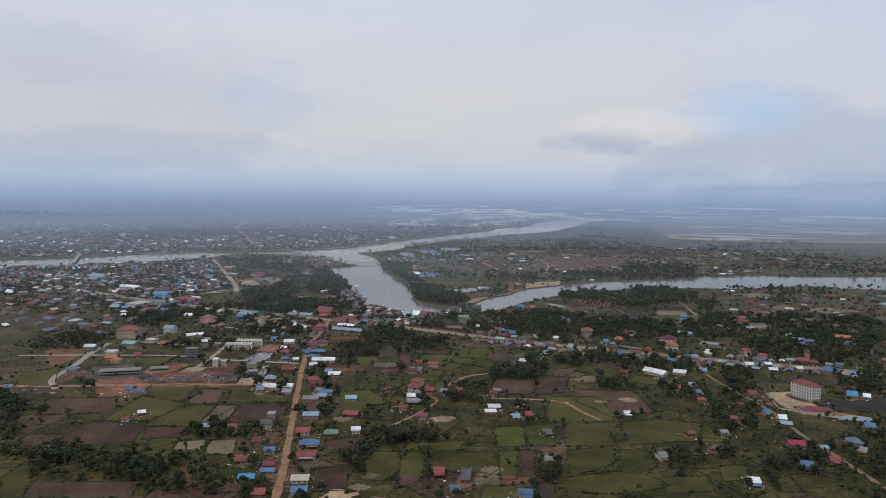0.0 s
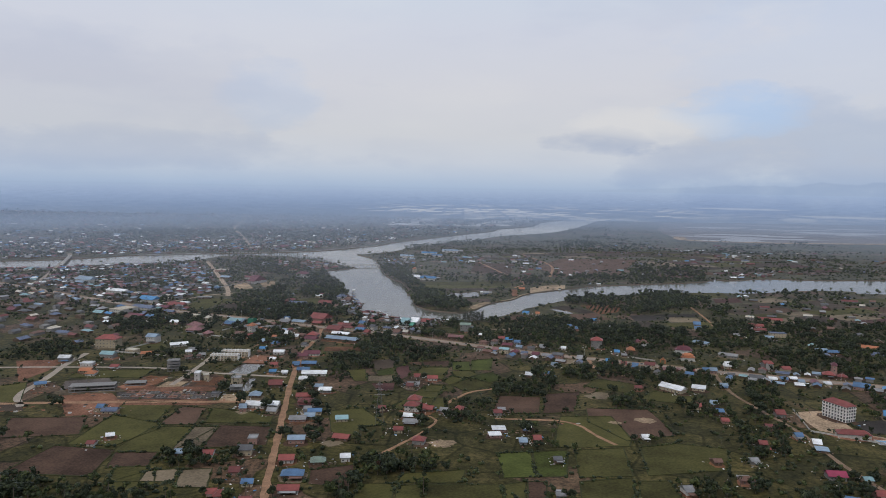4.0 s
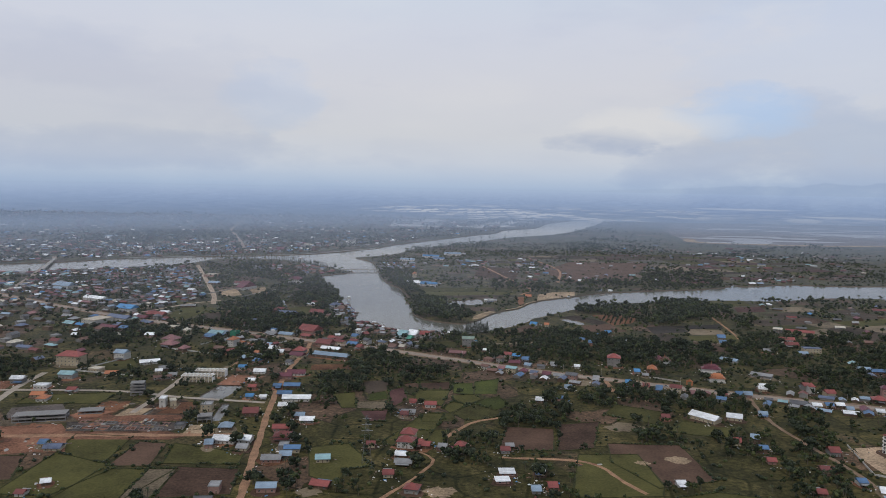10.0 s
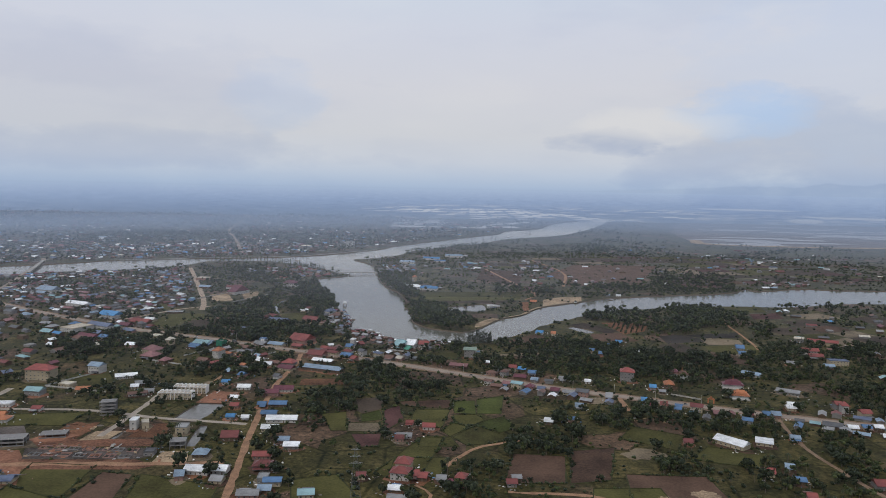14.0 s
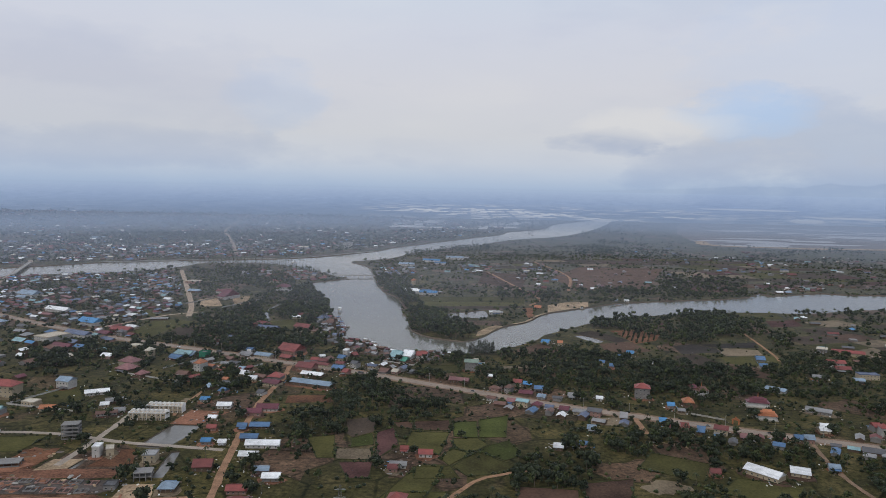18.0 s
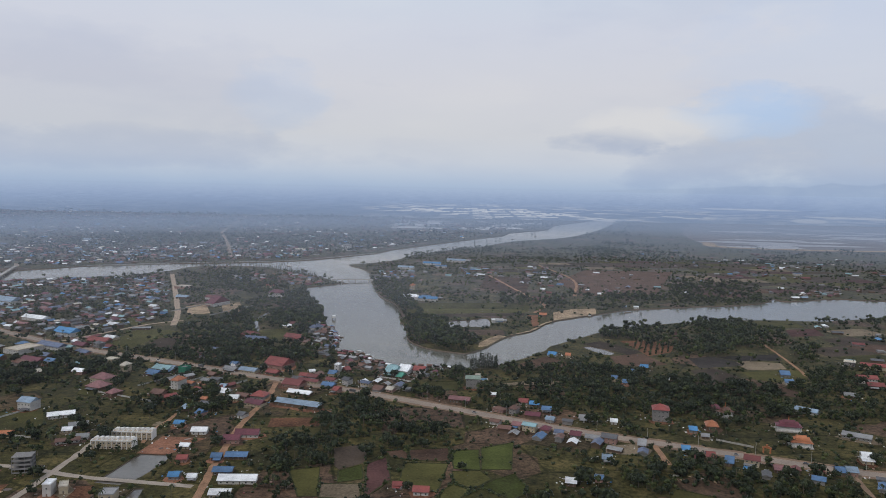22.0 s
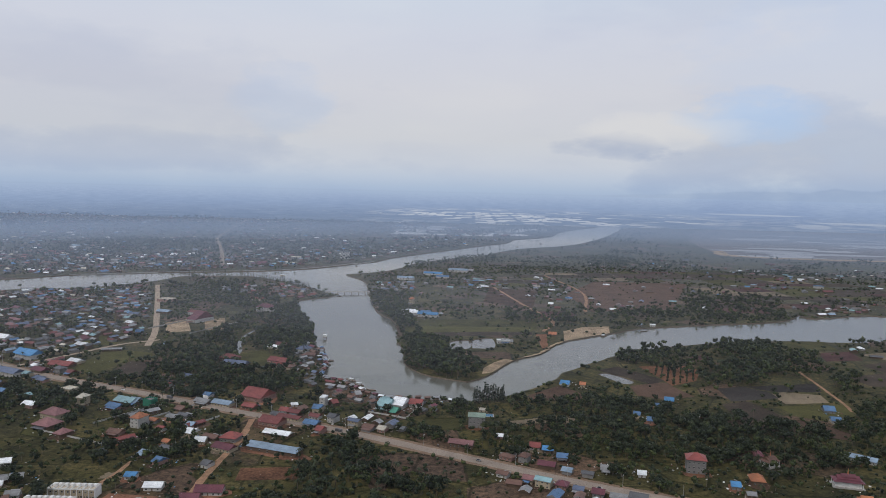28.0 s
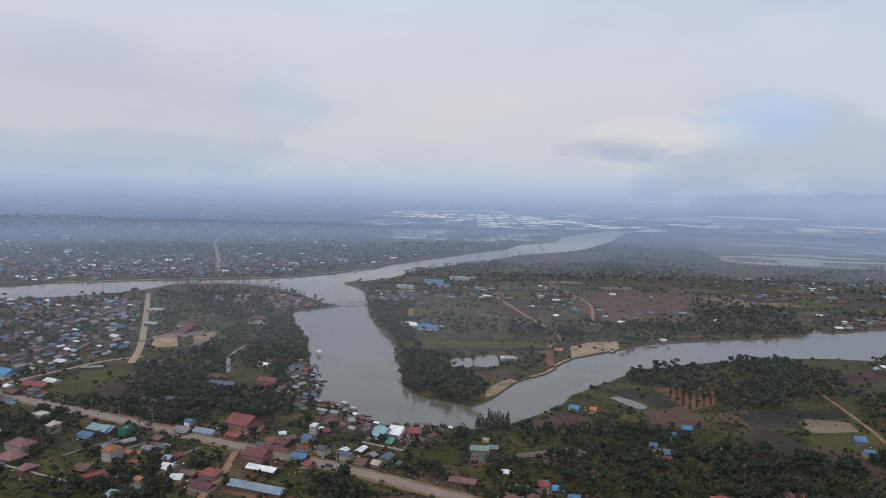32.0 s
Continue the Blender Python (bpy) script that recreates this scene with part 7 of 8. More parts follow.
def to_mesh(name, vf, mat):
    me = bpy.data.meshes.new(name)
    v, f = vf
    me.vertices.add(len(v))
    me.vertices.foreach_set("co", np.asarray(v, np.float32).ravel())
    me.loops.add(len(f) * 3)
    me.loops.foreach_set("vertex_index", np.asarray(f, np.int32).ravel())
    me.polygons.add(len(f))
    me.polygons.foreach_set("loop_start", np.arange(0, len(f) * 3, 3, dtype=np.int32))
    me.materials.append(mat)
    me.update(calc_edges=True)
    me.validate()
    return me


trng = np.random.default_rng(42)
SPECIES = []
for i in range(4):
    t_, c_ = broadleaf(trng, 7.5 + i, 3.2 + 0.5 * i, 9, 760, 0.42)
    SPECIES.append(("broadleaf_tree", to_mesh("trunk", t_, M["bark"]), to_mesh("crown", c_, M["leaf_mid" if i % 2 else "leaf_dark"]), "dark green broadleaf tree with an uneven crown"))
for i in range(3):
    t_, c_ = palm(trng, 9 + i, 16 + i, reach=3.0)
    SPECIES.append(("coconut_palm", to_mesh("trunk", t_, M["bark"]), to_mesh("crown", c_, M["leaf_palm"]), "coconut palm with a slender trunk and drooping fronds"))
t_, c_ = sugar_palm(trng)
SPECIES.append(("sugar_palm", to_mesh("trunk", t_, M["bark"]), to_mesh("crown", c_, M["leaf_palm"]), "tall sugar palm with a round spiky head"))
t_, c_ = casuarina(trng)
SPECIES.append(("casuarina_tree", to_mesh("trunk", t_, M["bark"]), to_mesh("crown", c_, M["leaf_casuarina"]), "slim feathery casuarina by the water"))


def tree(kind, x, y, size=1.0, turn=None, where="", z=0.0):
    name, tr, cr, words = SPECIES[kind]
    ob = new(name)
    s = size
    ob.matrix_basis = pose(x, y, z, 0, 0, trng.uniform(0, 576) if turn is None else turn) @ Matrix.Diagonal((s, s, s * trng.uniform(0.85, 1.15), 1))
    share("trunk", tr, ob)
    share("crown", cr, ob)
    return tagged(ob, words + where, "tree")


WOODS = [
    [(-368, 1290), (-366, 1427), (-387, 1642), (-333, 1702), (-328, 1813), (-269, 1630), (-301, 1589), (-339, 1534), (-342, 1434), (-302, 1299), (-242, 1307), (-200, 1314), (-170, 1251), (-194, 1200), (-242, 1213), (-306, 1229)],
    [(-304, 1438), (-312, 1566), (-256, 1616), (-224, 1472), (-246, 1446), (-264, 1382)],
    [(8, 1109), (75, 1138), (98, 1238), (154, 1256), (157, 1189), (224, 1179), (286, 1139), (365, 1134), (322, 1053), (242, 1034), (166, 1066), (77, 1062), (13, 1032)],
    [(-205, 1915), (-128, 1640), (-88, 1474), (-67, 1334), (-3, 1293), (-24, 1378), (-58, 1478), (-82, 1586), (-142, 1893)],
]
WOODS += [
    [(470, 2102), (578, 2168), (624, 1987), (544, 1792), (429, 1736), (362, 1712)],
    [(194, 1430), (269, 1482), (362, 1539), (450, 1542), (410, 1403), (320, 1309), (251, 1320), (229, 1376)],
    [(-150, 942), (-102, 1019), (-54, 995), (-11, 976), (-19, 923), (-85, 902), (-114, 861), (-126, 824)],
    [(-309, 499), (-298, 544), (-242, 549), (-203, 539), (-166, 518), (-181, 477), (-214, 499), (-291, 498)],
    [(27, 816), (59, 859), (94, 822), (114, 774), (82, 795), (40, 795)],
    [(131, 1014), (181, 947), (213, 905), (266, 905), (320, 872), (330, 842), (240, 846), (150, 872)],
]
WOODS += [
    [(256, 742), (299, 768), (285, 688), (235, 621), (226, 667)],
    [(-632, 997), (-518, 989), (-456, 955), (-456, 882), (-568, 893)],
    [(341, 1219), (774, 1357), (608, 1061), (448, 878), (371, 901), (379, 1038), (318, 1074)],
    [(434, 851), (509, 885), (438, 757), (392, 754)],
    [(134, 1168), (219, 1155), (282, 1123), (307, 1088), (403, 1178), (421, 1139), (363, 1030), (285, 1038), (243, 1005), (189, 1043), (120, 1051)],
    [(-163, 2624), (-72, 2846), (56, 3010), (107, 2867), (410, 2966), (586, 3496), (691, 3059), (536, 2595), (237, 2446), (-61, 2494)],
]
WOODS += [
    [(-296, 2288), (-266, 2320), (-195, 2330), (-141, 1827), (-181, 1819), (-208, 2026)],
    [(-646, 2128), (-517, 2096), (-386, 1914), (-352, 1787), (-394, 1717), (-477, 1757)],
]
GROVES = [
    [(-336, 542), (-333, 561), (-308, 556), (-263, 547), (-236, 531), (-217, 505), (-218, 493), (-244, 491), (-291, 490), (-309, 499)],
    [(-244, 548), (-238, 561), (-208, 551), (-193, 512), (-203, 496), (-213, 495)],
    [(-440, 689), (-424, 690), (-390, 656), (-388, 630), (-332, 542), (-333, 519)],
    [(-234, 602), (-228, 626), (-197, 613), (-181, 585), (-209, 579), (-226, 586)],
    [(-183, 599), (-169, 607), (-158, 554), (-175, 565)],
    [(-218, 493), (-187, 494), (-149, 487), (-152, 472), (-206, 474)],
    [(-92, 558), (-70, 566), (-47, 555), (-49, 532), (-67, 509), (-87, 529)],
]
GROVES += [
    [(-79, 599), (-63, 622), (-43, 616), (-24, 610), (-4, 604), (-9, 586), (-40, 581), (-71, 572)],
    [(-135, 678), (-118, 689), (-111, 650), (-126, 649)],
    [(-84, 678), (-63, 671), (-60, 638), (-80, 636)],
    [(-18, 753), (23, 768), (22, 696), (-11, 699)],
    [(-28, 556), (1, 558), (-1, 520), (-24, 522)],
    [(42, 610), (61, 628), (66, 609), (47, 596)],
    [(57, 533), (76, 545), (71, 507), (55, 500)],
    [(25, 842), (59, 868), (101, 854), (89, 773), (40, 756)],
    [(152, 574), (169, 572), (189, 581), (221, 595), (216, 566), (188, 550), (151, 554)],
]
GROVES += [
    [(251, 743), (293, 736), (262, 634), (231, 623), (230, 667)],
    [(268, 609), (299, 597), (349, 632), (375, 645), (306, 522), (282, 545), (248, 543)],
    [(321, 896), (345, 870), (303, 747), (280, 762)],
    [(150, 802), (188, 793), (180, 754), (144, 751)],
    [(213, 783), (256, 787), (245, 738), (207, 727)],
    [(233, 561), (259, 567), (237, 518), (219, 516)],
    [(-145, 936), (-109, 948), (-102, 919), (-116, 884), (-134, 888)],
    [(109, 911), (165, 917), (167, 891), (142, 844), (118, 864)],
    [(166, 904), (222, 922), (263, 913), (301, 916), (272, 856), (217, 851), (179, 858)],
]
GROVES += [
    [(52, 858), (91, 878), (95, 830), (86, 808), (54, 805)],
    [(-527, 1128), (-475, 1188), (-417, 1142), (-425, 1084), (-479, 1054)],
    [(-281, 1059), (-262, 1108), (-229, 1043), (-256, 979)],
    [(-169, 988), (-102, 964), (-72, 970), (-68, 1030), (-96, 1075), (-116, 1052), (-120, 1011)],
    [(12, 1111), (61, 1126), (100, 1165), (122, 1236), (167, 1236), (194, 1192), (206, 1162), (233, 1154), (256, 1149), (295, 1161), (316, 1122), (329, 1087), (315, 1062), (11, 1029)],
    [(-70, 1118), (-41, 1121), (-30, 1096), (8, 1069), (-6, 1062), (-60, 1074)],
]
GROVES += [
    [(-36, 1204), (-19, 1212), (0, 1164), (-4, 1126), (-17, 1131), (-20, 1169)],
    [(35, 1192), (60, 1241), (90, 1208), (77, 1157), (49, 1162)],
    [(189, 1440), (242, 1512), (292, 1503), (262, 1422), (220, 1388), (185, 1383)],
    [(218, 1282), (243, 1341), (309, 1374), (355, 1344), (332, 1303), (253, 1280)],
    [(354, 1530), (444, 1544), (438, 1493), (478, 1484), (436, 1368), (367, 1358), (318, 1402)],
    [(430, 1343), (483, 1374), (426, 1269), (408, 1277)],
    [(-418, 1407), (-315, 1424), (-252, 1272), (-288, 1224), (-332, 1218), (-362, 1245)],
    [(-430, 1236), (-351, 1247), (-327, 1219), (-254, 1209), (-283, 1169), (-376, 1203)],
]
GROVES += [
    [(-444, 1166), (-402, 1209), (-363, 1168), (-369, 1096), (-404, 1122)],
    [(-234, 1099), (-206, 1102), (-189, 1065), (-215, 1062)],
    [(-281, 1032), (-230, 1043), (-199, 1007), (-273, 999)],
    [(-339, 1568), (-265, 1581), (-197, 1303), (-271, 1399)],
]
FAR_GROVES = [[(392, 3093), (706, 2844), (709, 2547), (527, 2437), (321, 2509)], [(-251, 2690), (40, 3107), (124, 3234), (32, 2568), (-123, 2523), (-206, 2430)], [(475, 2098), (668, 2084), (565, 1788), (376, 1704), (422, 1925)], [(270, 1882), (411, 1923), (354, 1720), (262, 1698)], [(669, 1975), (856, 2070), (775, 1919), (623, 1854)]]
FAR_GROVES += [[(-213, 1969), (-158, 1982), (-107, 1918), (-133, 1754), (-165, 1776)], [(61, 1780), (187, 1777), (172, 1668), (56, 1661)], [(-362, 1767), (-234, 1587), (-203, 1380), (-210, 1301), (-280, 1429)], [(709, 2547), (945, 2752), (1487, 3275), (1361, 3038), (914, 2601), (694, 2421)]]
TOWN_A = [(-1440, 1344), (-672, 1344), (-496, 1280), (-480, 1408), (-480, 1504), (-576, 1744), (-688, 1984), (-768, 1912), (-1104, 1720), (-1440, 1576)]
TOWN_N = [(-2400, 1360), (-1203, 1944), (-938, 2160), (-606, 2320), (-384, 2544), (-272, 2864), (-96, 3216), (96, 3680), (256, 4320), (-480, 5280), (-3200, 5760), (-4160, 2880)]


def clear(points, margin=1.0):
    """True where a tree or a house may stand: dry land, off the roads."""
    ok = ~inside(points, river) & ~inside(points, FLAT)
    for pnd in waters[1:]:
        ok &= ~inside(points, pnd)
    for line, width in ROADS.values():
        ok &= ~near_line(points, line, width / 2 + margin)
    return ok


def off_houses(points, grow=0.5):
    ok = np.ones(len(points), bool)
    for x, y, a, c, yaw in footprints:
        d = points - (x, y)
        s, k = math.sin(radians(yaw)), math.cos(radians(yaw))
        u, v = d[:, 0] * k + d[:, 1] * s, -d[:, 0] * s + d[:, 1] * k
        ok &= (np.abs(u) > a + grow) | (np.abs(v) > c + grow)
    return ok


def off_fields(points):
    ok = np.ones(len(points), bool)
    for kind, poly in field_polys:
        ok &= ~inside(points, poly)
    return ok


def noise2(points, scale, seed):
    return np.array([noise.noise((x * scale + seed, y * scale, seed * 1.7)) for x, y in points])


# more houses along the roads and through the near town, drawn by chance
rng = np.random.default_rng(8)
placed = np.array([(f[0], f[1]) for f in footprints])
COLS = ["darkred", "grey", "brown", "darkgrey", "maroon", "darkgrey", "brown", "grey", "bluegrey", "white", "darkgrey", "pink", "darkred", "maroon", "grey", "greyblue", "white", "blue", "cream", "brown", "darkgrey", "bluegrey", "teal", "brightblue"]


# stretches of the main road that are built up
ROADSIDE = [
    [(25, 1014), (25, 968), (165, 905), (165, 957)], [(170, 952), (170, 900), (262, 872), (262, 920)], [(285, 906), (285, 860), (460, 815), (460, 858)],
    [(330, 928), (330, 896), (460, 858), (460, 895)], [(-620, 1300), (-620, 1370), (-440, 1262), (-440, 1200)], [(-175, 1125), (-175, 1175), (-60, 1110), (-60, 1070)], [(30, 1022), (30, 1050), (105, 1010), (105, 986)]]


def row_of_houses(line, lo, hi, every, seed, upto=9999, spill=None):
    global placed
    r = np.random.default_rng(seed)
    seg = np.linalg.norm(np.diff(line, axis=0), axis=1)
    cum = np.r_[0, np.cumsum(seg)]
    made = 0
    for side in (1, -1):
        s = r.uniform(0, every)
        while s < cum[-1] and (made < upto or spill is not None):
            i = min(len(seg) - 1, np.searchsorted(cum, s) - 1)
            i = max(i, 0)
            d = (line[i + 1] - line[i]) / (seg[i] + 1e-9)
            p = line[i] + d * (s - cum[i]) + np.array([-d[1], d[0]]) * side * r.uniform(lo, hi)
            s += every * r.uniform(0.7, 1.6)
            w_, d_ = r.uniform(6.5, 12), r.uniform(6.5, 9.5)
            if not any(inside(p[None], z_)[0] for z_ in ROADSIDE):
                continue
            if np.hypot(*(placed - p).T).min() < (14 if spill is None else 11.5) or not clear(p[None], 4.5)[0] or not off_houses(p[None], 4)[0]:
                continue
            if made >= upto // 2 * (1 if side > 0 else 2):
                if spill is not None:
                    spill.append(tuple(p))
                    placed = np.vstack([placed, p])
                continue
            yaw = math.degrees(math.atan2(d[1], d[0])) + (0 if side < 0 else 180) + r.uniform(-6, 6)
            house(p[0], p[1], w_, d_, float(r.choice([2.7, 2.9, 3.2, 5.4])), yaw, r.choice(["gable", "gable", "gable", "hip"]), str(r.choice(COLS)))
            placed = np.vstack([placed, p])
            made += 1


main_near = ROADS["main"][0]
main_near = main_near[(main_near[:, 0] > -528) & (main_near[:, 0] < 528)]
road_spill = []
row_of_houses(main_near, 14, 20, 9, 1, 24, road_spill)
row_of_houses(main_near, 26, 40, 10, 2, 0, road_spill)


def lot(poly, count, gap_, seed, keep=None):
    """Scattered points at least gap_ apart in a polygon, on free land."""
    r = np.random.default_rng(seed)
    p = np.array(poly, float)
    q = r.uniform(p.min(0), p.max(0), (count * 6, 2))
    q = q[inside(q, p)]
    q = q[clear(q, 5)]
    if keep is not None:
        q = q[keep(q)]
    out = []
    grid = {}
    for x, y in q:
        cx, cy = int(x // gap_), int(y // gap_)
        if any((x - a) ** 2 + (y - c) ** 2 < gap_ * gap_ for i in (-1, 0, 1) for j in (-1, 0, 1) for a, c in grid.get((cx + i, cy + j), ())):
            continue
        grid.setdefault((cx, cy), []).append((x, y))
        out.append((x, y))
        if len(out) >= count:
            break
    return np.array(out)


def town_mesh(name, spots, seed, label, low=3.0, high=7.0, yaw0=-23.0, small=1.0, dull=False):
    """Many houses too far to pick apart: walls and roofs of every colour in one piece."""
    r = np.random.default_rng(seed)
    mats = [M[k] for k in ("wall_wood", "wall_grey", "wall_grey", "wall_wood")] + [M["roof_" + c] for c in COLS]
    V, F, MI = [], [], []
    for x, y in spots:
        w_, d_, h = r.uniform(8, 19) * small, r.uniform(7, 11) * small, low + (high - low) * r.random() ** 3
        if r.random() < 0.08 and small > 0.7:
            w_, d_ = w_ * 1.8, d_ * 1.3
        a = radians(yaw0 + r.choice([0, 90]) + r.uniform(-8, 8))
        k, s = math.cos(a), math.sin(a)
        kind = r.choice(["gable", "gable", "gable", "gable", "hip", "flat"]) if small > 0.8 else "gable"
        pts = [(sx * w_ / 2, sy * d_ / 2, z) for z in (0, h) for sx, sy in ((-1, -1), (1, -1), (1, 1), (-1, 1))]
        e = len(V)
        fs = [(0, 1, 5, 4), (1, 2, 6, 5), (2, 3, 7, 6), (3, 0, 4, 7)]
        wall_ = int(r.integers(0, 4))
        MI += [wall_] * 4
        col = 4 + int(r.integers(0, 9 if dull else len(COLS)))
        if kind == "flat":
            fs.append((4, 5, 6, 7))
            MI.append(wall_)
        else:
            up, rf = roof_verts(kind, w_, d_, 0.28 * d_, 0.8)
            b0 = len(pts)
            pts += [(px, py, pz + h) for px, py, pz in up]
            fs += [tuple(b0 + q for q in f) for f in rf]
            MI += [col] * len(rf)
            if kind == "gable":
                fs += [(b0 + 1, b0 + 4, b0 + 2), (b0, b0 + 3, b0 + 5)]
                MI += [wall_] * 2
        V += [(x + px * k - py * s, y + px * s + py * k, pz) for px, py, pz in pts]
        F += [tuple(e + q for q in f) for f in fs]
    ob = link_mesh(name, V, F, mats, face_mat=MI)
    return tagged(ob, label, "houses", kind="stuff")


town_mesh("roadside_houses", road_spill, 11, "close-set houses and shops along the main road with mixed tin roofs", 2.2, 4.4, -23, 0.75)
spotsA = lot(TOWN_A, 1050, 12.5, 21, lambda q: off_houses(q, 8) & (noise2(q, 0.011, 2.4) + 0.5 * noise2(q, 0.04, 7.7) > -0.10))
town_mesh("town_houses", spotsA, 1, "dense low houses of a town quarter with red, grey and blue roofs", 2.4, 5.4, -23, 0.74)
spotsN = lot(TOWN_N, 3000, 22, 22, lambda q: noise2(q, 0.0045, 6.4) + 0.5 * noise2(q, 0.016, 1.4) > -0.16)
quay = [(-2400, 1380), (-1203, 1960), (-938, 2180), (-606, 2340), (-470, 2440), (-420, 2800), (-1000, 2700), (-1900, 2300)]
spotsN = np.vstack([spotsN, lot(quay, 700, 15, 28)])
town_mesh("far_town_houses", spotsN, 2, "distant town of low pale houses across the river", 2.6, 9, -10)
shore = [(-179, 1352), (-166, 1280), (-141, 1251), (-112, 1213), (-80, 1192), (-32, 1187), (-32, 1155), (-96, 1165), (-152, 1208), (-200, 1280), (-240, 1448), (-221, 1464)]
spotsS = lot(shore, 130, 11, 23, lambda q: off_houses(q, 2))
town_mesh("riverside_huts", spotsS, 3, "cluster of small riverside huts with tin roofs", 2.0, 3.2, -30, 0.6, True)
landing = [(-344, 2000), (-304, 1920), (-328, 1856), (-480, 1920), (-544, 1984), (-416, 2064)]
spotsL = lot(landing, 60, 16, 24)
town_mesh("landing_houses", spotsL, 4, "small houses by the bridge landing", 2.2, 4, -30, 0.8, True)
forkland = [(-152, 1808), (-96, 1696), (96, 1728), (208, 1696), (640, 1888), (960, 1920), (1440, 2240), (1120, 3040), (320, 2400), (-96, 2400)]
VILLAGES = [[(148, 2340), (223, 2325), (224, 2109), (166, 1801), (131, 1854), (132, 2088)], [(-26, 2295), (84, 2301), (74, 2075), (-20, 2054)], [(362, 2775), (788, 3054), (672, 2675), (318, 2444)], [(853, 2585), (1128, 2657), (1018, 2444), (775, 2374)], [(693, 1928), (813, 1991), (756, 1885), (667, 1862)], [(-234, 2110), (-141, 2191), (-122, 2030), (-202, 1972)]]
spotsF = lot(forkland, 110, 20, 25, lambda q: noise2(q, 0.0075, 4.4) > 0.05)
spotsF = np.vstack([spotsF] + [lot(q, 26, 14, 70 + i) for i, q in enumerate(VILLAGES)])
town_mesh("village_houses", spotsF, 5, "scattered village houses among dry fields", 2.4, 4.2, -10, 0.85)
eastland = [(416, 896), (672, 832), (992, 992), (896, 1536), (528, 1536), (464, 1280)]
spotsE = lot(eastland, 80, 30, 26, lambda q: off_houses(q, 6))
town_mesh("grove_houses", spotsE, 6, "scattered houses among groves", 2.4, 4, -15, 0.9)
westland = [(-480, 960), (-672, 1024), (-1120, 1280), (-960, 1488), (-528, 1240), (-416, 1152)]
spotsW = lot(westland, 140, 26, 27, lambda q: off_houses(q, 6))
town_mesh("suburb_houses", spotsW, 7, "scattered suburban houses with mixed roofs", 2.5, 5, -20)
town_spots = np.vstack([np.array(road_spill), spotsA, spotsN, spotsS, spotsL, spotsF, spotsE, spotsW])
tgrid = set((int(x // 6), int(y // 6)) for x, y in town_spots)


def off_town(points):
    return np.array([not any((int(x // 6) + i, int(y // 6) + j) in tgrid for i in (-1, 0, 1) for j in (-1, 0, 1)) for x, y in points])


# small things lying about the yards: stacked timber, water jars, sheets, tarpaulins, carts
krng = np.random.default_rng(58)
KV, KF, KM, lie = [], [], [], []
bits = [M[k] for k in ("wall_bright", "wood", "roof_grey", "roof_white", "roof_brightblue", "wall_rose", "concrete", "roof_darkred")]
for x, y, a, c, yaw in footprints:
    k_, s_ = math.cos(radians(yaw)), math.sin(radians(yaw))
    for i in range(int(krng.integers(5, 16)) if y < 1330 else 0):
        q, far_ = krng.uniform(0, 6.28), krng.uniform(1.15, 2.3)
        u, v = max(-a - 9, min(a + 9, a * 1.2 * far_ * math.cos(q))), max(-c - 9, min(c + 9, c * 1.2 * far_ * math.sin(q)))
        lie.append((x + u * k_ - v * s_, y + u * s_ + v * k_))
lie = np.array(lie)
for px, py in lie[clear(lie, 0.6) & off_houses(lie, 0.2)]:
    lw, ld, lh = 0.25 + 0.95 * krng.random() ** 2, krng.uniform(0.2, 0.65), krng.uniform(0.12, 0.7)
    t_ = krng.uniform(0, 3.14)
    ct, st = math.cos(t_), math.sin(t_)
    e = len(KV)
    KV += [(px + p * ct - r * st, py + p * st + r * ct, z) for z, g_ in ((0.02, 1.0), (lh, 0.86)) for p, r in ((-lw * g_, -ld * g_), (lw * g_, -ld * g_), (lw * g_, ld * g_), (-lw * g_, ld * g_))]
    KF += [tuple(e + j for j in f) for f in ((4, 5, 6, 7), (0, 1, 5, 4), (1, 2, 6, 5), (2, 3, 7, 6), (3, 0, 4, 7))]
    KM += [int(krng.choice(8, p=(0.13, 0.25, 0.19, 0.11, 0.05, 0.08, 0.14, 0.05)))] * 5
tagged(link_mesh("yard_clutter", KV, KF, bits, face_mat=KM), "timber, jars, sheets and tarpaulins lying about the yards", "clutter", kind="stuff")

# bare earth yards round the houses
yrng = np.random.default_rng(31)
for i, (x, y, a, c, yaw) in enumerate(footprints[:300]):
    if yrng.random() < 0.4 or y > 1250:
        continue
    k = 11
    rr = yrng.uniform(1.15, 1.75, k)
    ang = np.linspace(0, 2 * math.pi, k + 1)[:-1]
    m4 = pose(x, y, 0, 0, 0, yaw)
    ring = [m4 @ Vector((a * rr[j] * math.cos(q), c * rr[j] * 1.15 * math.sin(q) - c * 0.3, 0)) for j, q in enumerate(ang)]
    kind = ["tan", "brown", "rust", "brown", "earth"][int(yrng.integers(0, 5))]
    z = 0.082 + 0.00012 * i
    yard = link_mesh("yard", [(p.x, p.y, z) for p in ring] + [(p.x, p.y, -0.2) for p in ring], [tuple(range(k))] + [(j, k + j, k + (j + 1) % k, (j + 1) % k) for j in range(k)], M["field_" + kind])
    tagged(yard, "trodden bare earth yard round a house", "yard", kind="structure")

# trees: those nearest to the path are things of their own, the rest are woods
rng = np.random.default_rng(77)
cand = rng.uniform((-528, 432), (672, 1248), (34000, 2))
wood_in = np.zeros(len(cand), bool)
for wpoly in WOODS:
    wood_in |= inside(cand, wpoly)
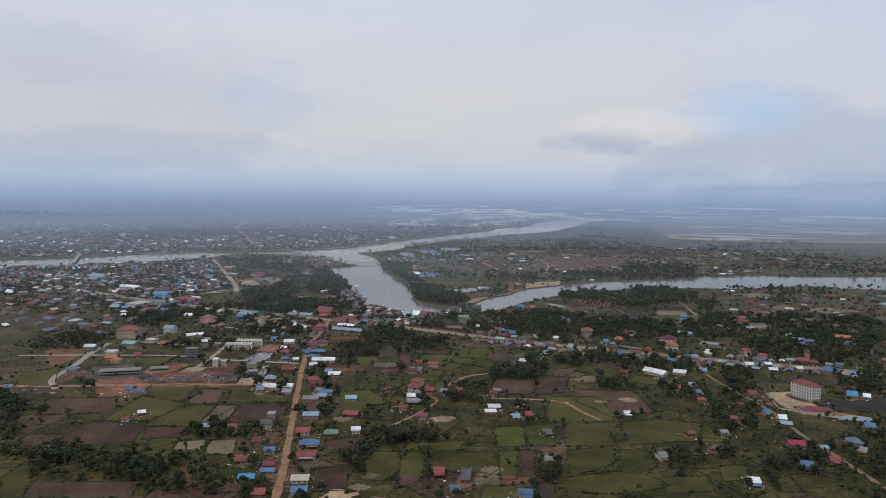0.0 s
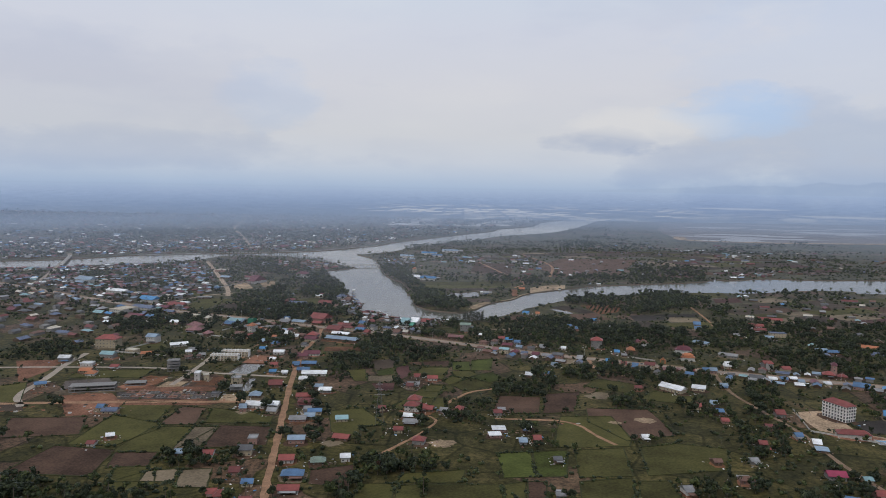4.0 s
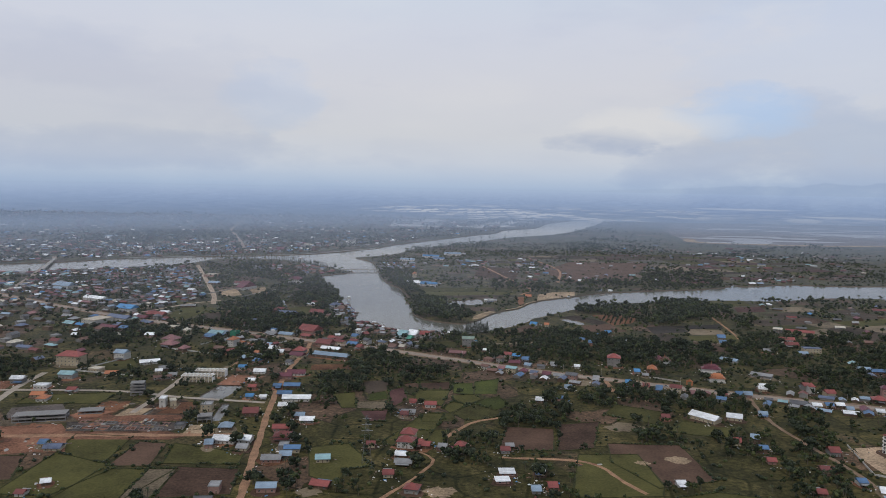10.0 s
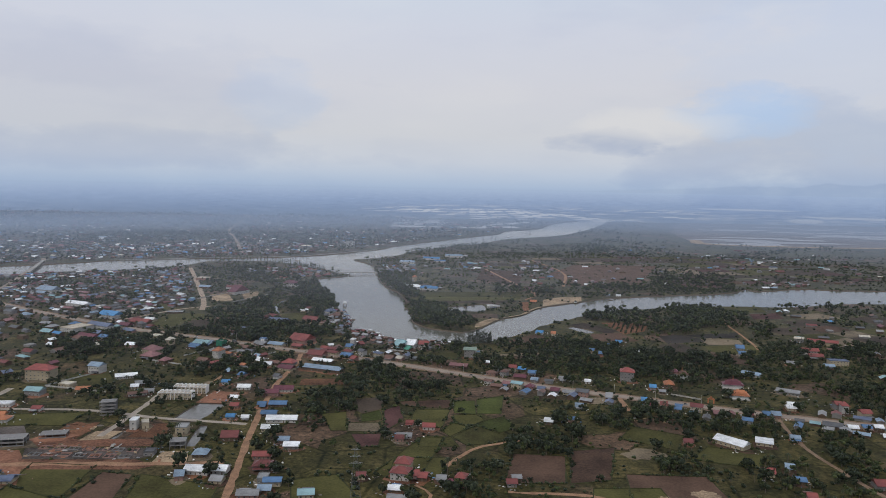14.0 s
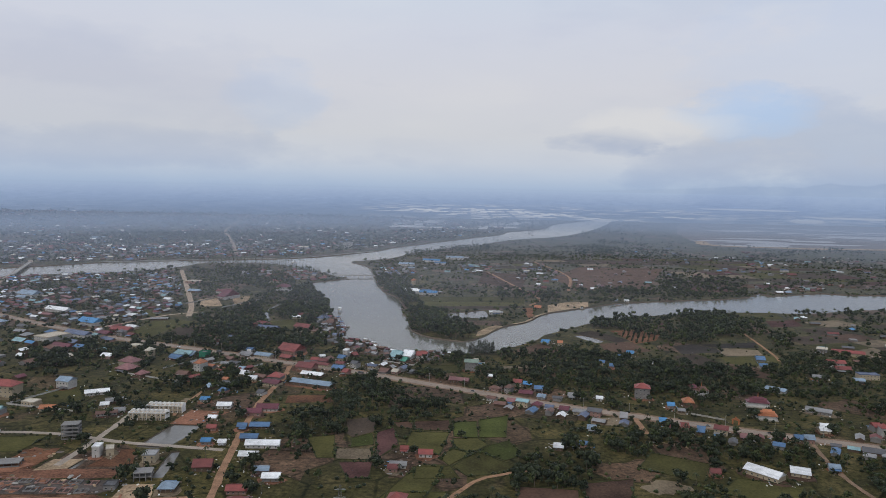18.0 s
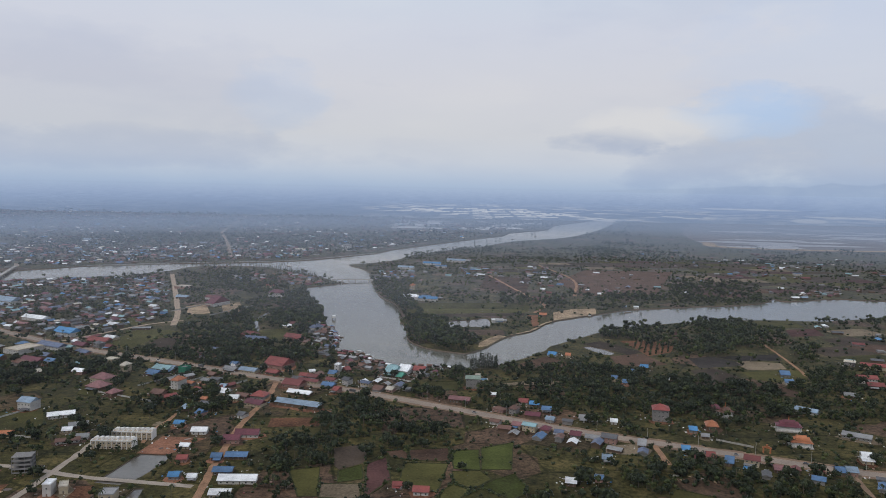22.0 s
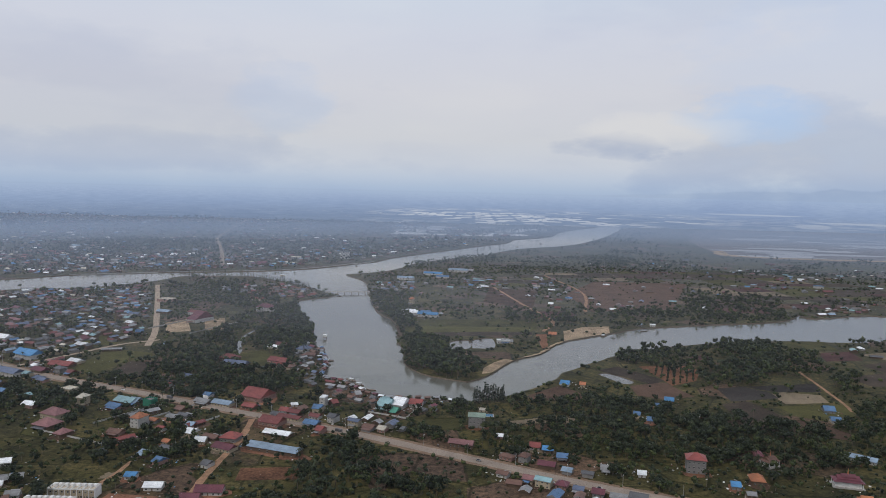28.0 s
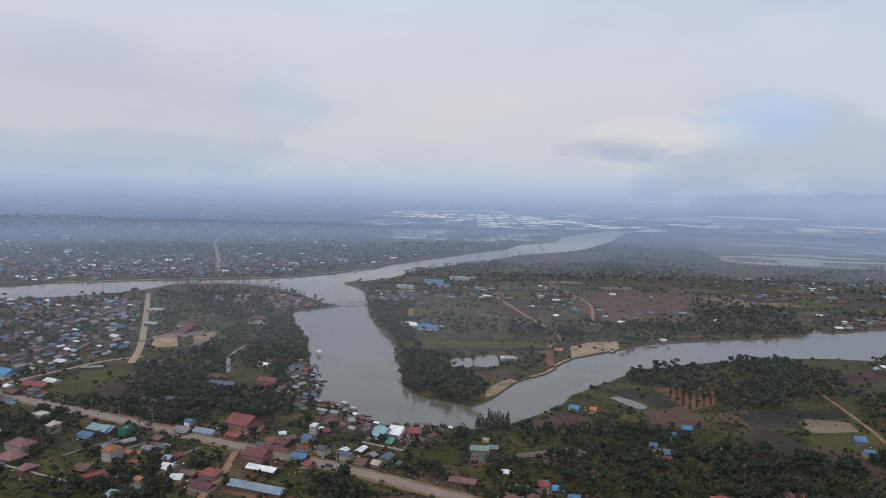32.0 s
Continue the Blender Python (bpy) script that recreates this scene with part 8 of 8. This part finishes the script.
clump = noise2(cand, 0.0125, 3.1) + 0.5 * noise2(cand, 0.04375, 9.2)
grove_in = np.zeros(len(cand), bool)
for wpoly in GROVES:
    grove_in |= inside(cand, wpoly)
wood_in |= grove_in
prob = np.where(wood_in, np.clip(0.55 + 0.8 * clump, 0.2, 0.8), np.clip((clump - 0.2) * 0.5, 0.0, 0.3))
prob = np.where(grove_in, np.clip(0.75 + 0.6 * clump, 0.4, 0.95), prob)
prob = np.where(~wood_in & off_houses(cand, -1) & ~off_houses(cand, 9), np.maximum(prob, 0.22), prob)
fieldy = ~off_fields(cand)
prob = np.where(fieldy, 0.003, prob)
prob = np.where(near_line(cand, ROADS["main"][0], 12.5), prob * 0.06, prob)
keep_ = (rng.random(len(cand)) < prob) & clear(cand, 2.5) & off_houses(cand, 1.8)
near = cand[keep_]
near = near[off_town(near)]
order = np.argsort(near[:, 1] + 0.15 * np.abs(near[:, 0]))
near = near[order]


def forest(name, spots, seed, variants, label, lo=0.7, hi=1.25):
    """One mesh of many trees, from a few forms turned and scaled."""
    r = np.random.default_rng(seed)
    V, F, MI, k = [], [], [], 0
    pick = r.integers(0, len(variants), len(spots))
    for (x, y), j in zip(spots, pick):
        v, f, mi = variants[j]
        a = r.uniform(0, 6.28)
        s = r.uniform(lo, hi)
        rot = np.array([(math.cos(a), math.sin(a), 0), (-math.sin(a), math.cos(a), 0), (0, 0, r.uniform(0.85, 1.2))]) * s
        V.append(v @ rot + (x, y, 0))
        F.append(f + k)
        MI.append(mi)
        k += len(v)
    me = to_mesh(name, (np.concatenate(V), np.concatenate(F)), M["leaf_dark"])
    for m in ("leaf_mid", "leaf_palm", "leaf_casuarina", "bark"):
        me.materials.append(M[m])
    mi = np.concatenate(MI)
    if len(mi) == len(me.polygons):
        me.polygons.foreach_set("material_index", mi.astype(np.int32))
    return tagged(new(name, me), label, "trees", kind="stuff")


def variant(tc, leaf):
    (tv, tf), (cv_, cf_) = tc
    return np.vstack([tv, cv_]), np.vstack([tf, cf_ + len(tv)]), np.r_[np.full(len(tf), 4), np.full(len(cf_), leaf)]


MIDV = [variant(broadleaf(trng, 5.4 + 0.7 * i, 2.7 + 0.3 * i, 4, 44, 0.8, False), i % 2) for i in range(6)]
MIDV += [variant(broadleaf(trng, 9.5, 6.2, 8, 150, 0.9, False), 0), variant(palm(trng, 9, 11), 2)]
FARV = [variant(broadleaf(trng, 5.6 + 0.6 * i, 3.2 + 0.35 * i, 2, 22, 1.15, False), i % 2) for i in range(7)] + [variant(palm(trng, 9, 8), 2)]
TINYV = [variant(broadleaf(trng, 6 + i, 4.0 + 0.4 * i, 1, 6, 1.7, False), i % 2) for i in range(5)]
SHRUB = []
for i in range(5):
    v_, f_ = ico(trng, 1.0, 0.7)
    SHRUB.append((*join([(v_ + (0, 0, 0.5), f_), leaves(trng, 9, np.array([0, 0, 0.6]), 1.0, 0.4)]), np.full(38, i % 2)))
near_own, near_rest = near[:270], near[270:]
for i, (x, y) in enumerate(near_own):
    c = float(trng.random())
    kind = int(trng.integers(0, 4)) if c < 0.66 else int(trng.integers(4, 7)) if c < 0.88 else 7
    tree(kind, x, y, float(trng.uniform(0.65, 1.12)))
forest("near_woods", near_rest, 5, MIDV, "dark green groves of broadleaf trees and palms", 0.55, 1.2)

cand = rng.uniform((-1440, 1248), (1440, 3360), (60000, 2))
wood_in = np.zeros(len(cand), bool)
for wpoly in WOODS + GROVES:
    wood_in |= inside(cand, wpoly)
clump = noise2(cand, 0.005625, 5.3) + 0.5 * noise2(cand, 0.025, 2.2)
inA = inside(cand, TOWN_A) | inside(cand, TOWN_N)
lines = noise2(cand * (0.35, 1.6), 0.0075, 8.8) + 0.4 * noise2(cand, 0.01875, 4.2)
prob = np.where(wood_in, np.clip(0.35 + 0.8 * clump, 0.08, 0.8), np.clip((clump - 0.1) * 0.3, 0.006, 0.12) + np.clip((lines - 0.14) * 1.5, 0, 0.55))
prob = np.where(inA, 0.55, prob)
prob = np.where(~off_fields(cand) & ~wood_in, 0.01, prob)
keep_ = (rng.random(len(cand)) < prob) & clear(cand, 1.5) & off_houses(cand, 1.2)
mids = cand[keep_]
mids = mids[off_town(mids)]
# closed canopy in the mangrove and river woods
thick_ = []
WOODS.append([(-92, 1440), (-80, 1344), (-58, 1312), (-27, 1292), (-3, 1283), (8, 1300), (14, 1345), (2, 1400), (-20, 1430), (-26, 1510), (-98, 1510)])
for wp in [WOODS[wi] for wi in (0, 1, 3, 5, 17, len(WOODS) - 1)] + [q for q in GROVES if q[0][1] > 1270] + FAR_GROVES:
    wp = np.array(wp, float)
    q = rng.uniform(wp.min(0), wp.max(0), (int(np.prod(np.ptp(wp, axis=0)) * (0.026 if wp.mean(0)[1] < 1800 else 0.008)), 2))
    q = q[inside(q, wp)]
    thick_.append(q[clear(q, 0.5) & off_houses(q, 1.0) & off_town(q) & (rng.random(len(q)) < 0.55 + 0.9 * noise2(q, 0.0125, 3.3))])
mids = np.vstack([mids] + thick_)
mids = mids[(mids[:, 1] < 2100) | (rng.random(len(mids)) < 0.62)]
forest("distant_woods", mids[mids[:, 1] > 2100], 66, TINYV, "groves through the far town and fields", 0.8, 1.4)
mids = mids[mids[:, 1] <= 2100]
forest("middle_woods", mids, 6, FARV, "groves and mangrove along the river and through the town", 0.75, 1.5)

cand = rng.uniform((-3600, 1600), (3600, 5350), (26000, 2))
far_ok = (cand[:, 1] > 3360) | (np.abs(cand[:, 0]) > 1440)
clump = noise2(cand, 0.0025, 7.3) + 0.5 * noise2(cand, 0.009375, 2.9)
prob = np.clip((clump + 0.25) * 0.8, 0.06, 0.7)
prob = np.where((cand[:, 0] > cand[:, 1] * 0.22) & (cand[:, 1] > 2720), prob * 0.06, prob)
keep_ = (rng.random(len(cand)) < prob) & far_ok & clear(cand, 2)
forest("far_woods", cand[keep_], 8, TINYV, "distant scattered woods on the plain", 1.3, 2.4)

# low scrub and hedges along the plots
cand = rng.uniform((-560, 416), (688, 1280), (28000, 2))
under = np.zeros(len(cand), bool)
for wpoly in GROVES + WOODS:
    under |= inside(cand, wpoly)
clump = noise2(cand, 0.02188, 1.3) + 0.6 * noise2(cand, 0.06875, 6.2)
prob = np.clip(clump * 0.9, 0.02, 0.55)
prob = np.where((cand[:, 1] > 900), np.clip(prob + 0.18, 0, 0.6), prob)
prob = np.where(under, 0.5, prob)
prob = np.where(off_fields(cand), prob, 0.004)
# broken hedges along the bunds
hedge = []
for kind, ring in field_polys:
    if kind in ("earth", "gravel", "sand", "paved", "rust") or ring.mean(0)[1] > 1060:
        continue
    for u in range(len(ring)):
        p_, q_ = ring[u], ring[(u + 1) % len(ring)]
        for t_ in np.arange(0, 1, 1.5 / max(4.0, np.hypot(*(q_ - p_)))):
            hedge.append(p_ + (q_ - p_) * t_ + rng.normal(0, 0.7, 2))
hedge = np.array(hedge)
hedge = hedge[(noise2(hedge, 0.05, 4.7) + 0.5 * noise2(hedge, 0.21, 2.1) > 0.12)]
hedge = hedge[clear(hedge, 0.6) & off_houses(hedge, 0.3)]
forest("hedges", hedge, 15, SHRUB, "broken low hedges and grass tufts along the field bunds", 0.35, 1.3)
keep_ = (rng.random(len(cand)) < prob) & clear(cand, 0.8) & off_houses(cand, 0.3)
keep_[keep_] = off_town(cand[keep_])
forest("scrub", cand[keep_], 12, SHRUB, "low green scrub and hedges on the plots", 0.9, 2.1)

cand = rng.uniform((-240, 1248), (1216, 2640), (36000, 2))
lines = noise2(cand * (0.4, 1.5), 0.01, 2.8) + 0.5 * noise2(cand, 0.03125, 7.2)
prob = np.where(off_fields(cand), np.clip(0.05 + lines * 1.0, 0.03, 0.55), 0.02)
keep_ = (rng.random(len(cand)) < prob) & clear(cand, 0.8) & off_houses(cand, 0.3)
forest("river_scrub", cand[keep_], 13, SHRUB, "low scrub and hedge lines between dry fields", 1.3, 3.2)

cand = rng.uniform((-900, 1130), (-120, 2050), (16000, 2))
prob = np.where(off_fields(cand), np.clip(0.30 + noise2(cand, 0.012, 5.8) * 0.8, 0.05, 0.6), 0.04)
keep_ = (rng.random(len(cand)) < prob) & clear(cand, 0.8) & off_houses(cand, 0.3)
cand = cand[keep_]
forest("town_scrub", cand[off_town(cand)], 14, SHRUB, "green scrub and hedges between the town houses", 1.2, 2.8)

# young trees in rows on the red orchard plot
rows_ = np.array([(208 + 7.5 * i + 2.0 * j, 1290 + 7.0 * j) for i in range(12) for j in range(16)], float)
rows_ = rows_[inside(rows_, [(211, 1381), (272, 1395), (285, 1371), (264, 1316), (229, 1290), (224, 1326)])]
forest("orchard", rows_, 16, SHRUB, "young fruit trees in rows on red earth", 1.0, 1.9)

# feathery rows along the water
for line_, tall in ((smooth_line([(-694, 2154), (-571, 2186), (-498, 2163), (-414, 2085), (-341, 1992)], 9.5), 1.1), (smooth_line([(5, 1194), (35, 1201)], 2.6), 1.45)):
    for x, y in line_:
        if clear(np.array([[x, y]]), 0.5)[0]:
            tree(8, x + trng.uniform(-0.8, 0.8), y + trng.uniform(-0.8, 0.8), tall * float(trng.uniform(0.85, 1.2)))
